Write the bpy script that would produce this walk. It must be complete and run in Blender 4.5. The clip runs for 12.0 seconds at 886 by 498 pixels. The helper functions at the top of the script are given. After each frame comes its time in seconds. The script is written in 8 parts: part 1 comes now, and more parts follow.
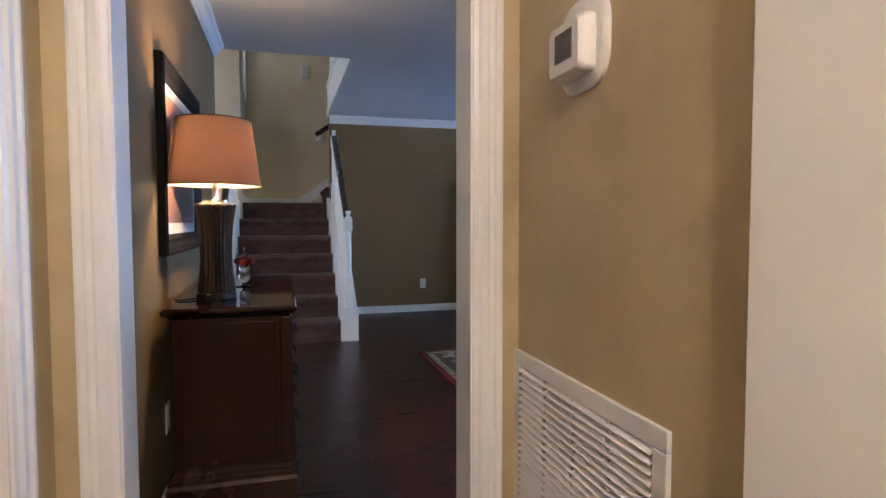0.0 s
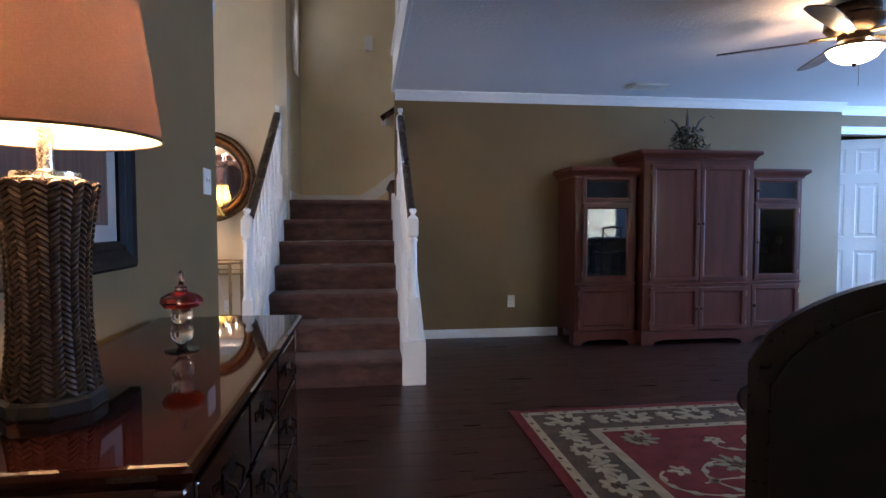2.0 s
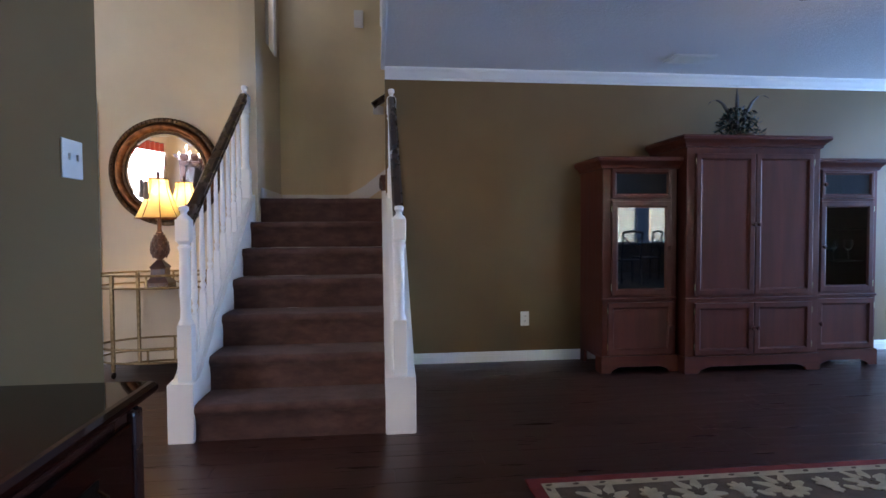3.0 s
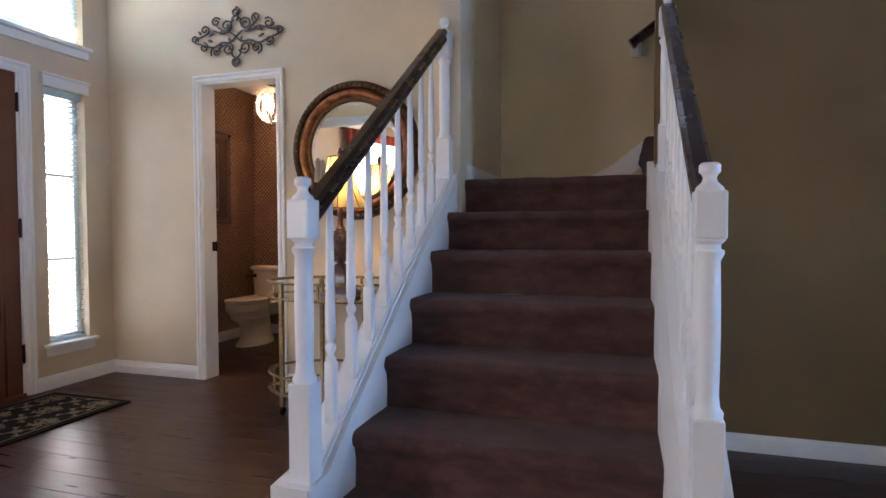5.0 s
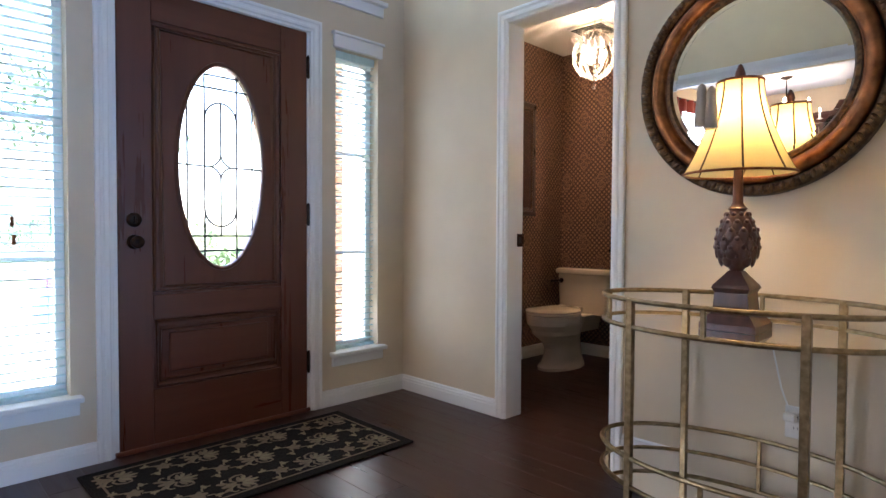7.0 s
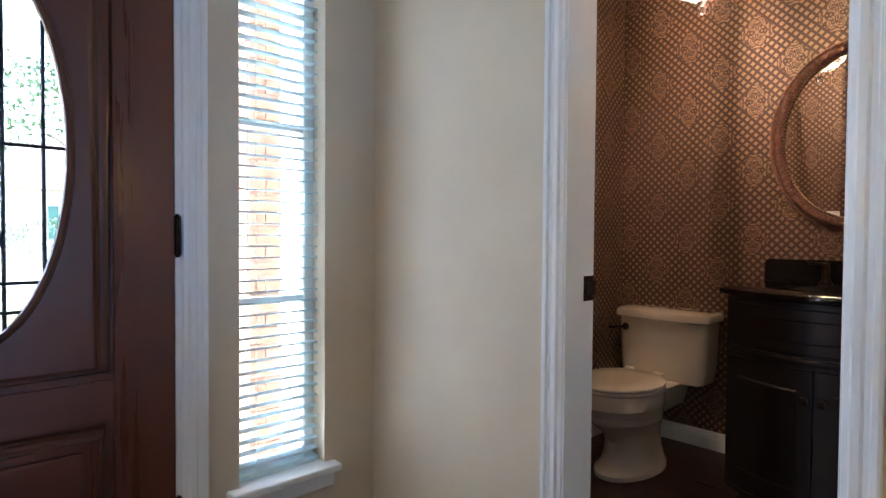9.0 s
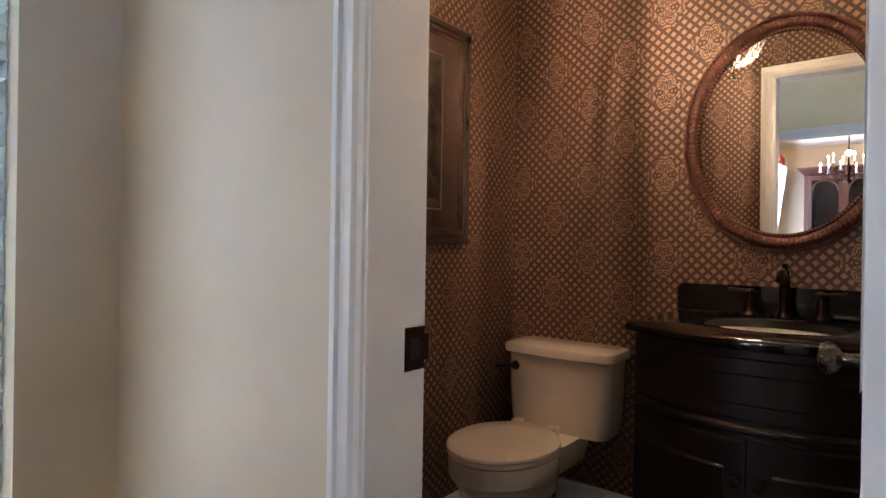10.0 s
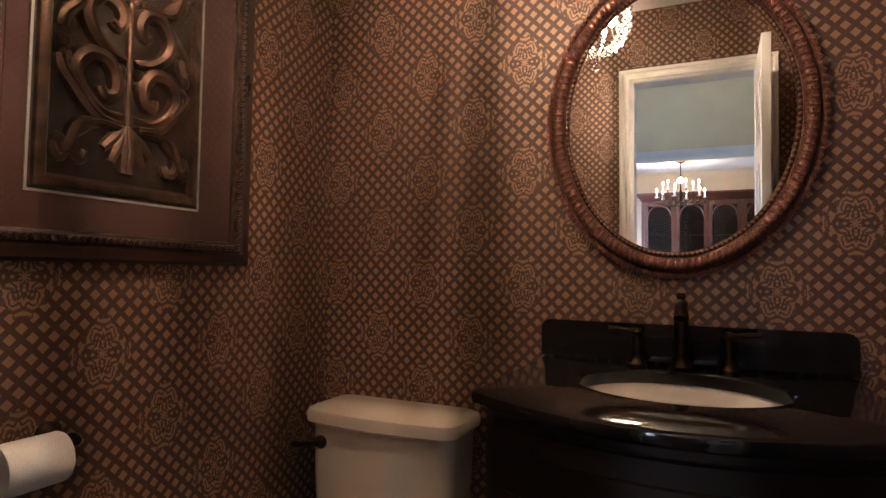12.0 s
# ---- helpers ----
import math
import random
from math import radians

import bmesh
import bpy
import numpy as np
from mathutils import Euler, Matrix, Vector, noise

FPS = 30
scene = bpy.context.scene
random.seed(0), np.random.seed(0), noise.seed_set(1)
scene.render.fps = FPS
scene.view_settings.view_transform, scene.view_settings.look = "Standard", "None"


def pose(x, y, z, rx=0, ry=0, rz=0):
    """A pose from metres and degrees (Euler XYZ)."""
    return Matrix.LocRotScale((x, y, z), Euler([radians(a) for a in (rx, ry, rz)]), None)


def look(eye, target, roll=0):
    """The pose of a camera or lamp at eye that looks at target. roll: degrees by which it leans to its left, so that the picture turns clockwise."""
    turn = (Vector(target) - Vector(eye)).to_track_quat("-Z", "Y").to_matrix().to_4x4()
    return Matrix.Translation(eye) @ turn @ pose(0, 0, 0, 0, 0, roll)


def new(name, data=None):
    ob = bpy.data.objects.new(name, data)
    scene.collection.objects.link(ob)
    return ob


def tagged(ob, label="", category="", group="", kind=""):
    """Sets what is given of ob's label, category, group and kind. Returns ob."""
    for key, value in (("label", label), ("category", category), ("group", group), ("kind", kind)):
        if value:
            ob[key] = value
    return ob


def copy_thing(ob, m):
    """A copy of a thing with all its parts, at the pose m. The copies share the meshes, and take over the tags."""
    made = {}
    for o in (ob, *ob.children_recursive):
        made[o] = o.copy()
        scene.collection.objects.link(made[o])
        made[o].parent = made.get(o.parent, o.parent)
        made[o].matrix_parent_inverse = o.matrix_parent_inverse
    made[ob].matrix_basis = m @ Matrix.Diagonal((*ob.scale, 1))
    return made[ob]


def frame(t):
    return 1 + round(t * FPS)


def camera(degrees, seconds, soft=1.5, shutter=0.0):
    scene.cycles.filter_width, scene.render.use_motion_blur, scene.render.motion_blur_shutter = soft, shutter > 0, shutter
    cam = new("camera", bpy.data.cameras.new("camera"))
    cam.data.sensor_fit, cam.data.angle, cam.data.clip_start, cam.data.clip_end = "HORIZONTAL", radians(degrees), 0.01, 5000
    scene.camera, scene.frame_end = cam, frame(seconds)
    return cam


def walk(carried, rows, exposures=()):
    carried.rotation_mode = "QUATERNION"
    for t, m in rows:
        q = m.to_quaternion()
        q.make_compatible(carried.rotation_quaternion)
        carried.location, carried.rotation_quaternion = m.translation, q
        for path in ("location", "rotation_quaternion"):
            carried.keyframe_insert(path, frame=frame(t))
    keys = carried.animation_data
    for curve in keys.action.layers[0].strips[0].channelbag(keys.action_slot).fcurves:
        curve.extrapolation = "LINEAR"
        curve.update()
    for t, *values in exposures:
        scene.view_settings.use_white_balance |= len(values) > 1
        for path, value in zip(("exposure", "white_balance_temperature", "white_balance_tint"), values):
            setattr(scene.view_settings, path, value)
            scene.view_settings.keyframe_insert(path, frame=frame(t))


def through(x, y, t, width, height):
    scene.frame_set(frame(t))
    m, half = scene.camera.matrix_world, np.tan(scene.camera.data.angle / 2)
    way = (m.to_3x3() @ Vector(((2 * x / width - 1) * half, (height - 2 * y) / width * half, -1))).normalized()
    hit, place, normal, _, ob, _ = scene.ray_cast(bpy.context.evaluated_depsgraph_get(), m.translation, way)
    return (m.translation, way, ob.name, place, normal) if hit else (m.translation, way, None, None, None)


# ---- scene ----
# ---- camera ----
EXPOSURES = [(0, 4.2, 6300, 14), (1.2, 4.22, 6900, 22), (2.3, 4.22, 6950, 20), (4.4, 4.16, 7000, 22), (6.2, 4.22, 6650, 17), (9.2, 4.2, 6000, 12), (9.9, 4.16, 6400, 15), (10.5, 3.92, 6350, 16), (11.1, 3.97, 6200, 15), (12, 4.02, 6100, 15)]
cam = camera(75.6, 12.0)
PATH = [
    (0, (0.276, 0.097, 1.101), (0.812, 2.021, 1.003), -0.1),
    (0.5, (0.285, 0.401, 1.111), (0.612, 2.372, 1.011), -0.1),
    (1, (0.322, 0.782, 1.106), (0.592, 2.761, 1.011), -0.1),
    (1.5, (0.389, 1.127, 1.104), (0.649, 3.107, 1.011), 0.0),
    (2, (0.543, 1.525, 1.101), (0.804, 3.506, 1.008), -0.1),
    (2.5, (0.631, 1.94, 1.076), (0.895, 3.921, 0.998), -0.0),
    (2.7, (0.675, 2.103, 1.074), (0.935, 4.085, 0.999), -0.1),
    (4.3, (0.871, 3.471, 1.032), (0.621, 5.454, 0.976), -0.3),
    (4.5, (0.795, 3.548, 1.021), (0.454, 5.518, 0.965), -0.3),
    (5, (0.652, 3.929, 1.038), (0.054, 5.837, 0.972), -0.2),
    (5.5, (0.493, 4.213, 1.008), (-0.399, 6.003, 0.95), 0.0),
    (6, (0.292, 4.515, 1.007), (-0.829, 6.171, 0.942), 0.2),
    (6.5, (0.041, 4.712, 1.012), (-1.263, 6.227, 0.942), 0.2),
    (7, (-0.247, 4.912, 0.965), (-1.671, 6.315, 0.909), 0.3),
    (7.2, (-0.382, 4.984, 0.958), (-1.811, 6.383, 0.91), 0.4),
    (8.8, (-1.22, 5.881, 1.049), (-2.692, 7.234, 0.999), 0.8),
    (9, (-1.268, 6.0, 1.068), (-2.727, 7.362, 1.018), 0.4),
    (9.5, (-1.401, 6.333, 1.082), (-2.756, 7.803, 1.045), 0.5),
    (10, (-1.524, 6.652, 1.085), (-2.777, 8.212, 1.081), 0.9),
    (10.5, (-1.636, 6.942, 1.102), (-2.726, 8.62, 1.095), 1.0),
    (11, (-1.696, 7.206, 1.089), (-2.699, 8.936, 1.123), 1.1),
    (11.5, (-1.762, 7.33, 1.092), (-2.667, 9.112, 1.153), 1.0),
    (12, (-1.775, 7.341, 1.09), (-2.607, 9.158, 1.174), 0.9),
]
walk(cam, [(t, look(eye, target, roll)) for t, eye, target, roll in PATH], EXPOSURES)

# ---- world, sun and window light ----
world = bpy.data.worlds.new("world")
scene.world = world
world.use_nodes = True
wn = world.node_tree
sky = wn.nodes.new("ShaderNodeTexSky")
sky.sky_type, sky.sun_disc = "NISHITA", False
sky.sun_elevation, sky.sun_rotation = radians(52), radians(187)
wn.links.new(sky.outputs["Color"], wn.nodes["Background"].inputs["Color"])
wn.nodes["Background"].inputs["Strength"].default_value = 0.15


def lamp(name, kind, matrix, energy, color=(1, 1, 1), **more):
    data = bpy.data.lights.new(name, kind)
    data.energy, data.color = energy, color
    for key, value in more.items():
        if key == "size":
            data.size = value
        elif key == "size_y":
            data.shape, data.size_y = "RECTANGLE", value
        elif key == "angle":
            data.angle = value
        elif key == "radius":
            data.shadow_soft_size = value
    ob = new(name, data)
    ob.matrix_world = matrix
    return ob


lamp("sun", "SUN", look((0, 0, 20), (1.9, 15.6, 0)), 3.0, (1, 0.95, 0.87), angle=radians(0.5))
DAY = (0.76, 0.83, 1.06)
BLUE = (0.19, 0.47, 1.0)
# sky light through the windows of the entrance, the dining room and the living room
lamp("sky_light_sidelight", "AREA", look((-2.90, 6.865, 1.15), (0, 6.865, 0.9)), 0.07, DAY, size=0.28, size_y=1.6)
lamp("sky_light_sidelight", "AREA", look((-2.90, 5.30, 1.15), (0, 5.30, 0.9)), 0.07, DAY, size=0.28, size_y=1.6)
lamp("sky_light_transom", "AREA", look((-2.88, 6.08, 3.0), (0, 6.08, 1.2)), 1.1, DAY, size=1.8, size_y=1.2)
lamp("sky_light_dining", "AREA", look((-2.88, 2.6, 1.35), (0, 2.6, 1.0)), 3.5, DAY, size=1.5, size_y=1.3)
lamp("sky_light_living", "AREA", look((8.1, 5.3, 1.35), (3, 5.3, 2.1)), 19.0, BLUE, size=2.5, size_y=1.6)
lamp("sky_light_landing", "AREA", look((-0.20, 7.5, 3.18), (1.2, 7.5, 2.6)), 0.10, DAY, size=0.28, size_y=1.0)
lamp("sky_light_breakfast", "AREA", look((6.3, -2.38, 1.4), (6.3, 3, 1.2)), 0.7, BLUE, size=3.0, size_y=1.4)

# ---- materials ----
class Nodes:
    """Shortcuts for building a node material."""

    def __init__(self, name, rough=0.5, metal=0.0, color=(0.5, 0.5, 0.5), spec=0.5):
        self.mat = bpy.data.materials.new(name)
        self.mat.use_nodes = True
        self.t = self.mat.node_tree
        self.b = self.t.nodes["Principled BSDF"]
        self.set("Roughness", rough)
        self.set("Metallic", metal)
        self.set("Base Color", (*color, 1))
        self.set("Specular IOR Level", spec)

    def set(self, key, value):
        if isinstance(value, bpy.types.NodeSocket):
            self.t.links.new(value, self.b.inputs[key])
        else:
            self.b.inputs[key].default_value = value

    def put(self, socket, value):
        if isinstance(value, bpy.types.NodeSocket):
            self.t.links.new(value, socket)
        elif value is not None:
            socket.default_value = value

    def coords(self, kind="Object"):
        return self.t.nodes.new("ShaderNodeTexCoord").outputs[kind]

    def place(self):
        return self.t.nodes.new("ShaderNodeNewGeometry").outputs["Position"]

    def xyz(self, vector):
        n = self.t.nodes.new("ShaderNodeSeparateXYZ")
        self.put(n.inputs[0], vector)
        return n.outputs

    def join(self, x, y, z):
        n = self.t.nodes.new("ShaderNodeCombineXYZ")
        for s, v in zip(n.inputs, (x, y, z)):
            self.put(s, v)
        return n.outputs[0]

    def math(self, op, a, b=None, clamp=False):
        n = self.t.nodes.new("ShaderNodeMath")
        n.operation, n.use_clamp = op, clamp
        self.put(n.inputs[0], a)
        self.put(n.inputs[1], b)
        return n.outputs[0]

    def mapped(self, vector, scale):
        n = self.t.nodes.new("ShaderNodeMapping")
        self.put(n.inputs["Vector"], vector)
        n.inputs["Scale"].default_value = scale
        return n.outputs[0]

    def noise(self, vector, scale, detail=3, rough=0.55):
        n = self.t.nodes.new("ShaderNodeTexNoise")
        self.put(n.inputs["Vector"], vector)
        n.inputs["Scale"].default_value, n.inputs["Detail"].default_value, n.inputs["Roughness"].default_value = scale, detail, rough
        return n.outputs["Fac"]

    def voronoi(self, vector, scale, feature="F1"):
        n = self.t.nodes.new("ShaderNodeTexVoronoi")
        n.feature = feature
        self.put(n.inputs["Vector"], vector)
        n.inputs["Scale"].default_value = scale
        return n.outputs["Distance"]

    def ramp(self, fac, *stops):
        n = self.t.nodes.new("ShaderNodeValToRGB")
        self.put(n.inputs[0], fac)
        while len(n.color_ramp.elements) < len(stops):
            n.color_ramp.elements.new(0.5)
        for e, (p, c) in zip(n.color_ramp.elements, stops):
            e.position, e.color = p, (*c, 1) if len(c) == 3 else c
        return n.outputs[0]

    def mix(self, fac, a, b, blend="MIX"):
        n = self.t.nodes.new("ShaderNodeMix")
        n.data_type, n.blend_type = "RGBA", blend
        self.put(n.inputs[0], fac)
        for s, v in ((n.inputs[6], a), (n.inputs[7], b)):
            self.put(s, (*v, 1) if isinstance(v, tuple) and len(v) == 3 else v)
        return n.outputs[2]

    def span(self, value, a, b, c, d):
        n = self.t.nodes.new("ShaderNodeMapRange")
        self.put(n.inputs[0], value)
        for s, v in zip(n.inputs[1:5], (a, b, c, d)):
            s.default_value = v
        return n.outputs[0]

    def bump(self, height, strength=0.2, distance=0.002):
        n = self.t.nodes.new("ShaderNodeBump")
        n.inputs["Strength"].default_value, n.inputs["Distance"].default_value = strength, distance
        self.put(n.inputs["Height"], height)
        self.set("Normal", n.outputs[0])
        return self


def shade(c, f):
    return tuple(min(1, v * f) for v in c)


def paint(name, color, rough=0.45, mottle=0.08, grain=260, relief=0.15, spec=0.4):
    """Rolled wall paint or trim enamel with faint roller texture and mottling."""
    m = Nodes(name, rough, spec=spec)
    p = m.place()
    soft, fine = m.noise(p, 1.7, 4), m.noise(p, grain, 2)
    c = m.ramp(soft, (0.3, shade(color, 1 - mottle)), (0.7, shade(color, 1 + mottle)))
    m.set("Base Color", m.mix(m.span(fine, 0.4, 0.6, 0.0, 0.1), c, shade(color, 0.9)))
    m.set("Roughness", m.span(soft, 0.3, 0.7, rough - 0.06, rough + 0.08))
    m.bump(fine, relief, 0.001)
    return m.mat


def faux(name, color):
    """Ragged glaze wall finish with soft cloudy patches."""
    m = Nodes(name, 0.42)
    p = m.place()
    a, b, c = m.noise(p, 3.2, 5, 0.65), m.noise(m.mapped(p, (1, 1, 0.35)), 9, 4), m.noise(p, 220, 2)
    col = m.ramp(a, (0.28, shade(color, 0.78)), (0.5, color), (0.74, shade(color, 1.22)))
    m.set("Base Color", m.mix(m.span(b, 0.4, 0.65, 0, 0.35), col, shade(color, 1.15)))
    m.set("Roughness", m.span(a, 0.3, 0.7, 0.34, 0.5))
    m.bump(c, 0.12, 0.001)
    return m.mat


def wood(name, dark, light, rough=0.3, grain=(2.2, 30, 30), coat=0.0, random_tone=0.0, bump=0.1):
    """Stained wood, grain drawn out along the object's own x by default."""
    m = Nodes(name, rough)
    p = m.coords("Object")
    info = m.t.nodes.new("ShaderNodeObjectInfo").outputs["Random"]
    shift = m.t.nodes.new("ShaderNodeVectorMath")
    m.put(shift.inputs[0], p)
    m.put(shift.inputs[1], m.join(m.math("MULTIPLY", info, 7.0), m.math("MULTIPLY", info, 3.0), 0.0))
    q = m.mapped(shift.outputs[0], grain)
    a, b = m.noise(q, 1.0, 5, 0.6), m.noise(m.mapped(shift.outputs[0], tuple(g * 0.12 for g in grain)), 3.0, 3)
    col = m.ramp(a, (0.32, dark), (0.68, light))
    col = m.mix(m.span(b, 0.35, 0.7, 0.0, 0.55), col, shade(dark, 0.75))
    if random_tone:
        col = m.mix(m.span(info, 0, 1, 0, random_tone), col, shade(dark, 0.55))
    m.set("Base Color", col)
    m.set("Roughness", m.span(a, 0.3, 0.7, rough - 0.05, rough + 0.1))
    m.set("Coat Weight", coat)
    m.set("Coat Roughness", 0.12)
    m.bump(a, bump, 0.0015)
    return m.mat


def metal(name, dark, light, rough=0.35, scale=40, full=1.0):
    m = Nodes(name, rough, full)
    p = m.coords("Object")
    a, b = m.noise(p, scale, 4), m.noise(p, scale * 8, 2)
    m.set("Base Color", m.ramp(a, (0.35, dark), (0.65, light)))
    m.set("Roughness", m.span(b, 0.3, 0.7, rough - 0.08, rough + 0.1))
    m.bump(b, 0.08, 0.0006)
    return m.mat


def plain(name, color, rough=0.5, metallic=0.0, mottle=0.1, scale=25, spec=0.5):
    m = Nodes(name, rough, metallic, spec=spec)
    a = m.noise(m.coords("Object"), scale, 3)
    m.set("Base Color", m.ramp(a, (0.3, shade(color, 1 - mottle)), (0.7, shade(color, 1 + mottle))))
    m.set("Roughness", m.span(a, 0.3, 0.7, max(0.02, rough - 0.05), rough + 0.05))
    return m.mat


def cloth(name, color, scale=900, rough=0.9, mottle=0.15, big=6, sheen=0.3, relief=0.5):
    m = Nodes(name, rough, spec=0.15)
    p = m.coords("Object")
    a, b = m.noise(p, scale, 2), m.noise(p, big, 4)
    col = m.ramp(b, (0.3, shade(color, 1 - mottle)), (0.7, shade(color, 1 + mottle)))
    m.set("Base Color", m.mix(m.span(a, 0.35, 0.7, 0, 0.45), col, shade(color, 0.55)))
    m.set("Sheen Weight", sheen)
    m.bump(a, relief, 0.003)
    return m.mat


def glass(name, color=(1, 1, 1), rough=0.0, ior=1.45):
    m = Nodes(name, rough, color=color)
    m.set("Transmission Weight", 1.0)
    m.set("IOR", ior)
    return m.mat


def glow(name, color, strength):
    m = Nodes(name, 0.5, color=color)
    m.set("Emission Color", (*color, 1))
    m.set("Emission Strength", strength)
    return m.mat


def lampshade(name, color, through, scale=500):
    """Fabric that lets part of the bulb's light through."""
    m = Nodes(name, 0.9, spec=0.1)
    p = m.coords("Object")
    a, b = m.noise(m.mapped(p, (1, 1, 0.2)), scale, 2), m.noise(m.mapped(p, (1, 1, 5)), scale * 0.3, 2)
    col = m.mix(m.span(a, 0.4, 0.6, 0, 0.3), m.ramp(b, (0.35, shade(color, 0.9)), (0.65, shade(color, 1.06))), shade(color, 0.7))
    m.set("Base Color", col)
    tr = m.t.nodes.new("ShaderNodeBsdfTranslucent")
    m.t.links.new(m.mix(0.0, shade(through, 1.0), (1, 1, 1)), tr.inputs["Color"])
    mx = m.t.nodes.new("ShaderNodeMixShader")
    mx.inputs[0].default_value = 0.6
    m.t.links.new(m.b.outputs[0], mx.inputs[1])
    m.t.links.new(tr.outputs[0], mx.inputs[2])
    m.t.links.new(mx.outputs[0], m.t.nodes["Material Output"].inputs["Surface"])
    return m.mat


def wallpaper(name, axis):
    """Bronze lattice of small lozenges with lacy medallions on a dark brown ground."""
    m = Nodes(name, 0.5)
    s = m.xyz(m.place())
    u, v = s[axis], s[2]
    # lozenges
    g = 0.03975
    a = m.math("FRACT", m.math("ADD", m.math("DIVIDE", m.math("ADD", u, v), g), 100.0))
    b = m.math("FRACT", m.math("ADD", m.math("DIVIDE", m.math("SUBTRACT", u, v), g), 100.0))
    da, db = (m.math("ABSOLUTE", m.math("SUBTRACT", k, 0.5)) for k in (a, b))
    loz = m.span(m.math("MAXIMUM", da, db), 0.31, 0.27, 0, 1)

    def medallion(ou, ov):
        """Lacy rosette repeated every 0.30 m."""
        fu = m.math("SUBTRACT", m.math("FRACT", m.math("ADD", m.math("DIVIDE", m.math("SUBTRACT", u, ou), 0.318), 100.0)), 0.5)
        fv = m.math("SUBTRACT", m.math("FRACT", m.math("ADD", m.math("DIVIDE", m.math("SUBTRACT", v, ov), 0.326), 100.0)), 0.5)
        fu = m.math("MULTIPLY", fu, 1.12)
        r = m.math("SQRT", m.math("ADD", m.math("MULTIPLY", fu, fu), m.math("MULTIPLY", fv, fv)))
        ang = m.math("ARCTAN2", fu, fv)
        fold = m.join(m.math("ABSOLUTE", fu), m.math("ABSOLUTE", fv), 0.37)
        ragged = m.math("SUBTRACT", m.noise(fold, 24.0, 2, 0.5), 0.5)
        slant = m.math("MULTIPLY", m.math("ADD", m.math("ABSOLUTE", fu), m.math("ABSOLUTE", fv)), 0.80)
        edge = m.math("ADD", m.math("MAXIMUM", slant, m.math("MULTIPLY", r, 0.96)), m.math("MULTIPLY", ragged, 0.10))
        inside = m.span(edge, 0.243, 0.230, 0, 1)
        blob = m.span(edge, 0.228, 0.215, 0, 1)
        curl = m.math("ABSOLUTE", m.math("SUBTRACT", m.noise(m.join(m.math("ABSOLUTE", fu), m.math("ABSOLUTE", fv), 1.9), 17.0, 1, 0.4), 0.5))
        petal = m.math("COSINE", m.math("ADD", m.math("MULTIPLY", r, 78.0), m.math("MULTIPLY", m.math("COSINE", m.math("MULTIPLY", ang, 8.0)), 1.3)))
        ink = m.math("MULTIPLY", blob, m.math("MULTIPLY", m.span(curl, 0.040, 0.068, 0.0, 1), m.span(petal, -0.70, -0.40, 0.1, 0.95)))
        return inside, m.math("MULTIPLY", inside, ink)

    i1, k1 = medallion(-0.159 + OFFS[axis][0], OFFS[axis][1])
    i2, k2 = medallion(OFFS[axis][0], OFFS[axis][1] + 0.163)
    clear = m.math("SUBTRACT", 1.0, m.math("MAXIMUM", i1, i2))
    fac = m.math("MAXIMUM", m.math("MULTIPLY", loz, clear), m.math("MAXIMUM", k1, k2))
    fine, soft = m.noise(m.place(), 420, 2), m.noise(m.place(), 2.5, 3)
    gold = m.ramp(soft, (0.3, (0.27, 0.160, 0.098)), (0.7, (0.35, 0.215, 0.132)))
    ground = m.ramp(fine, (0.3, (0.058, 0.026, 0.018)), (0.7, (0.082, 0.038, 0.027)))
    m.set("Base Color", m.mix(fac, ground, gold))
    m.set("Metallic", m.math("MULTIPLY", fac, 0.35))
    m.set("Roughness", m.span(fac, 0, 1, 0.55, 0.42))
    m.bump(m.math("ADD", fac, m.math("MULTIPLY", fine, 0.3)), 0.15, 0.0008)
    return m.mat


OFFS = {0: (-2.569, 1.382 - 0.162), 1: (8.627, 1.396 - 0.162)}

KHAKI = paint("khaki_wall_paint", (0.173, 0.110, 0.046))
CREAM = paint("cream_wall_paint", (0.65, 0.55, 0.405))
# khaki made lighter in the colour, in place of missing upstairs light
KHAKI_LIT = paint("khaki_paint_lightened", (0.72, 0.60, 0.38))
GOLD = faux("gold_glazed_wall", (0.47, 0.375, 0.215))
TRIM = paint("white_trim_enamel", (0.80, 0.80, 0.78), 0.34, 0.015, 420, 0.02, 0.5)
PAPER_X = wallpaper("bronze_wallpaper", 0)
PAPER_Y = wallpaper("bronze_wallpaper_side", 1)


def ceiling_material(name, color):
    m = Nodes(name, 0.85)
    p = m.place()
    a, b, c = m.voronoi(p, 26), m.noise(p, 46, 4), m.noise(p, 1.2, 3)
    m.set("Base Color", m.ramp(c, (0.3, shade(color, 0.95)), (0.7, color)))
    m.bump(m.math("ADD", m.span(b, 0.45, 0.6, 0, 1), m.math("MULTIPLY", a, 0.5)), 0.28, 0.004)
    return m.mat


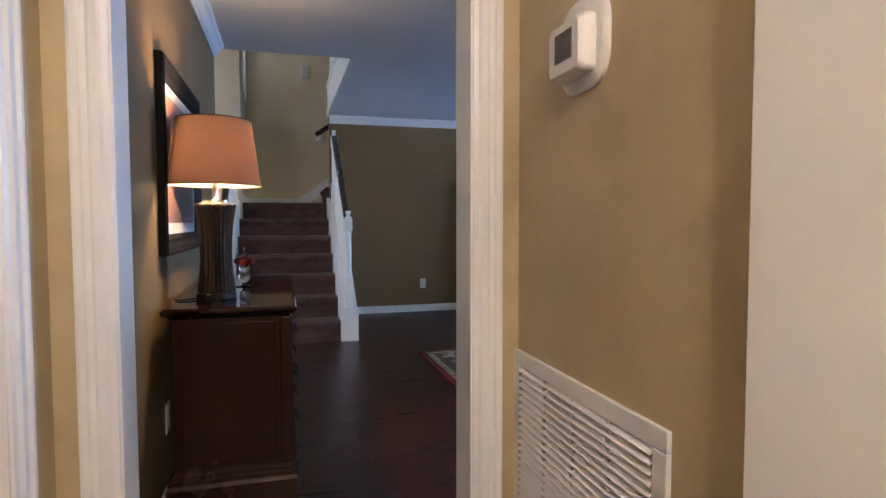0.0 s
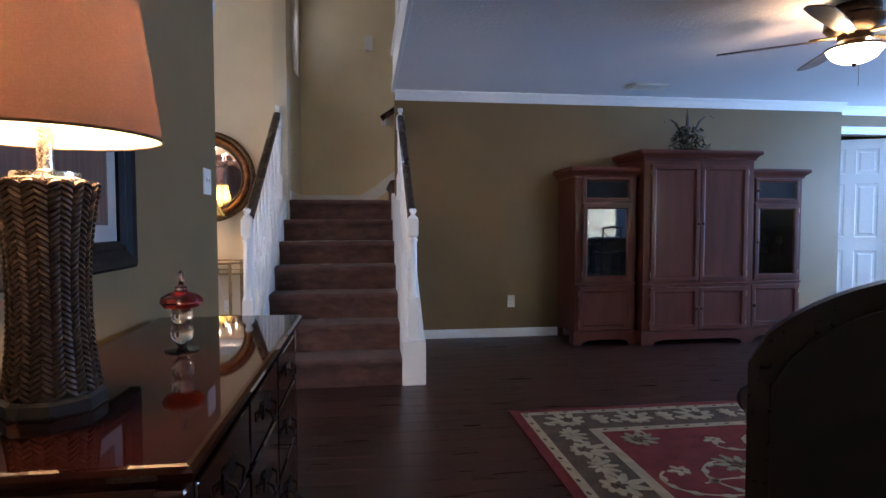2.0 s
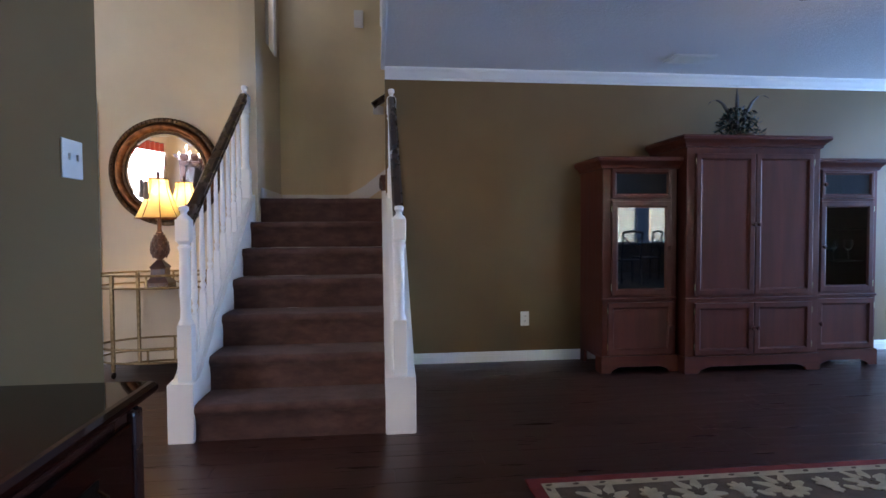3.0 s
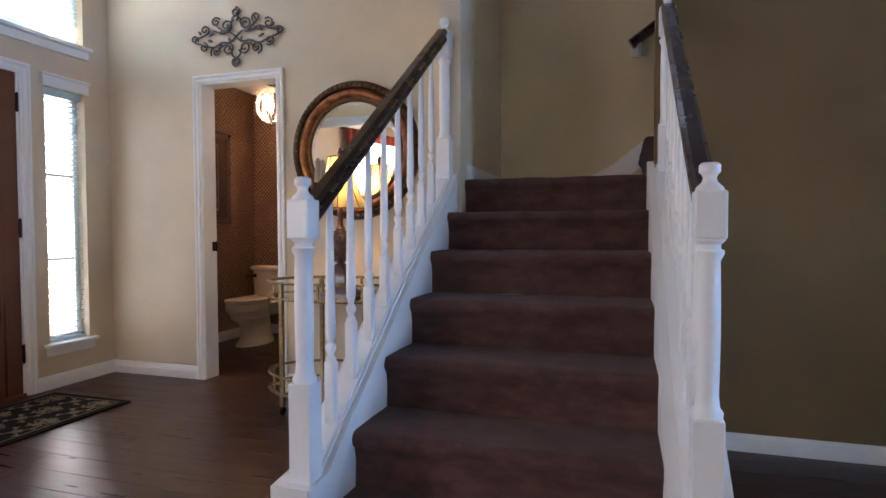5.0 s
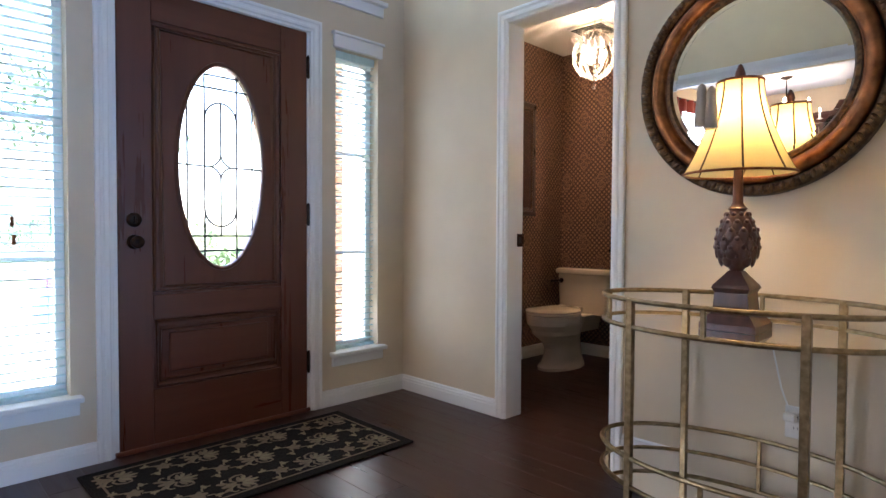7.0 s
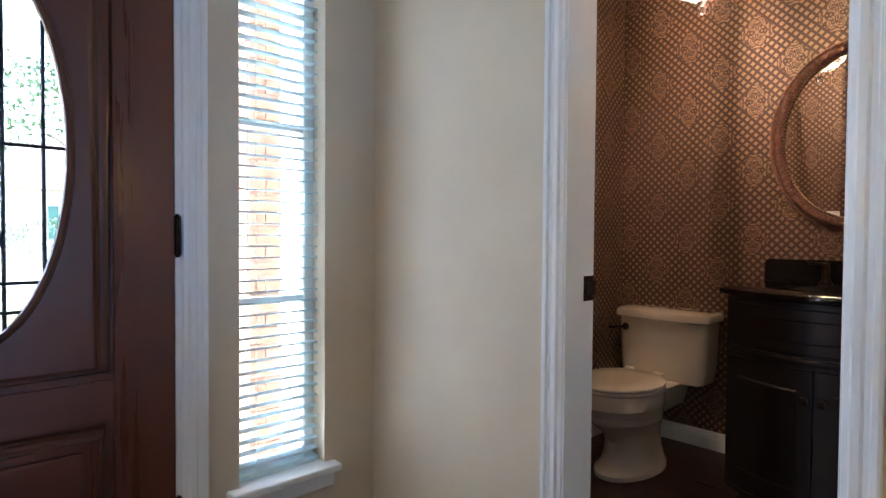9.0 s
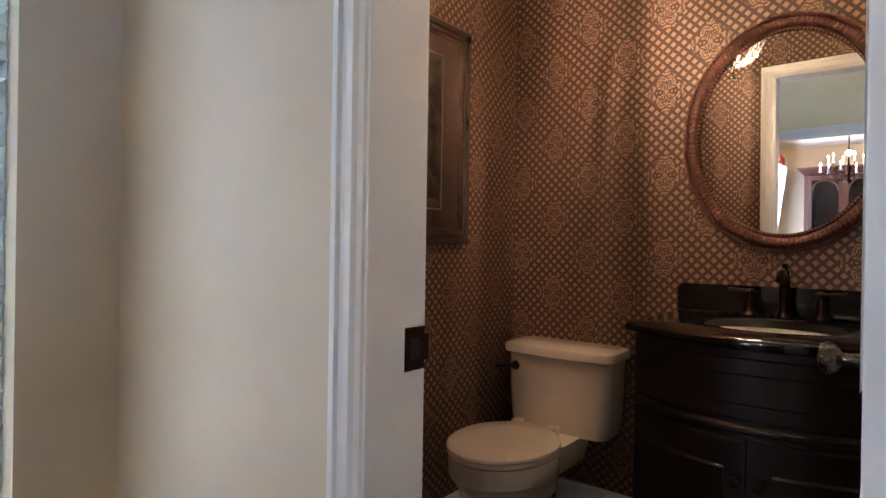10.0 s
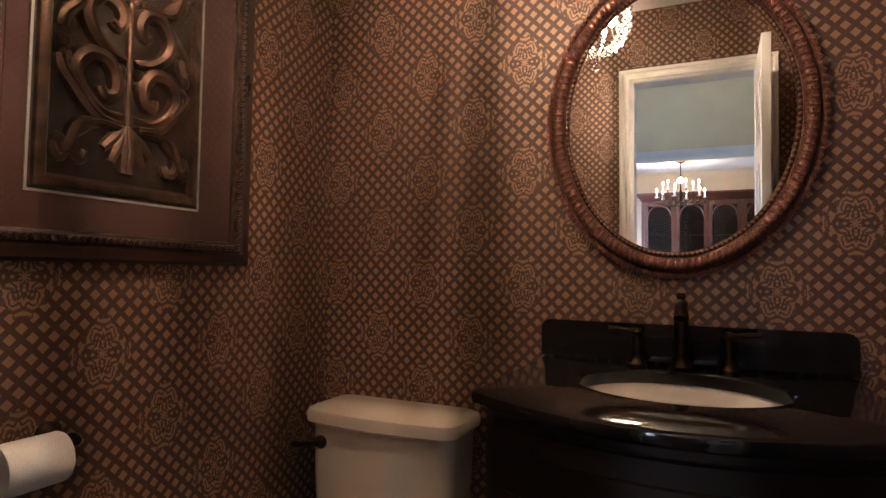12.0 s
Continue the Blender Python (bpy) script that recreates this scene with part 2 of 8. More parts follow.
CEILING = ceiling_material("knockdown_ceiling", (0.74, 0.73, 0.72))
PLANK = wood("dark_walnut_laminate", (0.037, 0.0115, 0.007), (0.063, 0.021, 0.0125), 0.30, (2.0, 26, 26), 0.0, 0.5, 0.025)
MAHOGANY = wood("polished_mahogany", (0.010, 0.0022, 0.0014), (0.015, 0.0032, 0.002), 0.085, (14, 1.6, 14), 0.0, 0.0, 0.004)
for n in MAHOGANY.node_tree.nodes:
    if n.type == "BSDF_PRINCIPLED":
        MAHOGANY.node_tree.links.remove(n.inputs["Roughness"].links[0])
        n.inputs["Roughness"].default_value, n.inputs["Specular IOR Level"].default_value = 0.035, 0.42
MAHOGANY_UP = plain("polished_mahogany_upright", (0.028, 0.0082, 0.0054), 0.24, 0, 0.14, 5, 0.4)
CHERRY = wood("cherry_cabinet_wood", (0.080, 0.018, 0.010), (0.112, 0.0265, 0.0145), 0.42, (24, 24, 2.0), 0.06)
CHERRY_FLAT = wood("cherry_cabinet_wood_flat", (0.080, 0.018, 0.010), (0.112, 0.0265, 0.0145), 0.42, (2.0, 24, 24), 0.06)
for m in (CHERRY, CHERRY_FLAT):
    m.node_tree.nodes["Principled BSDF"].inputs["Specular IOR Level"].default_value = 0.2
DOOR_WOOD = wood("stained_door_wood", (0.096, 0.0265, 0.0122), (0.130, 0.039, 0.018), 0.3, (16, 16, 0.8), 0.12, 0.0, 0.02)
DOOR_WOOD_FLAT = wood("stained_door_wood_rail", (0.096, 0.0265, 0.0122), (0.130, 0.039, 0.018), 0.3, (16, 0.8, 16), 0.12, 0.0, 0.02)
DOOR_MOULD = plain("stained_door_moulding", (0.085, 0.027, 0.0125), 0.36, 0, 0.05, 8)
RAIL_WOOD = wood("dark_handrail_wood", (0.022, 0.011, 0.007), (0.05, 0.024, 0.013), 0.25, (20, 2, 20), 0.3)
ESPRESSO = wood("espresso_vanity_wood", (0.009, 0.0045, 0.0034), (0.013, 0.0065, 0.0048), 0.34, (40, 40, 2), 0.03, 0.0, 0.03)
DARK_FRAME = wood("black_brown_frame_wood", (0.014, 0.009, 0.007), (0.022, 0.013, 0.009), 0.3, (60, 60, 60), 0.05, 0.0, 0.03)
BLACK_FRAME = plain("black_brown_frame", (0.008, 0.0065, 0.006), 0.55, 0, 0.2, 30, 0.12)
RED_FRAME = wood("dark_red_frame_wood", (0.020, 0.008, 0.006), (0.034, 0.013, 0.010), 0.3, (20, 3, 3), 0.1, 0.0, 0.02)
FAN_WOOD = wood("fan_blade_walnut", (0.10, 0.055, 0.034), (0.17, 0.10, 0.062), 0.35, (3, 30, 30), 0.1)
BRASS = metal("aged_brass", (0.20, 0.14, 0.07), (0.33, 0.245, 0.135), 0.4)
BRONZE = metal("oil_rubbed_bronze", (0.018, 0.012, 0.009), (0.045, 0.028, 0.02), 0.35)
COPPER = metal("antique_copper_leaf", (0.10, 0.036, 0.015), (0.30, 0.125, 0.05), 0.38, 18, 0.8)
DARK_COPPER = metal("dark_carved_bronze", (0.03, 0.016, 0.010), (0.13, 0.075, 0.036), 0.42, 60, 0.7)
ROSE_COPPER = metal("rose_bronze_beading", (0.21, 0.102, 0.080), (0.36, 0.19, 0.15), 0.3, 40, 0.85)
EMBOSSED = metal("embossed_tin", (0.032, 0.018, 0.013), (0.098, 0.053, 0.034), 0.38, 22, 0.8)
TIN_DARK = metal("tarnished_tin_ground", (0.012, 0.009, 0.008), (0.034, 0.024, 0.018), 0.45, 30, 0.7)
IRON = metal("pewter_wrought_iron", (0.07, 0.065, 0.06), (0.17, 0.16, 0.15), 0.45, 30, 0.8)
ROPE = metal("silvered_rope_moulding", (0.07, 0.052, 0.045), (0.19, 0.15, 0.13), 0.3, 30, 0.85)
DARK_NICKEL = metal("antique_nickel", (0.09, 0.08, 0.07), (0.20, 0.18, 0.16), 0.28, 60)
NICKEL = metal("brushed_nickel", (0.42, 0.38, 0.33), (0.6, 0.55, 0.48), 0.25, 60)
CHROME = metal("bright_lead_came", (0.012, 0.016, 0.02), (0.03, 0.036, 0.042), 0.5, 60, 0.7)
MIRROR = Nodes("mirror_silver", 0.0, 1.0, (0.93, 0.94, 0.94)).mat
CLEAR = glass("clear_pane")
SMOKED = glass("smoked_pane", (0.6, 0.6, 0.62))
FROST = glass("textured_pane", (0.94, 0.98, 0.97), 0.25)
RED_GLASS = glass("ruby_glass", (0.55, 0.03, 0.02))
CRYSTAL = glass("cut_crystal", (1, 1, 1), 0.0, 1.6)
CHINA = plain("bisque_china", (0.66, 0.57, 0.46), 0.12, 0, 0.03, 4)
BASIN = plain("white_basin_china", (0.78, 0.74, 0.67), 0.1, 0, 0.02, 4)
PLASTIC = plain("white_plastic", (0.74, 0.73, 0.70), 0.4, 0, 0.03, 10)
GREY_SCREEN = plain("grey_display", (0.13, 0.14, 0.13), 0.15, 0, 0.1, 40)
# near-black that stands in for the shade inside holes and slits
BLACK = plain("black_opening_shade", (0.008, 0.008, 0.008), 0.6)
PAPER_WHITE = cloth("tissue_paper", (0.82, 0.79, 0.74), 500, 0.95, 0.04, 20, 0.1, 0.2)
def carpet(name, color):
    """Cut pile with brushed patches, footmarks and tufts."""
    m = Nodes(name, 0.95, spec=0.1)
    p = m.place()
    tuft, patch, broad = m.noise(p, 420, 2), m.noise(m.mapped(p, (1, 1, 2.2)), 9, 5, 0.62), m.noise(p, 2.6, 3)
    col = m.ramp(patch, (0.36, shade(color, 0.70)), (0.5, color), (0.64, shade(color, 1.32)))
    col = m.mix(m.span(broad, 0.35, 0.65, 0.0, 0.35), col, shade(color, 0.72))
    m.set("Base Color", m.mix(m.span(tuft, 0.35, 0.65, 0, 0.5), col, shade(color, 0.5)))
    m.set("Sheen Weight", 0.08)
    m.set("Sheen Roughness", 0.5)
    m.bump(m.math("ADD", m.math("MULTIPLY", tuft, 0.5), patch), 0.9, 0.004)
    return m.mat


CARPET = carpet("mauve_brown_carpet", (0.108, 0.060, 0.050))
LINEN_MAT = cloth("white_mount_board", (0.38, 0.36, 0.34), 900, 0.9, 0.03, 6, 0.0, 0.1)
LEATHER = plain("black_brown_leather", (0.010, 0.0075, 0.006), 0.45, 0, 0.3, 14)
BLIND = lampshade("white_blind_vinyl", (0.82, 0.86, 0.86), (0.70, 0.84, 0.85), 30)


def granite():
    m = Nodes("black_granite", 0.08)
    p = m.coords("Object")
    a, b = m.noise(p, 160, 3), m.voronoi(p, 260)
    col = m.ramp(a, (0.45, (0.008, 0.008, 0.009)), (0.75, (0.014, 0.013, 0.012)))
    m.set("Base Color", m.mix(m.span(b, 0.0, 0.25, 0.06, 0.0), col, (0.04, 0.037, 0.033)))
    return m.mat


STONE = granite()

# ---- mesh helpers ----
def link(name, bm, material, parent=None, smooth=False):
    me = bpy.data.meshes.new(name)
    bmesh.ops.recalc_face_normals(bm, faces=bm.faces)
    bm.to_mesh(me)
    bm.free()
    for m in material if isinstance(material, (list, tuple)) else [material]:
        me.materials.append(m)
    if smooth:
        for p in me.polygons:
            p.use_smooth = True
        me.set_sharp_from_angle(angle=radians(40))
    ob = new(name, me)
    ob.parent = parent
    return ob


def part(name, bm, material, parent, label="", smooth=False):
    """One mesh under a thing or a part."""
    return tagged(link(name, bm, material, parent, smooth), label)


def thing(name, label, category, at=(0, 0, 0), turn=0.0, group="", kind=""):
    ob = new(name)
    ob.empty_display_size = 0.1
    ob.matrix_basis = pose(*at, 0, 0, turn)
    return tagged(ob, label, category, group, kind)


def setting(name, bm, material, label, category, smooth=False):
    return tagged(link(name, bm, material, None, smooth), label, category, "", "structure")


def box(x0, x1, y0, y1, z0, z1, bevel=0.0, bm=None, seg=2):
    """A box, with its edges rounded when bevel is given; added to bm if there is one."""
    bm = bm or bmesh.new()
    vs = [bm.verts.new((x, y, z)) for x in (x0, x1) for y in (y0, y1) for z in (z0, z1)]
    fs = [bm.faces.new([vs[i] for i in f]) for f in ((0, 1, 3, 2), (4, 6, 7, 5), (0, 4, 5, 1), (2, 3, 7, 6), (0, 2, 6, 4), (1, 5, 7, 3))]
    if bevel:
        es = {e for f in fs for e in f.edges}
        bmesh.ops.bevel(bm, geom=list(es), offset=bevel, segments=seg, affect="EDGES", profile=0.5)
    return bm


def lathe(profile, seg=32, bm=None, at=(0, 0, 0), squash=(1, 1)):
    """Turn a list of (radius, height) round the z axis."""
    bm = bm or bmesh.new()
    rings = []
    for r, z in profile:
        if r < 1e-5:
            rings.append([bm.verts.new((at[0], at[1], at[2] + z))])
        else:
            rings.append([bm.verts.new((at[0] + r * squash[0] * math.cos(2 * math.pi * i / seg), at[1] + r * squash[1] * math.sin(2 * math.pi * i / seg), at[2] + z)) for i in range(seg)])
    for a, b in zip(rings, rings[1:]):
        for i in range(seg):
            j = (i + 1) % seg
            if len(a) == 1 and len(b) == 1:
                continue
            if len(a) == 1:
                bm.faces.new((a[0], b[i], b[j]))
            elif len(b) == 1:
                bm.faces.new((a[i], a[j], b[0]))
            else:
                bm.faces.new((a[i], a[j], b[j], b[i]))
    for ring, up in ((rings[0], False), (rings[-1], True)):
        if len(ring) > 2:
            bm.faces.new(ring if up else ring[::-1])
    return bm


def shell(profile, seg=48, at=(0, 0, 0), squash=(1, 1)):
    """As lathe, but with open ends."""
    bm = lathe(profile, seg, None, at, squash)
    ends = [f for f in bm.faces if len(f.verts) == seg]
    bmesh.ops.delete(bm, geom=ends, context="FACES_ONLY")
    return bm


def sweep(points, section, closed=False, bm=None, up=(0, 0, 1), caps=True):
    """Sweep a closed section of (side, up) offsets along points."""
    bm = bm or bmesh.new()
    pts = [Vector(p) for p in points]
    n, rings, ref = len(pts), [], Vector(up)
    for i, p in enumerate(pts):
        a = pts[(i - 1) % n] if closed or i else pts[0]
        b = pts[(i + 1) % n] if closed or i < n - 1 else pts[-1]
        d = (b - a).normalized()
        side = d.cross(ref)
        if side.length < 1e-4:
            side = d.cross(Vector((1, 0, 0)))
        side.normalize()
        top = side.cross(d).normalized()
        k = 1.0
        if (closed or 0 < i < n - 1):
            d1 = (p - pts[(i - 1) % n]).normalized()
            k = 1 / max(0.5, d1.dot(d))
        rings.append([bm.verts.new(p + side * s * k + top * t) for s, t in section])
    m = len(section)
    for i in range(n if closed else n - 1):
        a, b = rings[i], rings[(i + 1) % n]
        for j in range(m):
            bm.faces.new((a[j], a[(j + 1) % m], b[(j + 1) % m], b[j]))
    if not closed and caps:
        bm.faces.new(rings[0][::-1])
        bm.faces.new(rings[-1])
    return bm


def tube(points, radius, seg=8, closed=False, bm=None):
    """A round bar along points; radius may be a list."""
    bm = bm or bmesh.new()
    pts = [Vector(p) for p in points]
    n = len(pts)
    rad = radius if isinstance(radius, (list, tuple)) else [radius] * n
    d0 = (pts[1] - pts[0]).normalized()
    ref = Vector((0, 0, 1)) if abs(d0.z) < 0.9 else Vector((1, 0, 0))
    side = d0.cross(ref).normalized()
    rings = []
    for i, p in enumerate(pts):
        a = pts[(i - 1) % n] if closed or i else pts[0]
        b = pts[(i + 1) % n] if closed or i < n - 1 else pts[-1]
        d = (b - a).normalized()
        side = (side - d * side.dot(d)).normalized()
        top = d.cross(side)
        rings.append([bm.verts.new(p + (side * math.cos(2 * math.pi * j / seg) + top * math.sin(2 * math.pi * j / seg)) * rad[i]) for j in range(seg)])
    for i in range(n if closed else n - 1):
        a, b = rings[i], rings[(i + 1) % n]
        for j in range(seg):
            bm.faces.new((a[j], a[(j + 1) % seg], b[(j + 1) % seg], b[j]))
    if not closed:
        bm.faces.new(rings[0][::-1])
        bm.faces.new(rings[-1])
    return bm


def ball(at, r, bm=None, seg=12, squash=(1, 1, 1)):
    bm = bm or bmesh.new()
    bmesh.ops.create_uvsphere(bm, u_segments=seg, v_segments=max(4, seg // 2), radius=1.0, matrix=Matrix.Translation(at) @ Matrix.Diagonal((r * squash[0], r * squash[1], r * squash[2], 1)))
    return bm


def prism(outline, z0, z1, bm=None, bevel=0.0):
    """An outline of (x, y) drawn up from z0 to z1."""
    bm = bm or bmesh.new()
    lo = [bm.verts.new((x, y, z0)) for x, y in outline]
    hi = [bm.verts.new((x, y, z1)) for x, y in outline]
    n = len(outline)
    bm.faces.new(lo[::-1])
    top = bm.faces.new(hi)
    for i in range(n):
        bm.faces.new((lo[i], lo[(i + 1) % n], hi[(i + 1) % n], hi[i]))
    if bevel:
        bmesh.ops.bevel(bm, geom=list(top.edges), offset=bevel, segments=3, affect="EDGES", profile=0.5)
    return bm


def turned(bm, m):
    bmesh.ops.transform(bm, matrix=m, verts=bm.verts)
    return bm


def oval(cx, cy, a, b, n=48, start=0.0, stop=2 * math.pi):
    full = abs(stop - start - 2 * math.pi) < 1e-6
    return [(cx + a * math.cos(start + (stop - start) * i / (n if full else n - 1)), cy + b * math.sin(start + (stop - start) * i / (n if full else n - 1))) for i in range(n)]


# ---- the large structure ----
H, TOP = 2.315, 5.0


def wall(name, boxes, material, label, sides=None):
    """A wall out of upright blocks; sides gives another finish to faces that look a given way."""
    bm = bmesh.new()
    for b in boxes:
        box(*b, bm=bm)
    mats = [material]
    bm.normal_update()
    for (axis, sign), other in (sides or {}).items():
        mats.append(other)
        for f in bm.faces:
            if f.normal[axis] * sign > 0.9:
                f.material_index = len(mats) - 1
    me = bpy.data.meshes.new(name)
    bm.to_mesh(me)
    bm.free()
    for m in mats:
        me.materials.append(m)
    return tagged(new(name, me), label, "wall", "", "structure")


def cut(x0, x1, y0, y1, z0, z1, along, holes):
    """Blocks of a wall along 'x' or 'y' with holes (a0, a1, b0, b1) through it."""
    a0, a1 = (x0, x1) if along == "x" else (y0, y1)
    us = sorted({a0, a1, *[v for h in holes for v in h[:2]]})
    out = []
    for u0, u1 in zip(us, us[1:]):
        z, inside = z0, sorted([h for h in holes if h[0] <= u0 + 1e-6 and h[1] >= u1 - 1e-6], key=lambda h: h[2])
        for h in inside + [None]:
            top = h[2] if h else z1
            if top - z > 1e-4:
                out.append((u0, u1, y0, y1, z, top) if along == "x" else (x0, x1, u0, u1, z, top))
            z = h[3] if h else z
    return out


FX, PY = -2.935, 7.215          # inner faces of the front wall and of the powder-room wall
DOOR = (5.61, 6.555, 0.0, 2.04)
SIDE_R, SIDE_L = (6.72, 7.015, 0.295, 1.985), (5.15, 5.45, 0.295, 1.985)
TRANSOM = (5.15, 7.015, 2.305, 3.55)
DINING_WIN = (1.9, 3.3, 0.65, 2.0)

wall("wall_hall_west", cut(-0.29, -0.17, -1.5, 1.38, 0, H, "y", [(0.27, 1.18, 0, 2.04)]), GOLD, "gold glazed hallway wall beside the cased opening")
wall("wall_console", [(-0.29, -0.17, 1.38, 4.373, 0, H)], KHAKI, "khaki painted wall behind the sideboard", {(0, -1): CREAM})
wall("wall_opening", cut(-0.17, 2.4, 1.38, 1.49, 0, H, "x", [(-0.048, 0.702, 0, 2.09)]), KHAKI, "wall with a white cased opening", {(1, -1): GOLD})
wall("wall_hall_east", [(0.824, 0.94, -1.5, 1.38, 0, H)], GOLD, "gold glazed hallway wall with a return grille")
wall("wall_hall_south", [(-0.29, 0.94, -1.62, -1.5, 0, H)], GOLD, "gold glazed wall closing the hallway")
wall("wall_north_living", [(0.80, 5.39, 6.872, 6.98, 0, H)], KHAKI, "khaki painted wall behind the media cabinet")
wall("wall_north_jog", cut(5.39, 8.2, 7.03, 7.15, 0, H, "x", [(5.46, 6.22, 0, 2.03)]) + [(5.25, 5.39, 6.98, 7.15, 0, H)], KHAKI, "khaki wall with an open white door")
wall("wall_behind_door", [(5.25, 8.2, 8.9, 9.0, 0, H), (5.25, 5.39, 7.15, 8.9, 0, H)], KHAKI, "plain wall of the room behind the open door")
wall("wall_east", cut(8.2, 8.32, -2.5, 8.9, 0, H, "y", [(4.0, 6.6, 0.5, 2.15)]), KHAKI, "khaki wall with a wide window")
wall("wall_south_breakfast", cut(2.3, 8.2, -2.62, -2.5, 0, H, "x", [(4.2, 5.3, 0.7, 2.1), (5.7, 6.8, 0.7, 2.1), (7.1, 8.0, 0.7, 2.1)]), KHAKI, "khaki wall with breakfast windows")
wall("wall_west_breakfast", [(2.28, 2.4, -2.5, 1.38, 0, H)], KHAKI, "plain khaki wall beside the breakfast area")
wall("wall_front", cut(-3.08, FX, 0.0, 7.335, 0, TOP, "y", [DOOR, SIDE_R, SIDE_L, TRANSOM, DINING_WIN]), CREAM, "cream entrance wall with door, sidelights and transom window")
wall("wall_powder", cut(FX, -0.29, PY, 7.335, 0, TOP, "x", [(-2.112, -1.522, 0, 2.04)]), CREAM, "cream wall with the powder-room doorway", {(1, 1): PAPER_X})
wall("wall_powder_west", [(-3.08, -2.935, 7.335, 8.935, 0, 2.42)], PAPER_Y, "bronze lattice wallpaper on the powder-room side wall")
wall("wall_powder_north", [(-3.08, -1.15, 8.935, 9.05, 0, 2.42)], PAPER_X, "bronze lattice wallpaper behind vanity and toilet")
wall("wall_powder_east", [(-1.27, -1.15, 7.335, 8.935, 0, 2.42)], PAPER_Y, "bronze lattice wallpaper behind the powder-room door")
wall("wall_landing_west", cut(-0.29, -0.172, 6.875, 7.95, 0, TOP, "y", [(7.34, 7.66, 2.62, 3.75)]), CREAM, "pale wall of the stair landing with a narrow window")
wall("wall_stairwell", [(-0.29, 6.0, 7.95, 8.07, 0, TOP)], KHAKI_LIT, "tall khaki wall behind the stair landing, colour lightened for upstairs light")
wall("wall_upper_south", [(FX, 6.0, 4.25, 4.373, 2.62, TOP)], KHAKI_LIT, "upper wall over the dining-room opening")
wall("wall_upper_east", [(5.9, 6.0, 4.373, 7.95, 2.6, TOP)], KHAKI_LIT, "upper hall wall")
wall("wall_dining_south", [(FX, -0.80, 1.25, 1.37, 0, H), (-0.92, -0.80, 0.0, 1.25, 0, H), (-0.92, -0.29, -0.12, 0.0, 0, H)], CREAM, "cream dining-room wall behind the china cabinet")
wall("wall_dining_header", [(FX, -0.29, 4.25, 4.373, 2.06, 2.62)], KHAKI_LIT, "header over the wide dining-room opening")

setting("ceiling", box(-0.29, 8.2, -2.5, 4.455, H, H + 0.3, bm=box(0.80, 8.2, 4.455, 6.98, H, H + 0.3, bm=box(5.25, 8.2, 6.98, 8.9, H, H + 0.3))), CEILING, "white knockdown-textured ceiling", "ceiling")
setting("ceiling_dining", box(FX, -0.29, 0.0, 4.25, H, H + 0.3), CEILING, "white dining-room ceiling", "ceiling")
setting("ceiling_hall", box(-0.17, 0.824, -1.5, 1.38, H - 0.006, H - 0.002), CEILING, "white hallway ceiling", "ceiling")
setting("ceiling_powder", box(-3.08, -1.15, 7.335, 9.05, 2.42, 2.5), CEILING, "white powder-room ceiling", "ceiling")
setting("ceiling_foyer", box(-3.08, 6.0, 4.25, 8.07, TOP, TOP + 0.1), CEILING, "high white ceiling over entrance and stairs", "ceiling")


# ---- trim ----
def trim(name, bm, label="white painted trim", category="trim"):
    return setting(name, bm, TRIM, label, category)


def baseboard(p0, p1, inward, h=0.09):
    """Stepped skirting from p0 to p1 on a wall whose room lies towards inward."""
    d = (Vector(p1) - Vector(p0)).normalized()
    flip = 1 if d.cross(Vector((0, 0, 1))).dot(Vector((*inward, 0))) > 0 else -1
    prof = [(0, 0), (0.016, 0), (0.016, h * 0.62), (0.013, h * 0.66), (0.013, h * 0.78), (0.009, h * 0.84), (0.009, h * 0.93), (0.004, h), (0, h)]
    trim("baseboard", sweep([(*p0[:2], 0), (*p1[:2], 0)], [(flip * s, t) for s, t in prof]), "white stepped baseboard along the wall", "baseboard")


def crown(points, inward):
    d = (Vector((*points[1], 0)) - Vector((*points[0], 0))).normalized()
    flip = 1 if d.cross(Vector((0, 0, 1))).dot(Vector((*inward, 0))) > 0 else -1
    prof = [(0, 0), (0, -0.085), (0.008, -0.085), (0.012, -0.072), (0.022, -0.066), (0.045, -0.03), (0.058, -0.02), (0.066, -0.010), (0.066, 0)]
    trim("crown_moulding", sweep([(*p, H) for p in points], [(flip * s, t) for s, t in prof]), "white crown moulding under the ceiling", "moulding")


CASING = [(0, 0), (0.0, 0.017), (0.006, 0.02), (0.016, 0.02), (0.020, 0.014), (0.030, 0.013), (0.036, 0.018), (0.050, 0.0185), (0.056, 0.012), (0.066, 0.009), (0.07, 0.0)]


def casing(name, u0, u1, top, at, axis, sign, width=0.07, label="white moulded door casing", sill=0.0):
    """Moulded surround of a doorway; at: wall face; sign: the way it looks."""
    def world(u, z, out):
        return (u, at + sign * out, z) if axis == "y" else (at + sign * out, u, z)
    k = width / 0.07
    bm = bmesh.new()
    rings = []
    for (u, z), (su, sz) in zip([(u0, sill), (u0, top), (u1, top), (u1, sill)], [(-1, 0), (-1, 1), (1, 1), (1, 0)]):
        rings.append([bm.verts.new(world(u + su * (width - s * k), z + sz * (width - s * k), o)) for s, o in CASING])
    n = len(CASING)
    for a, b in zip(rings, rings[1:]):
        for j in range(n):
            bm.faces.new((a[j], a[(j + 1) % n], b[(j + 1) % n], b[j]))
    bm.faces.new(rings[0])
    bm.faces.new(rings[-1])
    return trim(name, bm, label, "casing")


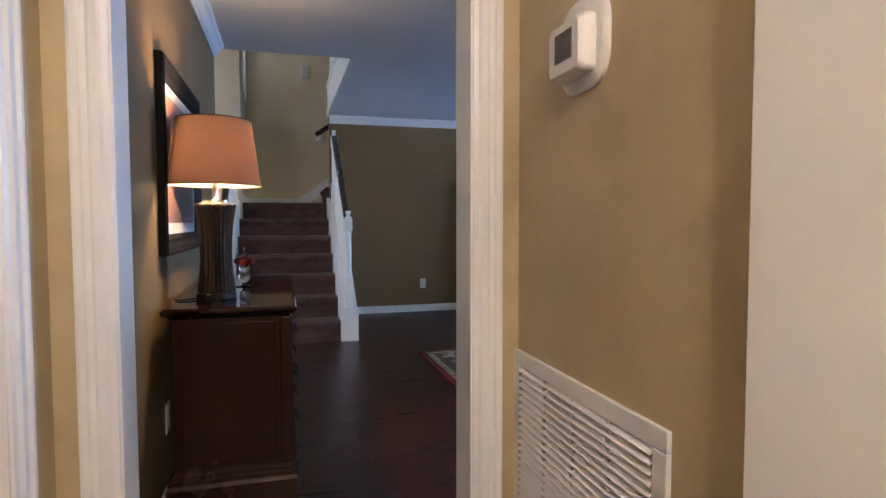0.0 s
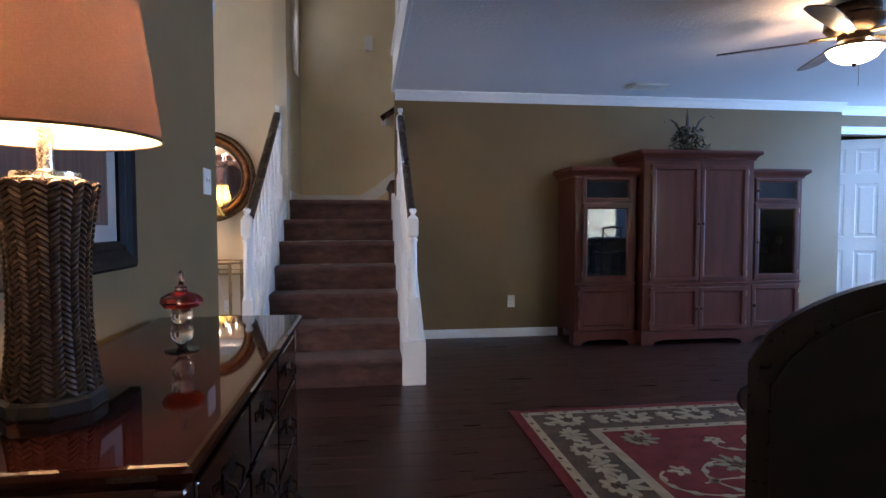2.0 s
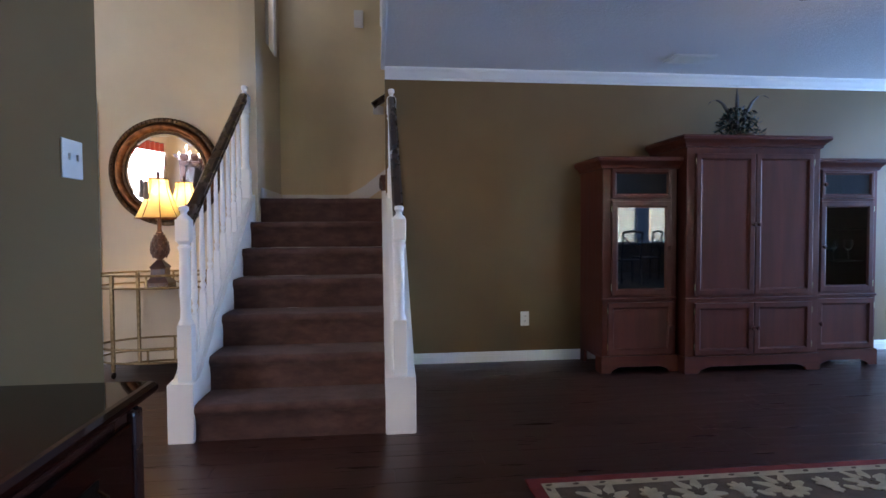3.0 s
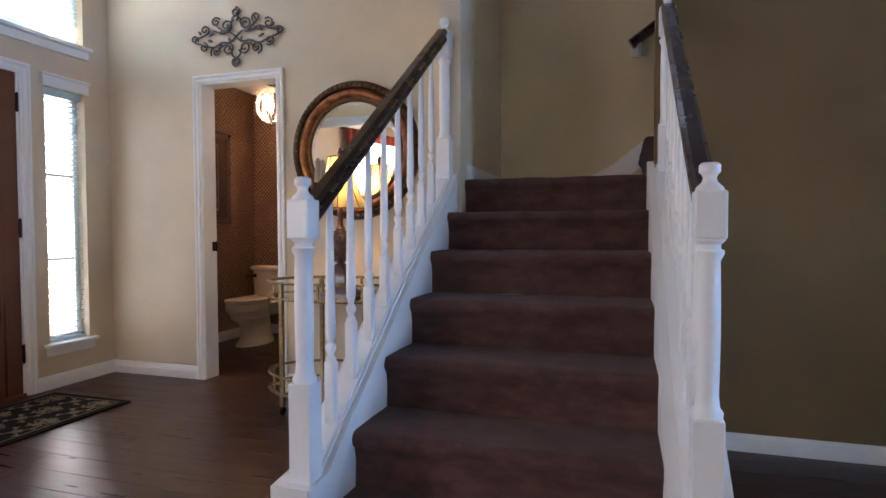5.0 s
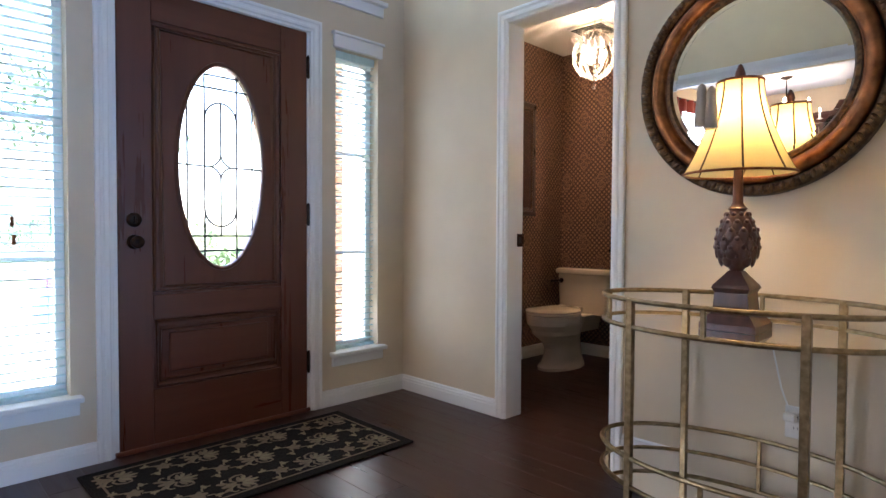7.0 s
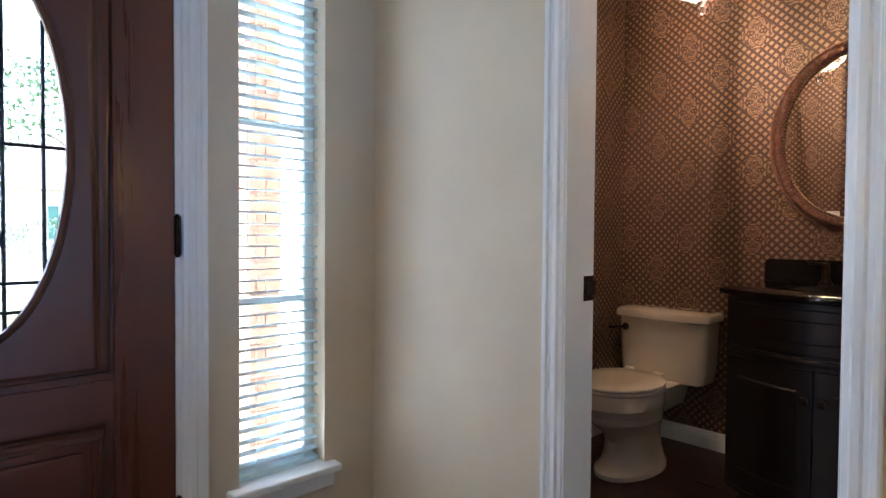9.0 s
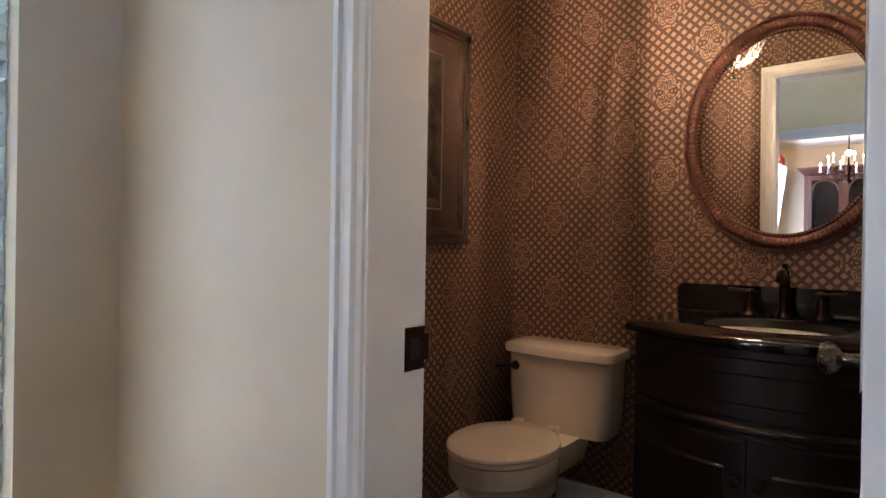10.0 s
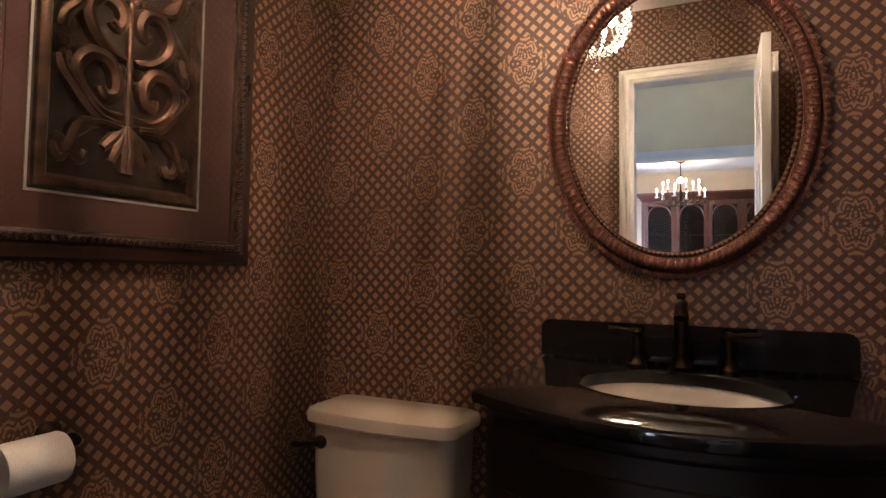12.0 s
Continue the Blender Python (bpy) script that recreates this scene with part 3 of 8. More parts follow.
def jamb(name, u0, u1, top, v0, v1, axis, thick=0.018):
    """Flat lining of a doorway through the wall from v0 to v1."""
    bm = bmesh.new()
    for a, b, c, d in ((u0, u0 + thick, 0, top), (u1 - thick, u1, 0, top), (u0 + thick, u1 - thick, top - thick, top)):
        box(*((a, b, v0, v1) if axis == "y" else (v0, v1, a, b)), c, d, 0.0015, bm=bm)
    return trim(name, bm, "white painted door lining", "jamb")


# cased opening between hall and living room
jamb("opening_lining", -0.048 - 0.012, 0.702 + 0.012, 2.10, 1.376, 1.494, "y", 0.014)
casing("opening_casing", -0.048, 0.702, 2.09, 1.38, "y", -1, 0.074)
casing("opening_casing", -0.048, 0.702, 2.09, 1.49, "y", 1, 0.076)
# hallway doors beside the first steps
jamb("hall_side_lining", 0.258, 1.192, 2.052, -0.294, -0.166, "x", 0.014)
casing("hall_side_casing", 0.27, 1.18, 2.04, -0.17, "x", 1, 0.07)
# powder-room doorway
jamb("powder_lining", -2.124, -1.510, 2.052, PY - 0.004, 7.339, "y", 0.014)
casing("powder_casing", -2.112, -1.522, 2.038, PY, "y", -1, 0.062)
casing("powder_casing", -2.112, -1.522, 2.038, 7.335, "y", 1, 0.072)
# entrance door surround
casing("entrance_casing", DOOR[0], DOOR[1], 2.025, FX, "x", 1, 0.068)
# white door in the jog
casing("far_casing", 5.46, 6.22, 2.03, 7.03, "y", -1, 0.08)

for p0, p1, inward in (
    ((FX, 5.54), (FX, 4.373), (1, 0)), ((FX, PY), (FX, 6.62), (1, 0)), ((FX, PY), (-2.172, PY), (0, -1)),
    ((-1.458, PY), (-0.33, PY), (0, -1)), ((-0.17, 1.49), (-0.17, 4.373), (1, 0)), ((-0.29, 4.373), (-0.17, 4.373), (0, 1)),
    ((-2.935, 7.36), (-2.935, 8.935), (1, 0)), ((-2.935, 8.935), (-1.27, 8.935), (0, -1)), ((0.824, 0.67), (0.824, 1.38), (-1, 0)),
    ((0.78, 1.49), (2.4, 1.49), (0, 1)), ((6.3, 7.03), (8.2, 7.03), (0, -1)), ((8.2, 7.03), (8.2, -2.5), (-1, 0)),
):
    baseboard((*p0, 0), (*p1, 0), inward)
baseboard((0.935, 6.872, 0), (5.39, 6.872, 0), (0, -1), 0.082)
crown([(0.80, 6.872), (5.39, 6.872)], (0, -1))
crown([(5.39, 7.03), (8.2, 7.03)], (0, -1))
crown([(-0.17, 1.49), (-0.17, 4.373)], (1, 0))
crown([(-0.17, 1.49), (2.4, 1.49)], (0, 1))
trim("dining_header_moulding", sweep([(FX, 4.373, 2.15), (-0.17, 4.373, 2.15)], [(0, 0), (0, -0.10), (-0.012, -0.10), (-0.02, -0.07), (-0.05, -0.03), (-0.06, 0)]), "white moulding over the dining-room opening", "moulding")
# edge of the upper floor beside the stairs
bm = box(0.782, 0.80, 4.455, 6.872, H - 0.012, 2.63, 0.003)
box(0.770, 0.782, 4.455, 6.872, H - 0.012, H + 0.06, 0.003, bm=bm)
box(0.765, 0.84, 4.455, 6.872, 2.63, 2.66, 0.006, bm=bm)
trim("upper_floor_fascia", bm, "white fascia board on the edge of the upper floor", "fascia")

# window surrounds
def window_trim(name, u0, u1, z0, z1, sill_over=0.05, head=True):
    bm = bmesh.new()
    if head:
        box(FX, FX + 0.022, u0 - 0.02, u1 + 0.02, z1, z1 + 0.07, 0.004, bm=bm)
        box(FX, FX + 0.034, u0 - 0.03, u1 + 0.03, z1 + 0.07, z1 + 0.085, 0.004, bm=bm)
    box(FX - 0.073, FX + 0.05, u0 - sill_over + 0.01, u1 + sill_over - 0.01, z0 - 0.022, z0 + 0.003, 0.006, bm=bm)
    box(FX, FX + 0.018, u0 - sill_over + 0.02, u1 + sill_over - 0.02, z0 - 0.078, z0 - 0.022, 0.004, bm=bm)
    return trim(name, bm, "white window sill and head board", "window trim")


window_trim("sidelight_trim", *SIDE_R)
window_trim("sidelight_trim", *SIDE_L)
window_trim("transom_trim", *TRANSOM)


def window(name, u0, u1, z0, z1, plane, axis, bars_u=0, bars_z=(), label="narrow white-framed window"):
    """A glazed sash with frame and bars in a wall opening."""
    def w(a, b, c, d, e, f):
        return (e, f, a, b, c, d) if axis == "x" else (a, b, e, f, c, d)
    ob = thing(name, label, "window", kind="structure")
    bm = bmesh.new()
    f, p0, p1 = 0.035, plane - 0.02, plane + 0.02
    for r in ((u0, u0 + f, z0, z1), (u1 - f, u1, z0, z1), (u0 + f, u1 - f, z0, z0 + f), (u0 + f, u1 - f, z1 - f, z1)):
        box(*w(*r, p0, p1), 0.003, bm=bm)
    part("window_frame", bm, TRIM, ob)
    for i in range(bars_u):
        u = u0 + (u1 - u0) * (i + 1) / (bars_u + 1)
        part("glazing_bar", box(*w(u - 0.01, u + 0.01, z0 + f, z1 - f, plane - 0.012, plane + 0.012), 0.002), TRIM, ob)
    for z in bars_z:
        part("glazing_bar", box(*w(u0 + f, u1 - f, z - 0.011, z + 0.011, plane - 0.012, plane + 0.012), 0.002), TRIM, ob)
    pane = part("pane", box(*w(u0 + f, u1 - f, z0 + f, z1 - f, plane - 0.002, plane + 0.002)), CLEAR, ob)
    pane.visible_shadow = False
    return ob


window("window_1", *SIDE_R, -3.03, "x", 0, (0.85, 1.42))
window("window_2", *SIDE_L, -3.03, "x", 0, (0.85, 1.42))
window("window_3", *TRANSOM, -3.03, "x", 2, (2.9,), "wide transom window over the entrance door")
window("window_4", 7.34, 7.66, 2.62, 3.75, -0.235, "x", 0, (), "narrow window high on the landing wall")
casing("landing_window_casing", 7.34, 7.66, 3.75, -0.172, "x", 1, 0.05, "white casing round the landing window", 2.62)
window("window_5", *DINING_WIN, -3.03, "x", 1, (1.3,), "white dining-room window")
for i, (a, b) in enumerate(((4.2, 5.3), (5.7, 6.8), (7.1, 8.0))):
    window(f"window_{6 + i}", a, b, 0.7, 2.1, -2.56, "y", 1, (1.4,), "white breakfast-room window")
window("window_9", 4.0, 6.6, 0.5, 2.15, 8.26, "x", 3, (1.3,), "wide white living-room window")

# ---- staircase ----
RISE, RUN, Y0 = 0.188, 0.270, 5.362
SX0, SX1 = -0.19, 0.768


def carpet_step(width, depth, rise, nose=0.028, back=0.0):
    """A step wrapped in thick carpet with a rounded nosing, running in y, its riser foot at the origin."""
    bm = bmesh.new()
    prof = [(0.0, 0.0)]
    prof += [(0.004, rise * 0.45), (-0.004, rise - 0.06)]
    for i in range(9):
        a = math.pi * (1.28 - i / 8 * 0.78)
        prof.append((nose * math.cos(a) + 0.004, rise - nose + nose * math.sin(a)))
    prof += [(depth * 0.5, rise + 0.001), (depth + back, rise - 0.002), (depth + back, 0.0)]
    n = 22
    rows = []
    for i in range(n + 1):
        x = width * i / n
        rows.append([bm.verts.new((x, y + 0.003 * noise.noise((x * 6, y * 9 + rise, z * 8)) * (1 if z > 0.01 else 0), z + (0.004 * noise.noise((x * 7 + 3, y * 7, z * 5)) if z > 0.03 else 0))) for y, z in prof])
    m = len(prof)
    for a, b in zip(rows, rows[1:]):
        for j in range(m - 1):
            bm.faces.new((a[j], a[j + 1], b[j + 1], b[j]))
    bm.faces.new(rows[0])
    bm.faces.new(rows[-1][::-1])
    return bm


stairs = thing("staircase", "carpeted staircase with white stringers and mauve-brown carpet", "stairs", kind="structure")
for i in range(6):
    s = part("step", carpet_step(SX1 - SX0, RUN + 0.02, RISE), CARPET, stairs, smooth=True)
    s.location = (SX0, Y0 + RUN * i, RISE * i)
land = part("landing", carpet_step(0.975, 0.97, RISE), CARPET, stairs, "carpeted landing", smooth=True)
land.location = (-0.175, Y0 + RUN * 6, RISE * 6)
part("landing_base", box(-0.175, 0.80, 6.98, 7.95, 0.0, RISE * 6), TRIM, stairs)
for i in range(6):
    bm = turned(carpet_step(0.965, 0.27, RISE), pose(0, 0, 0, 0, 0, -90))
    s = part("step", bm, CARPET, stairs, smooth=True)
    s.location = (0.775 + 0.26 * i, 7.945, RISE * (7 + i))
# skirt board climbing with the second flight
bm = bmesh.new()
lo = [bm.verts.new((x, 7.935, z)) for x, z in ((0.45, 1.317), (0.58, 1.317), (2.4, 2.61), (2.4, 2.9), (0.60, 1.48), (0.45, 1.40))]
hi = [bm.verts.new((v.co.x, 7.952, v.co.z)) for v in lo]
bm.faces.new(lo)
bm.faces.new(hi[::-1])
for i in range(6):
    bm.faces.new((lo[i], lo[(i + 1) % 6], hi[(i + 1) % 6], hi[i]))
part("skirt_board", bm, TRIM, stairs, "white skirt board climbing along the wall")
part("skirt_board", box(-0.175, 0.45, 7.936, 7.95, 1.317, 1.40, 0.003), TRIM, stairs)
part("skirt_board", box(-0.172, -0.157, 7.0, 7.936, 1.317, 1.40, 0.003), TRIM, stairs)


def curb(x0, x1, inner):
    """Sloping closed stringer with a box at its foot and a thin cap on its upper edge."""
    bm = bmesh.new()
    yb, z0, z1, ye = 5.335, 0.300, 1.375, 6.985
    side = [(yb, 0.0), (yb, z0), (yb + 0.115, z0 + 0.004), (ye - 0.10, z1 - 0.03), (ye - 0.04, z1), (ye, z1), (ye, 0.0)]
    a = [bm.verts.new((x0, y, z)) for y, z in side]
    b = [bm.verts.new((x1, y, z)) for y, z in side]
    bm.faces.new(a)
    bm.faces.new(b[::-1])
    for i in range(len(side)):
        j = (i + 1) % len(side)
        bm.faces.new((a[i], b[i], b[j], a[j]))
    bmesh.ops.bevel(bm, geom=[e for e in bm.edges if abs(e.verts[0].co.x - e.verts[1].co.x) < 1e-5], offset=0.004, segments=2, affect="EDGES")
    ob = part("stringer", bm, TRIM, stairs, "white painted stringer", smooth=True)
    p = [(yb + 0.112, z0 + 0.006), (ye - 0.10, z1 - 0.028)]
    cx = (x0 + x1) / 2
    for w, hgt in ((0.044, 0.012), (0.034, 0.02)):
        part("cap_rail", sweep([(cx, *p[0]), (cx, *p[1])], [(-w, 0), (w, 0), (w, hgt), (-w, hgt)]), TRIM, ob)
    return ob


curb(-0.318, SX0, 1)
curb(SX1, 0.928, -1)


def newel(parent, x, y, z0, blocks, w=0.0375):
    """Square-and-turned post: plinth block, turned shaft, head block and a small turned cap."""
    b0, b1, h0, h1, cap = blocks
    ob = part("newel_post", box(x - w, x + w, y - w, y + w, z0, b1, 0.004), TRIM, parent, "white square-and-turned newel post")
    prof = [(w * 0.98, b1), (w * 1.02, b1 + 0.012), (w * 0.8, b1 + 0.024), (w * 0.72, b1 + 0.05)]
    n = 10
    for i in range(n + 1):
        prof.append((w * (0.72 + 0.06 * math.sin(math.pi * i / n)), b1 + 0.06 + (h0 - 0.05 - b1 - 0.06) * i / n))
    prof += [(w * 0.95, h0 - 0.034), (w * 0.95, h0 - 0.026), (w * 0.74, h0 - 0.022), (w * 0.74, h0 - 0.012), (w * 1.0, h0 - 0.003), (w * 1.0, h0)]
    part("shaft", lathe(prof, 24, at=(x, y, 0)), TRIM, ob, smooth=True)
    part("head_block", box(x - w, x + w, y - w, y + w, h0, h1, 0.006), TRIM, ob)
    prof = [(w * 0.95, h1 - 0.004), (w * 0.86, h1 + 0.008), (w * 0.5, h1 + 0.02), (w * 0.42, h1 + 0.03), (w * 0.5, h1 + 0.038), (w * 0.68, h1 + 0.044), (w * 0.68, cap - 0.008), (w * 0.5, cap - 0.002), (0, cap)]
    part("cap", lathe(prof, 24, at=(x, y, 0)), TRIM, ob, smooth=True)
    return ob


def baluster_mesh(h):
    w = 0.0165
    bm = box(-w, w, -w, w, 0, h * 0.27, 0.002)
    z = h * 0.27
    prof = [(w, z), (w * 1.1, z + 0.008), (w * 0.7, z + 0.018), (w * 0.62, z + 0.026), (w * 1.05, z + 0.04), (w * 1.05, z + 0.05), (w * 0.6, z + 0.062), (w * 1.0, z + 0.09), (w * 0.97, z + 0.16), (w * 0.62, h - 0.02), (w * 0.62, h + 0.02)]
    return lathe(prof, 12, bm)


RAIL = [(-0.024, -0.03), (0.024, -0.03), (0.027, -0.022), (0.021, -0.008), (0.03, 0.006), (0.03, 0.018), (0.018, 0.03), (-0.018, 0.03), (-0.03, 0.018), (-0.03, 0.006), (-0.021, -0.008), (-0.027, -0.022)]


def railing(x, group, label):
    ob = thing("stair_railing", label, "railing", group=group)
    newel(ob, x + (0.010 if x < 0.3 else 0), 5.402, 0.298, (0.298, 0.592, 1.014, 1.128, 1.196), 0.0355)
    newel(ob, x + 0.0, 6.836, 1.10, (1.10, 1.52, 1.955, 2.075, 2.150), 0.036)
    part("handrail", sweep([(x, 5.43, 1.075), (x, 6.80, 2.055)], RAIL), RAIL_WOOD, ob, "dark stained handrail", smooth=True)
    shared = None
    for i in range(8):
        y = 5.578 + 0.148 * i
        zb = 0.322 + (y - 5.45) * 0.7254
        zt = 1.075 + (y - 5.43) * 0.7153 - 0.03
        if shared is None:
            b = part("baluster", baluster_mesh(zt - zb), TRIM, ob, smooth=True)
            shared, h0 = b.data, zt - zb
        else:
            b = new("baluster", shared)
            b.parent = ob
            b.scale = (1, 1, (zt - zb) / h0)
        b.location = (x, y, zb)
    return ob


railing(-0.248, "stair railings", "white stair railing with dark handrail on the entrance side")
railing(0.848, "stair railings", "white stair railing with dark handrail on the living-room side")

rail = thing("wall_handrail", "short dark wall handrail on white bracket above the second flight", "handrail")
part("handrail", sweep([(0.70, 7.86, 2.235), (2.2, 7.86, 3.28)], RAIL), RAIL_WOOD, rail, smooth=True)
part("bracket", tube([(0.76, 7.95, 2.19), (0.755, 7.90, 2.18), (0.75, 7.865, 2.215), (0.75, 7.86, 2.25)], 0.014), TRIM, rail)
part("bracket_plate", box(0.70, 0.80, 7.935, 7.95, 2.17, 2.25, 0.01), TRIM, rail)

upper = thing("balcony_railing", "white balustrade on the upper-floor edge", "railing")
part("top_rail", box(0.79, 0.85, 4.41, 6.87, 3.50, 3.55, 0.01), TRIM, upper)
mesh = None
for i in range(20):
    b = part("baluster", baluster_mesh(0.85), TRIM, upper, smooth=True) if mesh is None else new("baluster", mesh)
    mesh, b.parent = b.data, upper
    b.location = (0.82, 4.48 + i * 0.122, 2.66)

# ---- entrance door ----
door = thing("front_door", "stained wooden entrance door with oval leaded glass", "door", kind="structure")
DX = -2.945  # inner face
DC, DZ = 6.083, 1.275
OA, OB = 0.207, 0.48


def door_slab():
    """Slab with an oval hole, its faces meshed between hole and rim."""
    bm = bmesh.new()
    n = 64
    y0, y1, z0, z1 = DOOR[0] + 0.018, DOOR[1] - 0.018, 0.018, 2.022
    fr, bk = [], []
    for x, out in ((DX, fr), (DX - 0.044, bk)):
        inner = [bm.verts.new((x, DC + OA * math.cos(2 * math.pi * i / n), DZ + OB * math.sin(2 * math.pi * i / n))) for i in range(n)]
        outer = []
        for i in range(n):
            c, s = math.cos(2 * math.pi * i / n) * OA, math.sin(2 * math.pi * i / n) * OB
            ks = []
            if abs(c) > 1e-6:
                ks.append(((y1 - DC) if c > 0 else (y0 - DC)) / c)
            if abs(s) > 1e-6:
                ks.append(((z1 - DZ) if s > 0 else (z0 - DZ)) / s)
            k = min(ks)
            outer.append(bm.verts.new((x, DC + c * k, DZ + s * k)))
        corner = {}
        for i in range(n):
            j = (i + 1) % n
            a, b = outer[i], outer[j]
            pts = [inner[i], a, b, inner[j]]
            if abs(a.co.y - b.co.y) > 1e-5 and abs(a.co.z - b.co.z) > 1e-5:
                y = a.co.y if abs(a.co.y - y0) < 1e-5 or abs(a.co.y - y1) < 1e-5 else b.co.y
                z = a.co.z if abs(a.co.z - z0) < 1e-5 or abs(a.co.z - z1) < 1e-5 else b.co.z
                pts = [inner[i], a, bm.verts.new((x, y, z)), b, inner[j]]
            bm.faces.new(pts)
        out += inner
    for i in range(n):
        bm.faces.new((fr[i], fr[(i + 1) % n], bk[(i + 1) % n], bk[i]))
    return bm


part("slab", door_slab(), DOOR_WOOD, door, "stained wood grain slab")


def rim(u0, u1, z0, z1, x, w, h, bm=None):
    """Raised moulding round a rectangle on the door."""
    bm = bm or bmesh.new()
    pts = [(x, u0, z0), (x, u0, z1), (x, u1, z1), (x, u1, z0)]
    return sweep(pts, [(-w, 0), (-w * 0.6, h), (-w * 0.2, h * 0.5), (w * 0.2, h * 0.5), (w * 0.6, h), (w, 0)], True, bm, (1, 0, 0))


# stiles and rails stand proud of the panels
y0, y1 = DOOR[0] + 0.018, DOOR[1] - 0.018
for a, b, c, d, m in ((y0, 5.765, 0.018, 2.022, DOOR_WOOD), (6.385, y1, 0.018, 2.022, DOOR_WOOD), (5.765, 6.385, 1.885, 2.022, DOOR_WOOD_FLAT), (5.765, 6.385, 0.575, 0.685, DOOR_WOOD_FLAT), (5.765, 6.385, 0.018, 0.265, DOOR_WOOD_FLAT)):
    part("stile" if m is DOOR_WOOD else "rail", box(DX, DX + 0.012, a, b, c, d, 0.003), m, door)
part("panel_moulding", rim(5.790, 6.360, 0.710, 1.860, DX - 0.002, 0.018, 0.013), DOOR_MOULD, door)
part("panel_moulding", rim(5.790, 6.360, 0.290, 0.550, DX - 0.002, 0.018, 0.013), DOOR_MOULD, door)
part("raised_panel", box(DX - 0.02, DX + 0.010, 5.835, 6.315, 0.33, 0.51, 0.007), DOOR_WOOD_FLAT, door)
ov = [(DX + 0.002, DC + (OA + 0.004) * math.cos(2 * math.pi * i / 64), DZ + (OB + 0.004) * math.sin(2 * math.pi * i / 64)) for i in range(64)]
part("oval_moulding", tube(ov, 0.011, 8, True), DOOR_MOULD, door, smooth=True)
bm = prism(oval(0, 0, OA, OB, 64), -0.003, 0.003)
pane = part("oval_pane", turned(bm, Matrix.Translation((DX - 0.022, DC, DZ)) @ Matrix(((0, 0, 1, 0), (1, 0, 0, 0), (0, 1, 0, 0), (0, 0, 0, 1)))), CLEAR, door, "clear oval glass")
pane.visible_shadow = False
bm = prism([(-0.075, -0.27), (0.075, -0.27), (0.075, 0.22), (0.05, 0.29), (0, 0.31), (-0.05, 0.29), (-0.075, 0.22)], -0.0045, -0.0035)
fp = part("textured_pane", turned(bm, Matrix.Translation((DX - 0.018, DC, DZ)) @ Matrix(((0, 0, 1, 0), (1, 0, 0, 0), (0, 1, 0, 0), (0, 0, 0, 1)))), FROST, door, "rippled glass strip")
fp.visible_shadow = False


def came(points):
    return tube([(DX - 0.014, DC + u, DZ + v) for u, v in points], 0.005, 6)


def half(v):
    return OA * math.sqrt(max(0, 1 - (v / OB) ** 2))


lines = [[(-half(v), v), (half(v), v)] for v in (-0.40, -0.33, 0.37, 0.43)]
lines += [[(-half(0), 0.0), (-0.055, 0.0)], [(0.055, 0.0), (half(0), 0.0)]]
lines += [[(0.0, 0.055), (0.0, 0.30)], [(0.0, -0.055), (0.0, -0.33)]]
for s in (-1, 1):
    lines.append([(s * 0.158, -0.305), (s * 0.158, 0.305)])
    lines.append([(s * 0.078, -0.442), (s * 0.078, -0.20)])
    lines.append([(s * 0.078, 0.0), (s * 0.078, 0.442)])
    lines.append([(s * 0.078, -0.20), (s * 0.078, 0.0)])
    for q in (-1, 1):
        lines.append([(s * 0.055 * (1 - t) ** 1.6, q * 0.055 * t ** 1.6) for t in [i / 8 for i in range(9)]])
lines.append([(0.078 * math.cos(a), 0.22 + 0.085 * math.sin(a)) for a in [math.pi * i / 12 for i in range(13)]])
lines.append([(0.078 * math.cos(a), -0.20 - 0.085 * math.sin(a)) for a in [math.pi * i / 12 for i in range(13)]])
for l in lines:
    part("lead_came", came(l), CHROME, door)
for z in (1.84, 1.06, 0.27):
    h = part("hinge", box(DX + 0.004, DX + 0.016, y1 - 0.002, y1 + 0.016, z - 0.055, z + 0.055, 0.002), BRONZE, door)
    part("pin", tube([(DX + 0.018, y1 + 0.005, z - 0.06), (DX + 0.018, y1 + 0.005, z + 0.06)], 0.006), BRONZE, h)
for z, knob in ((1.015, False), (0.920, True)):
    bm = lathe([(0.031, 0), (0.031, 0.006), (0.026, 0.011), (0.012, 0.013), (0.011, 0.03 if knob else 0.016)] + ([(0.02, 0.034), (0.027, 0.046), (0.026, 0.056), (0.014, 0.062), (0, 0.063)] if knob else [(0, 0.017)]), 24)
    k = part("door_knob" if knob else "deadbolt", turned(bm, Matrix.Translation((DX + 0.012, 5.69, z)) @ pose(0, 0, 0, 0, 90, 0)), BRONZE, door, "dark bronze knob" if knob else "dark bronze deadbolt", smooth=True)
    if not knob:
        part("thumb_turn", box(DX + 0.026, DX + 0.042, 5.685, 5.695, z - 0.018, z + 0.018, 0.003), BRONZE, k)
setting("threshold", box(FX - 0.14, FX + 0.012, DOOR[0] + 0.002, DOOR[1] - 0.002, 0.0, 0.02, 0.005), DOOR_WOOD_FLAT, "dark wooden door sill", "threshold")
trim("entrance_lining", box(-3.08, FX - 0.001, DOOR[0] - 0.0, DOOR[0] + 0.016, 0.02, 2.04, bm=box(-3.08, FX - 0.001, DOOR[1] - 0.016, DOOR[1], 0.02, 2.04, bm=box(-3.08, FX - 0.001, DOOR[0] + 0.016, DOOR[1] - 0.016, 2.024, 2.04))), "white entrance door lining", "jamb")


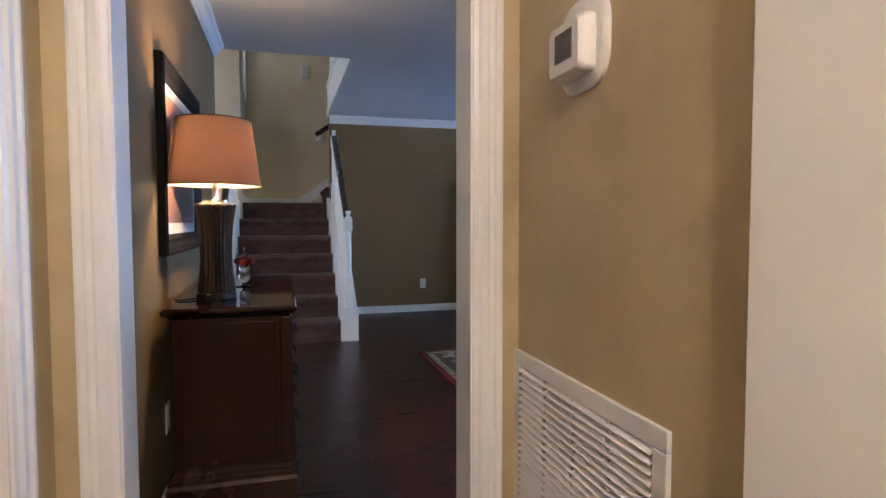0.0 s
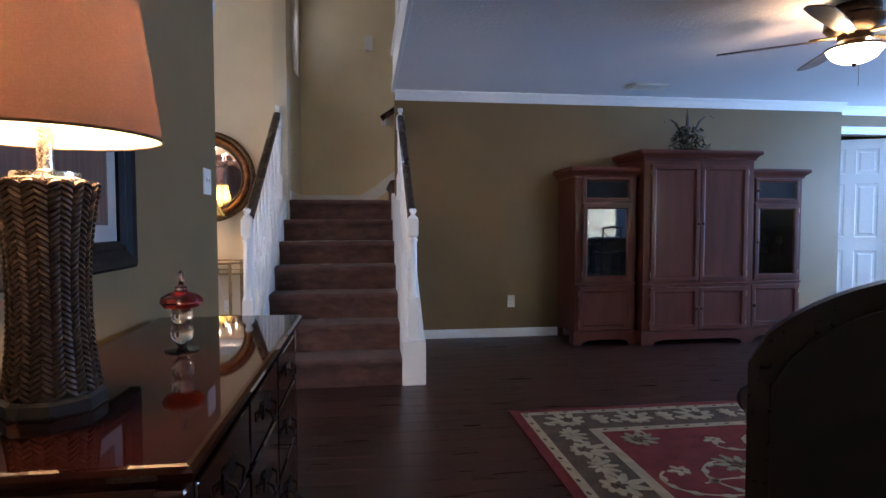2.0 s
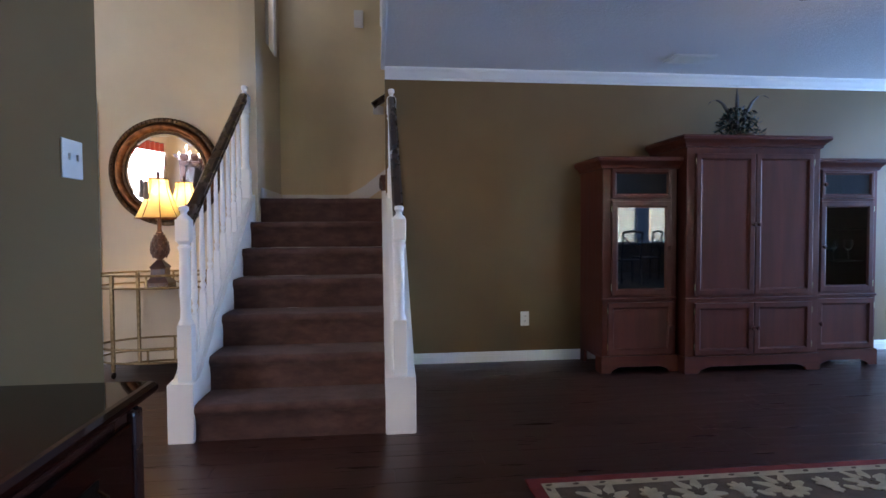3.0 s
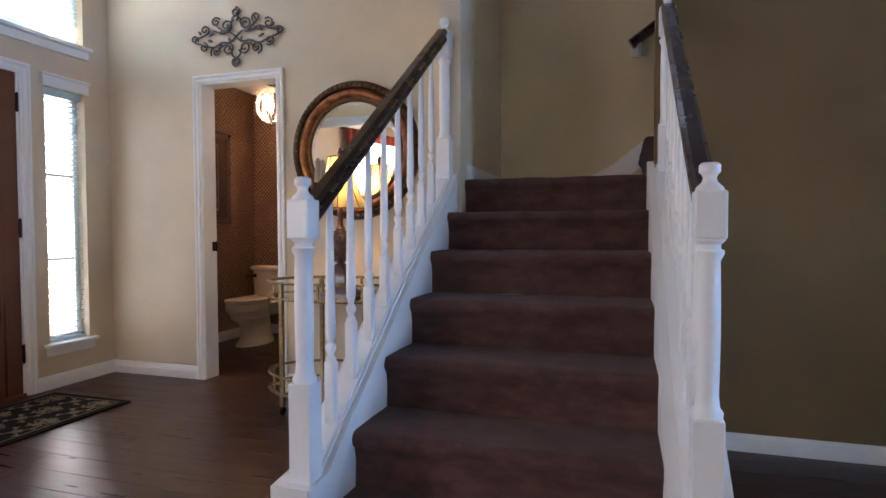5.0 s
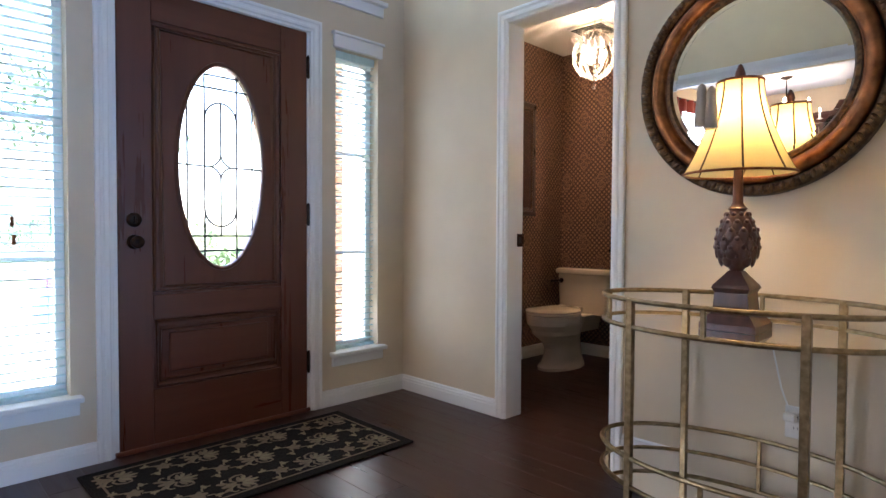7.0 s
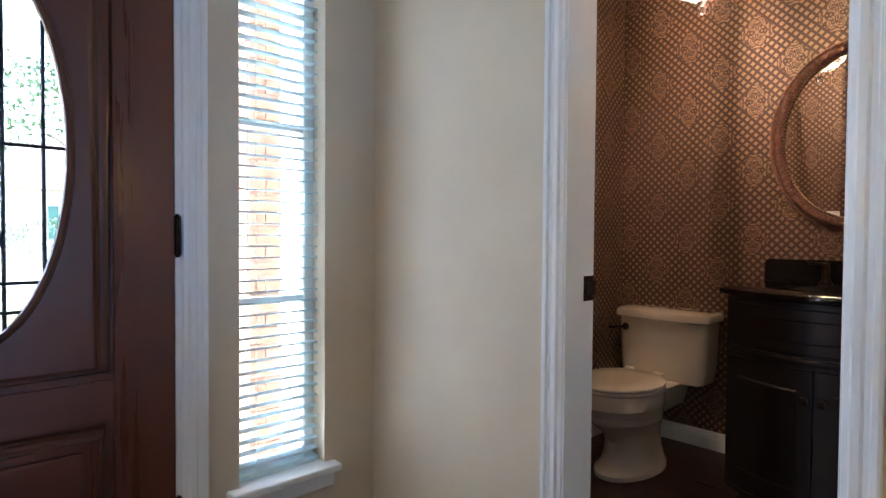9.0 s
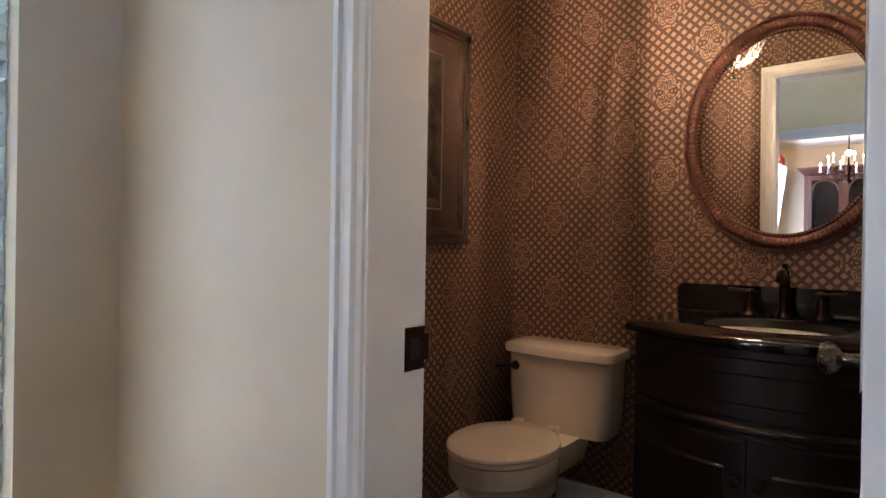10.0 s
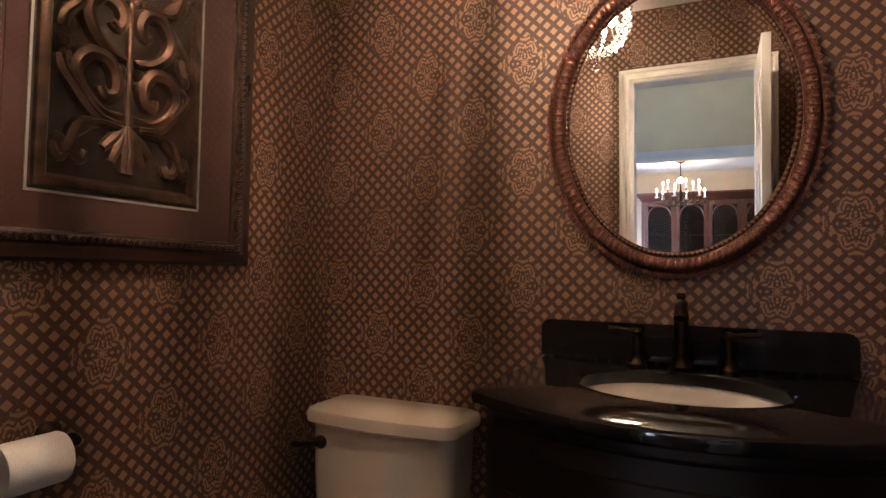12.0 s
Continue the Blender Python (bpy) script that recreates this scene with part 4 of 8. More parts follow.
# ---- window blinds ----
def blind(u0, u1, z0, z1, x, label, pitch=0.036, tilt=-6):
    ob = thing("window_blind", label, "blind", group="entrance blinds")
    part("head_rail", box(x - 0.022, x + 0.022, u0, u1, z1 - 0.045, z1, 0.003), BLIND, ob)
    part("bottom_rail", box(x - 0.022, x + 0.022, u0, u1, z0 + 0.004, z0 + 0.022, 0.003), BLIND, ob)
    mesh = None
    for i in range(int((z1 - 0.06 - z0 - 0.04) / pitch) + 1):
        if mesh is None:
            bm = bmesh.new()
            rows = [[bm.verts.new((s, y, 0.003 * (1 - (s / 0.020) ** 2) + k)) for s in (-0.020, -0.010, 0, 0.010, 0.020)] for y in (u0 + 0.003, u1 - 0.003) for k in (0, 0.0022)]
            a, b, c, d = rows
            for p, q in ((a, c), (d, b)):
                for j in range(4):
                    bm.faces.new((p[j], p[j + 1], q[j + 1], q[j]))
            for p, q in ((a, b), (d, c)):
                for j in range(4):
                    bm.faces.new((p[j + 1], p[j], q[j], q[j + 1]))
            bm.faces.new((a[0], c[0], d[0], b[0]))
            bm.faces.new((a[4], b[4], d[4], c[4]))
            s = part("slat", turned(bm, pose(0, 0, 0, 0, 0, 0)), BLIND, ob)
            mesh = s.data
        else:
            s = new("slat", mesh)
            s.parent = ob
        s.matrix_basis = pose(x, 0, z0 + 0.045 + i * pitch, 0, tilt, 0)
    for u in (u0 + 0.06, u1 - 0.06) if u1 - u0 < 0.6 else (u0 + 0.15, (u0 + u1) / 2, u1 - 0.15):
        part("ladder_cord", tube([(x + 0.024, u, z0 + 0.02), (x + 0.024, u, z1 - 0.02)], 0.0012, 5), BLIND, ob)
    return ob


blind(SIDE_R[0] + 0.006, SIDE_R[1] - 0.006, SIDE_R[2], SIDE_R[3], -2.985, "white slatted blind in the narrow sidelight", tilt=-2)
blind(SIDE_L[0] + 0.006, SIDE_L[1] - 0.006, SIDE_L[2], SIDE_L[3], -2.985, "white slatted blind in the narrow sidelight", tilt=-2)
blind(TRANSOM[0] + 0.006, TRANSOM[1] - 0.006, TRANSOM[2], TRANSOM[3], -2.985, "wide white slatted blind in the transom window", tilt=-32)
blind(DINING_WIN[0] + 0.02, DINING_WIN[1] - 0.02, DINING_WIN[2], DINING_WIN[3], -2.985, "white slatted blind half closed in the dining-room window", tilt=48)
pull = thing("blind_pull", "small wooden blind cord pulls on a cord", "cord pull")
part("cord", tube([(-2.95, 5.27, 1.95), (-2.95, 5.27, 0.98)], 0.001, 5), BLIND, pull)
for z, u in ((1.0, 5.27), (0.93, 5.275)):
    part("tassel", lathe([(0.004, 0.02), (0.008, 0.014), (0.005, 0), (0.008, -0.014), (0.005, -0.02)], 10, at=(-2.95, u, z)), COPPER, pull)


# ---- ornament helpers ----
def spiral(cx, cy, r0, r1, a0, turns, n=28):
    """Points of a flat scroll from radius r0 to r1."""
    return [(cx + (r0 + (r1 - r0) * i / n) * math.cos(a0 + turns * 2 * math.pi * i / n), cy + (r0 + (r1 - r0) * i / n) * math.sin(a0 + turns * 2 * math.pi * i / n)) for i in range(n + 1)]


def facing(points, plane, axis, out=0.0):
    """Flat (u, v) points stood up on a wall across x ('y' plane) or across y ('x' plane)."""
    return [((u, plane + out, v) if axis == "y" else (plane + out, u, v)) for u, v in points]


def glide(points, n=6):
    """Smooth curve through flat points."""
    out = []
    for k in range(len(points) - 1):
        a, b = points[max(k - 1, 0)], points[k]
        c, d = points[k + 1], points[min(k + 2, len(points) - 1)]
        for i in range(n):
            t = i / n
            out.append(tuple(0.5 * (2 * b[m] + (c[m] - a[m]) * t + (2 * a[m] - 5 * b[m] + 4 * c[m] - d[m]) * t * t + (3 * b[m] - a[m] - 3 * c[m] + d[m]) * t ** 3) for m in (0, 1)))
    return out + [points[-1]]


# ---- wrought iron over the powder-room door ----
art = thing("iron_wall_art", "grey wrought iron scrollwork over the powder-room doorway", "wall art")
AX, AZ, AY = -1.818, 2.335, PY - 0.014
curls = [(0.0, 0.175, 0.012, 0.034, -1.57, 1.5), (0.0, -0.175, 0.012, 0.034, 1.57, 1.5)]
for s in (-1, 1):
    curls += [
        (s * 0.070, 0.085, 0.010, 0.046, 0.6, 1.35 * s), (s * 0.062, -0.080, 0.010, 0.044, -0.6, -1.35 * s), (s * 0.150, 0.120, 0.009, 0.034, 2.4, 1.3 * s),
        (s * 0.150, -0.092, 0.010, 0.042, 1.2, -1.4 * s), (s * 0.235, 0.072, 0.009, 0.036, 0.3, 1.3 * s), (s * 0.245, -0.050, 0.009, 0.034, -0.3, -1.3 * s),
        (s * 0.315, 0.012, 0.008, 0.028, 1.0, 1.25 * s),
    ]
for cx, cz, r0, r1, a0, t in curls:
    part("scroll", tube(facing([(AX + u * 1.06, AZ + v * 0.94) for u, v in spiral(cx, cz, r0, r1, a0, t)], AY, "y"), 0.0058, 6), IRON, art, smooth=True)
for s in (-1, 1):
    for q in (-1, 1):
        part("stem", tube(facing([(AX + s * u, AZ + q * v) for u, v in glide([(0.0, 0.0), (0.05, 0.035), (0.11, 0.03), (0.18, 0.055), (0.26, 0.03), (0.33, 0.012)])], AY, "y"), 0.0062, 6), IRON, art, smooth=True)
        part("stem", tube(facing([(AX + s * u, AZ + q * v) for u, v in glide([(0.0, 0.14), (0.03, 0.12), (0.05, 0.06), (0.10, 0.05), (0.17, 0.10)])], AY, "y"), 0.0058, 6), IRON, art, smooth=True)
    for u, v, a, l in ((0.10, 0.035, 25, 0.050), (0.19, 0.035, -35, 0.052), (0.20, -0.012, 200, 0.046), (0.285, 0.05, 40, 0.040), (0.045, -0.02, 250, 0.042), (0.115, -0.045, -60, 0.044), (0.02, 0.115, 70, 0.036)):
        lf = ball((0, 0, 0), 1.0, None, 8, (l * 0.55, 0.006, l * 0.24))
        part("leaf", turned(lf, Matrix.Translation((AX + s * u, AY - 0.006, AZ + v)) @ pose(0, 0, 0, 12, -s * a, 0)), IRON, art, smooth=True)


# ---- round mirror ----
def ring_frame(cx, cz, plane, a, b, section, n=96):
    """Sweep a section of (outwards from the glass, towards the room) round an ellipse on a wall across y."""
    bm = bmesh.new()
    rings = []
    for i in range(n):
        t = 2 * math.pi * i / n
        nx, nz = math.cos(t) / a, math.sin(t) / b
        l = math.hypot(nx, nz)
        nx, nz = nx / l, nz / l
        rings.append([bm.verts.new((cx + a * math.cos(t) + nx * s, plane - o, cz + b * math.sin(t) + nz * s)) for s, o in section])
    m = len(section)
    for i in range(n):
        p, q = rings[i], rings[(i + 1) % n]
        for j in range(m):
            bm.faces.new((p[j], p[(j + 1) % m], q[(j + 1) % m], q[j]))
    return bm


def arc(cx, cy, r, a0, a1, n=6):
    return [(cx + r * math.cos(a0 + (a1 - a0) * i / n), cy + r * math.sin(a0 + (a1 - a0) * i / n)) for i in range(n + 1)]


MX, MZ = -0.944, 1.535
mirror = thing("round_wall_mirror", "large round mirror in a copper and bronze carved frame", "mirror")
disc = prism(oval(0, 0, 0.312, 0.312, 96), 0, 0.004)
part("mirror_glass", turned(disc, Matrix.Translation((MX, PY - 0.014, MZ)) @ pose(0, 0, 0, 90, 0, 0)), MIRROR, mirror, "silver mirror glass")
part("bevel_edge", ring_frame(MX, MZ, PY, 0.285, 0.285, [(0, 0.0145), (0, 0.019), (0.022, 0.0185), (0.022, 0.0145)]), MIRROR, mirror)
part("inner_band", ring_frame(MX, MZ, PY, 0.30, 0.30, [(0, 0.0)] + [(0.0, 0.02), (0.008, 0.03), (0.022, 0.03), (0.026, 0.0)]), DARK_COPPER, mirror, smooth=True)
part("copper_band", ring_frame(MX, MZ, PY, 0.326, 0.326, [(0, 0)] + [(0.0, 0.026)] + arc(0.03, 0.022, 0.028, math.pi * 0.95, math.pi * 0.05, 8) + [(0.06, 0.0)]), COPPER, mirror, "worn copper leaf band", smooth=True)
part("outer_band", ring_frame(MX, MZ, PY, 0.386, 0.386, [(0, 0)] + [(0, 0.03)] + arc(0.021, 0.026, 0.021, math.pi * 0.95, 0.0, 6) + [(0.044, 0)]), DARK_COPPER, mirror, "dark carved outer band", smooth=True)
mesh = None
for i in range(76):
    t = 2 * math.pi * i / 76
    m = Matrix.Translation((MX + 0.407 * math.cos(t), PY - 0.044, MZ + 0.407 * math.sin(t))) @ pose(0, 0, 0, 0, -math.degrees(t) + 20, 0)
    if mesh is None:
        k = part("carved_leaf", ball((0, 0, 0), 0.017, None, 8, (1.0, 0.55, 0.6)), DARK_COPPER, mirror, smooth=True)
        mesh = k.data
    else:
        k = new("carved_leaf", mesh)
        k.parent = mirror
    k.matrix_basis = m

mirror.matrix_basis = Matrix.Translation((0, PY, MZ - 0.43)) @ pose(0, 0, 0, 2.0, 0, 0) @ Matrix.Translation((0, -PY, 0.43 - MZ))

# ---- oval brass cart ----
CX, CY, CA, CB = -0.905, 6.915, 0.455, 0.272
cart = thing("bar_cart", "oval aged-brass bar cart with glass shelves standing on castors", "bar cart")


def hoop(z, r=0.0085, a=CA, b=CB):
    return tube([(x, y, z) for x, y in oval(CX, CY, a, b, 72)], r, 8, True)


for z in (0.745, 0.655, 0.214, 0.117):
    part("oval_rail", hoop(z), BRASS, cart, smooth=True)
part("upper_shelf", prism(oval(CX, CY, CA - 0.008, CB - 0.008, 64), 0.650, 0.656), MIRROR, cart, "mirrored glass shelf")
part("lower_shelf", prism(oval(CX, CY, CA - 0.008, CB - 0.008, 64), 0.112, 0.118), MIRROR, cart, "mirrored glass shelf")
for x, y in ((-1.16, 6.69), (-1.16, 7.14), (-0.65, 6.69), (-0.65, 7.14)):
    leg = part("leg", box(x - 0.012, x + 0.012, y - 0.012, y + 0.012, 0.055, 0.752, 0.003), BRASS, cart)
    part("castor", turned(lathe([(0.006, -0.008), (0.022, -0.008), (0.026, 0), (0.022, 0.008), (0.006, 0.008)], 20), Matrix.Translation((x, y, 0.027)) @ pose(0, 0, 0, 0, 90, 0)), BRONZE, leg, smooth=True)
    part("castor_fork", tube([(x, y, 0.03), (x, y, 0.06)], 0.008), BRASS, leg)
for z0, z1 in ((0.655, 0.745), (0.117, 0.214)):
    for t in (0.5, 1.5):
        x, y = CX, CY - CB * math.sin(math.pi * t)
        part("spindle", box(x - 0.007, x + 0.007, y - 0.007, y + 0.007, z0, z1, 0.002), BRASS, cart)
    for t in (0.0, 1.0):
        x, y = CX + CA * math.cos(math.pi * t), CY
        part("spindle", box(x - 0.007, x + 0.007, y - 0.007, y + 0.007, z0, z1, 0.002), BRASS, cart)

# ---- artichoke lamp on the cart ----
SHADE_GOLD = lampshade("gold_silk_shade", (0.60, 0.53, 0.32), (0.62, 0.50, 0.22))
BULB = glow("warm_bulb", (1.0, 0.78, 0.5), 1.37)
LX, LY, LZ = -0.90, 6.90, 0.657
LAMP_BROWN = wood("red_brown_lamp_resin", (0.05, 0.016, 0.010), (0.12, 0.042, 0.025), 0.35, (20, 20, 6), 0.2)
clamp = thing("table_lamp", "lit table lamp with artichoke base and gold bell shade", "lamp", (LX, LY, LZ))
bm = bmesh.new()
prev = None
for w, z in ((0.085, 0), (0.085, 0.022), (0.078, 0.03), (0.066, 0.045), (0.055, 0.055), (0.05, 0.12), (0.058, 0.135), (0.054, 0.145), (0.03, 0.175), (0.02, 0.19)):
    ring = [bm.verts.new((sx * w, sy * w, z)) for sx, sy in ((-1, -1), (1, -1), (1, 1), (-1, 1))]
    if prev:
        for i in range(4):
            bm.faces.new((prev[i], prev[(i + 1) % 4], ring[(i + 1) % 4], ring[i]))
    else:
        bm.faces.new(ring[::-1])
    prev = ring
bm.faces.new(prev)
part("plinth", bm, LAMP_BROWN, clamp, "square red-brown plinth")
part("urn", lathe([(0.018, 0.185), (0.022, 0.195), (0.038, 0.215), (0.055, 0.245), (0.060, 0.275), (0.054, 0.31), (0.04, 0.35), (0.026, 0.375), (0.024, 0.385), (0.030, 0.392), (0.022, 0.40), (0.016, 0.41), (0.014, 0.52)], 28), LAMP_BROWN, clamp, smooth=True)
mesh = None
for row, (z, r, lean) in enumerate(((0.225, 0.050, 12), (0.25, 0.060, 5), (0.278, 0.0625, -3), (0.306, 0.058, -10), (0.333, 0.049, -16), (0.357, 0.038, -22))):
    for i in range(10):
        t = 2 * math.pi * (i + 0.5 * (row % 2)) / 10
        if mesh is None:
            bm = ball((0, 0, 0), 1.0, None, 8, (0.017, 0.006, 0.024))
            k = part("leaf", bm, LAMP_BROWN, clamp, smooth=True)
            mesh = k.data
        else:
            k = new("leaf", mesh)
            k.parent = clamp
        k.matrix_basis = Matrix.Translation((r * math.cos(t), r * math.sin(t), z)) @ pose(0, 0, 0, 0, 0, math.degrees(t) - 90) @ pose(0, 0, 0, -lean, 0, 0)
        tip = new("leaf_tip", k.data)
        tip.parent = clamp
        tip.matrix_basis = k.matrix_basis @ Matrix.Translation((0, 0.004, 0.017)) @ Matrix.Diagonal((0.5, 0.9, 0.35, 1))
bell = []
for i in range(15):
    t = i / 14
    bell.append((0.165 - 0.098 * (1 - (1 - t) ** 1.7), 0.505 + 0.295 * t))
sh = part("shade", shell(bell, 48), SHADE_GOLD, clamp, "lit gold silk bell shade", smooth=True)
for i in range(8):
    t = 2 * math.pi * (i + 0.5) / 8
    part("rib", tube([(r * math.cos(t) * 1.004, r * math.sin(t) * 1.004, z) for r, z in bell], 0.003, 6), DARK_COPPER, sh)
for r, z in (bell[0], bell[-1]):
    part("braid", tube([(x, y, z) for x, y in oval(0, 0, r + 0.001, r + 0.001, 48)], 0.0045, 6, True), COPPER, sh)
part("finial", lathe([(0.008, 0.80), (0.012, 0.81), (0.016, 0.825), (0.012, 0.84), (0.006, 0.855), (0, 0.859)], 16), LAMP_BROWN, clamp, smooth=True)
part("bulb", ball((0, 0, 0.69), 0.028, None, 12), BULB, clamp)
part("harp", tube([(0.014, 0, 0.5), (0.05, 0, 0.6), (0.05, 0, 0.74), (0.0, 0, 0.80)], 0.0025, 6), BRASS, clamp)
for dx, dz in ((-0.05, 0.0), (-0.02, -0.012)):
    bm = lathe([(0.004, 0.06), (0.012, 0.05), (0.016, 0.03), (0.014, 0.02), (0.018, -0.01), (0.022, -0.075), (0, -0.078)], 14, at=(dx - 0.03, -0.105, 0.73 + dz))
    part("tassel", bm, cloth("taupe_tassel", (0.40, 0.33, 0.26)), clamp, "taupe fringe tassel", smooth=True)
lamp("cart_lamp_light", "POINT", Matrix.Translation((LX, LY, LZ + 0.69)), 0.78, (1.0, 0.68, 0.36), radius=0.045)

# ---- outlet plates and switches ----
def plate(name, at, axis, sign, label, category, w=0.07, h=0.115, slots="outlet"):
    ob = thing(name, label, category)

    def w3(u0, u1, v0, v1, o0, o1):
        if axis == "y":
            a, b = sorted((at[1] + sign * o0, at[1] + sign * o1))
            return (at[0] + u0, at[0] + u1, a, b, at[2] + v0, at[2] + v1)
        a, b = sorted((at[0] + sign * o0, at[0] + sign * o1))
        return (a, b, at[1] + u0, at[1] + u1, at[2] + v0, at[2] + v1)

    part("plate", box(*w3(-w / 2, w / 2, -h / 2, h / 2, 0, 0.006), 0.0025), PLASTIC, ob)
    if slots == "outlet":
        for v in (-0.02, 0.02):
            s = part("socket", box(*w3(-0.017, 0.017, v - 0.014, v + 0.014, 0.006, 0.009), 0.0015), PLASTIC, ob)
            for u in (-0.006, 0.006):
                part("slot", box(*w3(u - 0.0012, u + 0.0012, v - 0.004, v + 0.006, 0.009, 0.0095)), BLACK, s)
    else:
        for u in slots:
            part("toggle", box(*w3(u - 0.005, u + 0.005, -0.004, 0.016, 0.006, 0.014), 0.002), PLASTIC, ob)
    return ob


plate("wall_outlet", (1.908, 6.872, 0.342), "y", -1, "white wall outlet on the khaki living-room wall", "outlet")
plate("wall_outlet", (-0.795, PY, 0.30), "y", -1, "white wall outlet behind the bar cart", "outlet")
plate("wall_outlet", (-0.17, 2.48, 0.345), "x", 1, "white wall outlet beside the sideboard", "outlet")
plate("light_switch", (-0.17, 4.205, 1.285), "x", 1, "white double light switch at the wall end", "switch", 0.115, 0.115, (-0.023, 0.023))
plate("light_switch", (-2.30, 7.335, 1.12), "y", 1, "bronze-toned double switch plate on wallpaper", "switch", 0.115, 0.115, (-0.023, 0.023))
part("lamp_plug", box(-0.83, -0.79, PY - 0.035, PY - 0.009, 0.305, 0.335, 0.006), PLASTIC, clamp).matrix_parent_inverse = clamp.matrix_basis.inverted()
part("cord", tube([(-0.81, PY - 0.02, 0.335), (-0.84, PY - 0.02, 0.42), (-0.87, PY - 0.012, 0.55), (-0.88, PY - 0.03, 0.67)], 0.003, 6), PLASTIC, clamp).matrix_parent_inverse = clamp.matrix_basis.inverted()

# ---- powder room ----
BY, WX = 8.935, -2.935


def loft(rings, caps=True):
    """Skin over closed rings of equal length."""
    bm = bmesh.new()
    vs = [[bm.verts.new(p) for p in r] for r in rings]
    n = len(vs[0])
    for a, b in zip(vs, vs[1:]):
        for i in range(n):
            bm.faces.new((a[i], a[(i + 1) % n], b[(i + 1) % n], b[i]))
    if caps:
        bm.faces.new(vs[0][::-1])
        bm.faces.new(vs[-1])
    return bm


def rounded(cx, cy, hx, hy, r, z, bow=0.0, n=6):
    """A rounded rectangle at height z; bow pushes its -y side outward."""
    out = []
    for sx, sy, a0 in ((1, 1, 0), (-1, 1, 90), (-1, -1, 180), (1, -1, 270)):
        for i in range(n + 1):
            a = radians(a0 + 90 * i / n)
            x, y = sx * (hx - r) + r * math.cos(a), sy * (hy - r) + r * math.sin(a)
            out.append((x, y))
        if (sx, sy) == (-1, -1):
            for i in range(1, 8):
                out.append((-(hx - r) + 2 * (hx - r) * i / 8, -hy))
    return [(cx + x, cy + y - (bow * (1 - (x / hx) ** 2) if y < 0 else 0), z) for x, y in out]


def egg(cx, cy, a, b, z, n=40, blunt=0.0):
    """Egg outline: rounder towards -y, flatter towards +y."""
    pts = []
    for i in range(n):
        t = 2 * math.pi * i / n
        x, y = a * math.cos(t), b * math.sin(t)
        if y > 0:
            y *= 1 - blunt
            x *= 1 - 0.10 * (y / b) ** 2
        pts.append((cx + x, cy + y, z))
    return pts


# toilet
TX = -2.60
toilet = thing("toilet", "bisque two-piece toilet with closed lid", "toilet", (TX, 0, 0))
part("tank", loft([rounded(0, 8.815, 0.205 + 0.02 * k, 0.088 + 0.006 * k, 0.035, z, 0.018) for k, z in ((0, 0.355), (0.5, 0.40), (0.85, 0.52), (1.0, 0.655))]), CHINA, toilet, smooth=True)
part("tank_lid", loft([rounded(0, 8.812, hx, hy, 0.04, z, 0.022) for hx, hy, z in ((0.230, 0.100, 0.652), (0.241, 0.110, 0.658), (0.243, 0.112, 0.678), (0.239, 0.108, 0.690), (0.225, 0.095, 0.697))]), CHINA, toilet, "heavy bisque lid", smooth=True)
part("seat", loft([egg(0.01, 8.345, a, b, z, 48, 0.12) for a, b, z in ((0.168, 0.222, 0.392), (0.182, 0.236, 0.396), (0.184, 0.238, 0.404), (0.182, 0.236, 0.41))]), CHINA, toilet, smooth=True)
part("seat_lid", loft([egg(0.01, 8.345, a, b, z, 48, 0.12) for a, b, z in ((0.180, 0.234, 0.412), (0.186, 0.24, 0.416), (0.184, 0.238, 0.424), (0.168, 0.222, 0.431), (0.09, 0.12, 0.434))]), CHINA, toilet, "closed lid", smooth=True)
part("bowl", loft([egg(0.01, cy, a, b, z, 48, 0.1) for a, b, cy, z in (
    (0.132, 0.245, 8.45, 0.0), (0.132, 0.245, 8.45, 0.02), (0.118, 0.225, 8.46, 0.04), (0.104, 0.205, 8.465, 0.09), (0.100, 0.195, 8.465, 0.15),
    (0.112, 0.200, 8.445, 0.19), (0.142, 0.218, 8.40, 0.235), (0.150, 0.224, 8.39, 0.25), (0.156, 0.226, 8.385, 0.256), (0.158, 0.227, 8.38, 0.285),
    (0.166, 0.230, 8.365, 0.297), (0.168, 0.231, 8.36, 0.315), (0.177, 0.235, 8.35, 0.326), (0.180, 0.237, 8.348, 0.36), (0.180, 0.236, 8.348, 0.391))]), CHINA, toilet, smooth=True)
part("back_deck", loft([rounded(0, 8.70, 0.085 + 0.02 * k, 0.15, 0.04, z) for k, z in ((0, 0.24), (1, 0.32), (1.5, 0.358))]), CHINA, toilet, smooth=True)
for s in (-1, 1):
    part("seat_hinge", box(s * 0.075 - 0.02, s * 0.075 + 0.02, 8.545, 8.585, 0.39, 0.43, 0.006), CHINA, toilet)
    part("bolt_cap", lathe([(0.016, 0.012), (0.015, 0.024), (0.008, 0.03), (0, 0.031)], 14, at=(s * 0.098, 8.44, 0)), CHINA, toilet, smooth=True)
lev = part("flush_lever", turned(lathe([(0.019, 0), (0.019, 0.006), (0.010, 0.014), (0.009, 0.022), (0, 0.023)], 18), Matrix.Translation((-0.178, 8.712, 0.60)) @ pose(0, 0, 0, 90, 0, 0)), BRONZE, toilet, "oil-rubbed bronze flush lever", smooth=True)
part("handle", tube([(-0.178, 8.694, 0.60), (-0.208, 8.688, 0.597), (-0.233, 8.686, 0.592), (-0.258, 8.686, 0.590)], [0.007, 0.006, 0.008, 0.009], 8), BRONZE, lev, smooth=True)
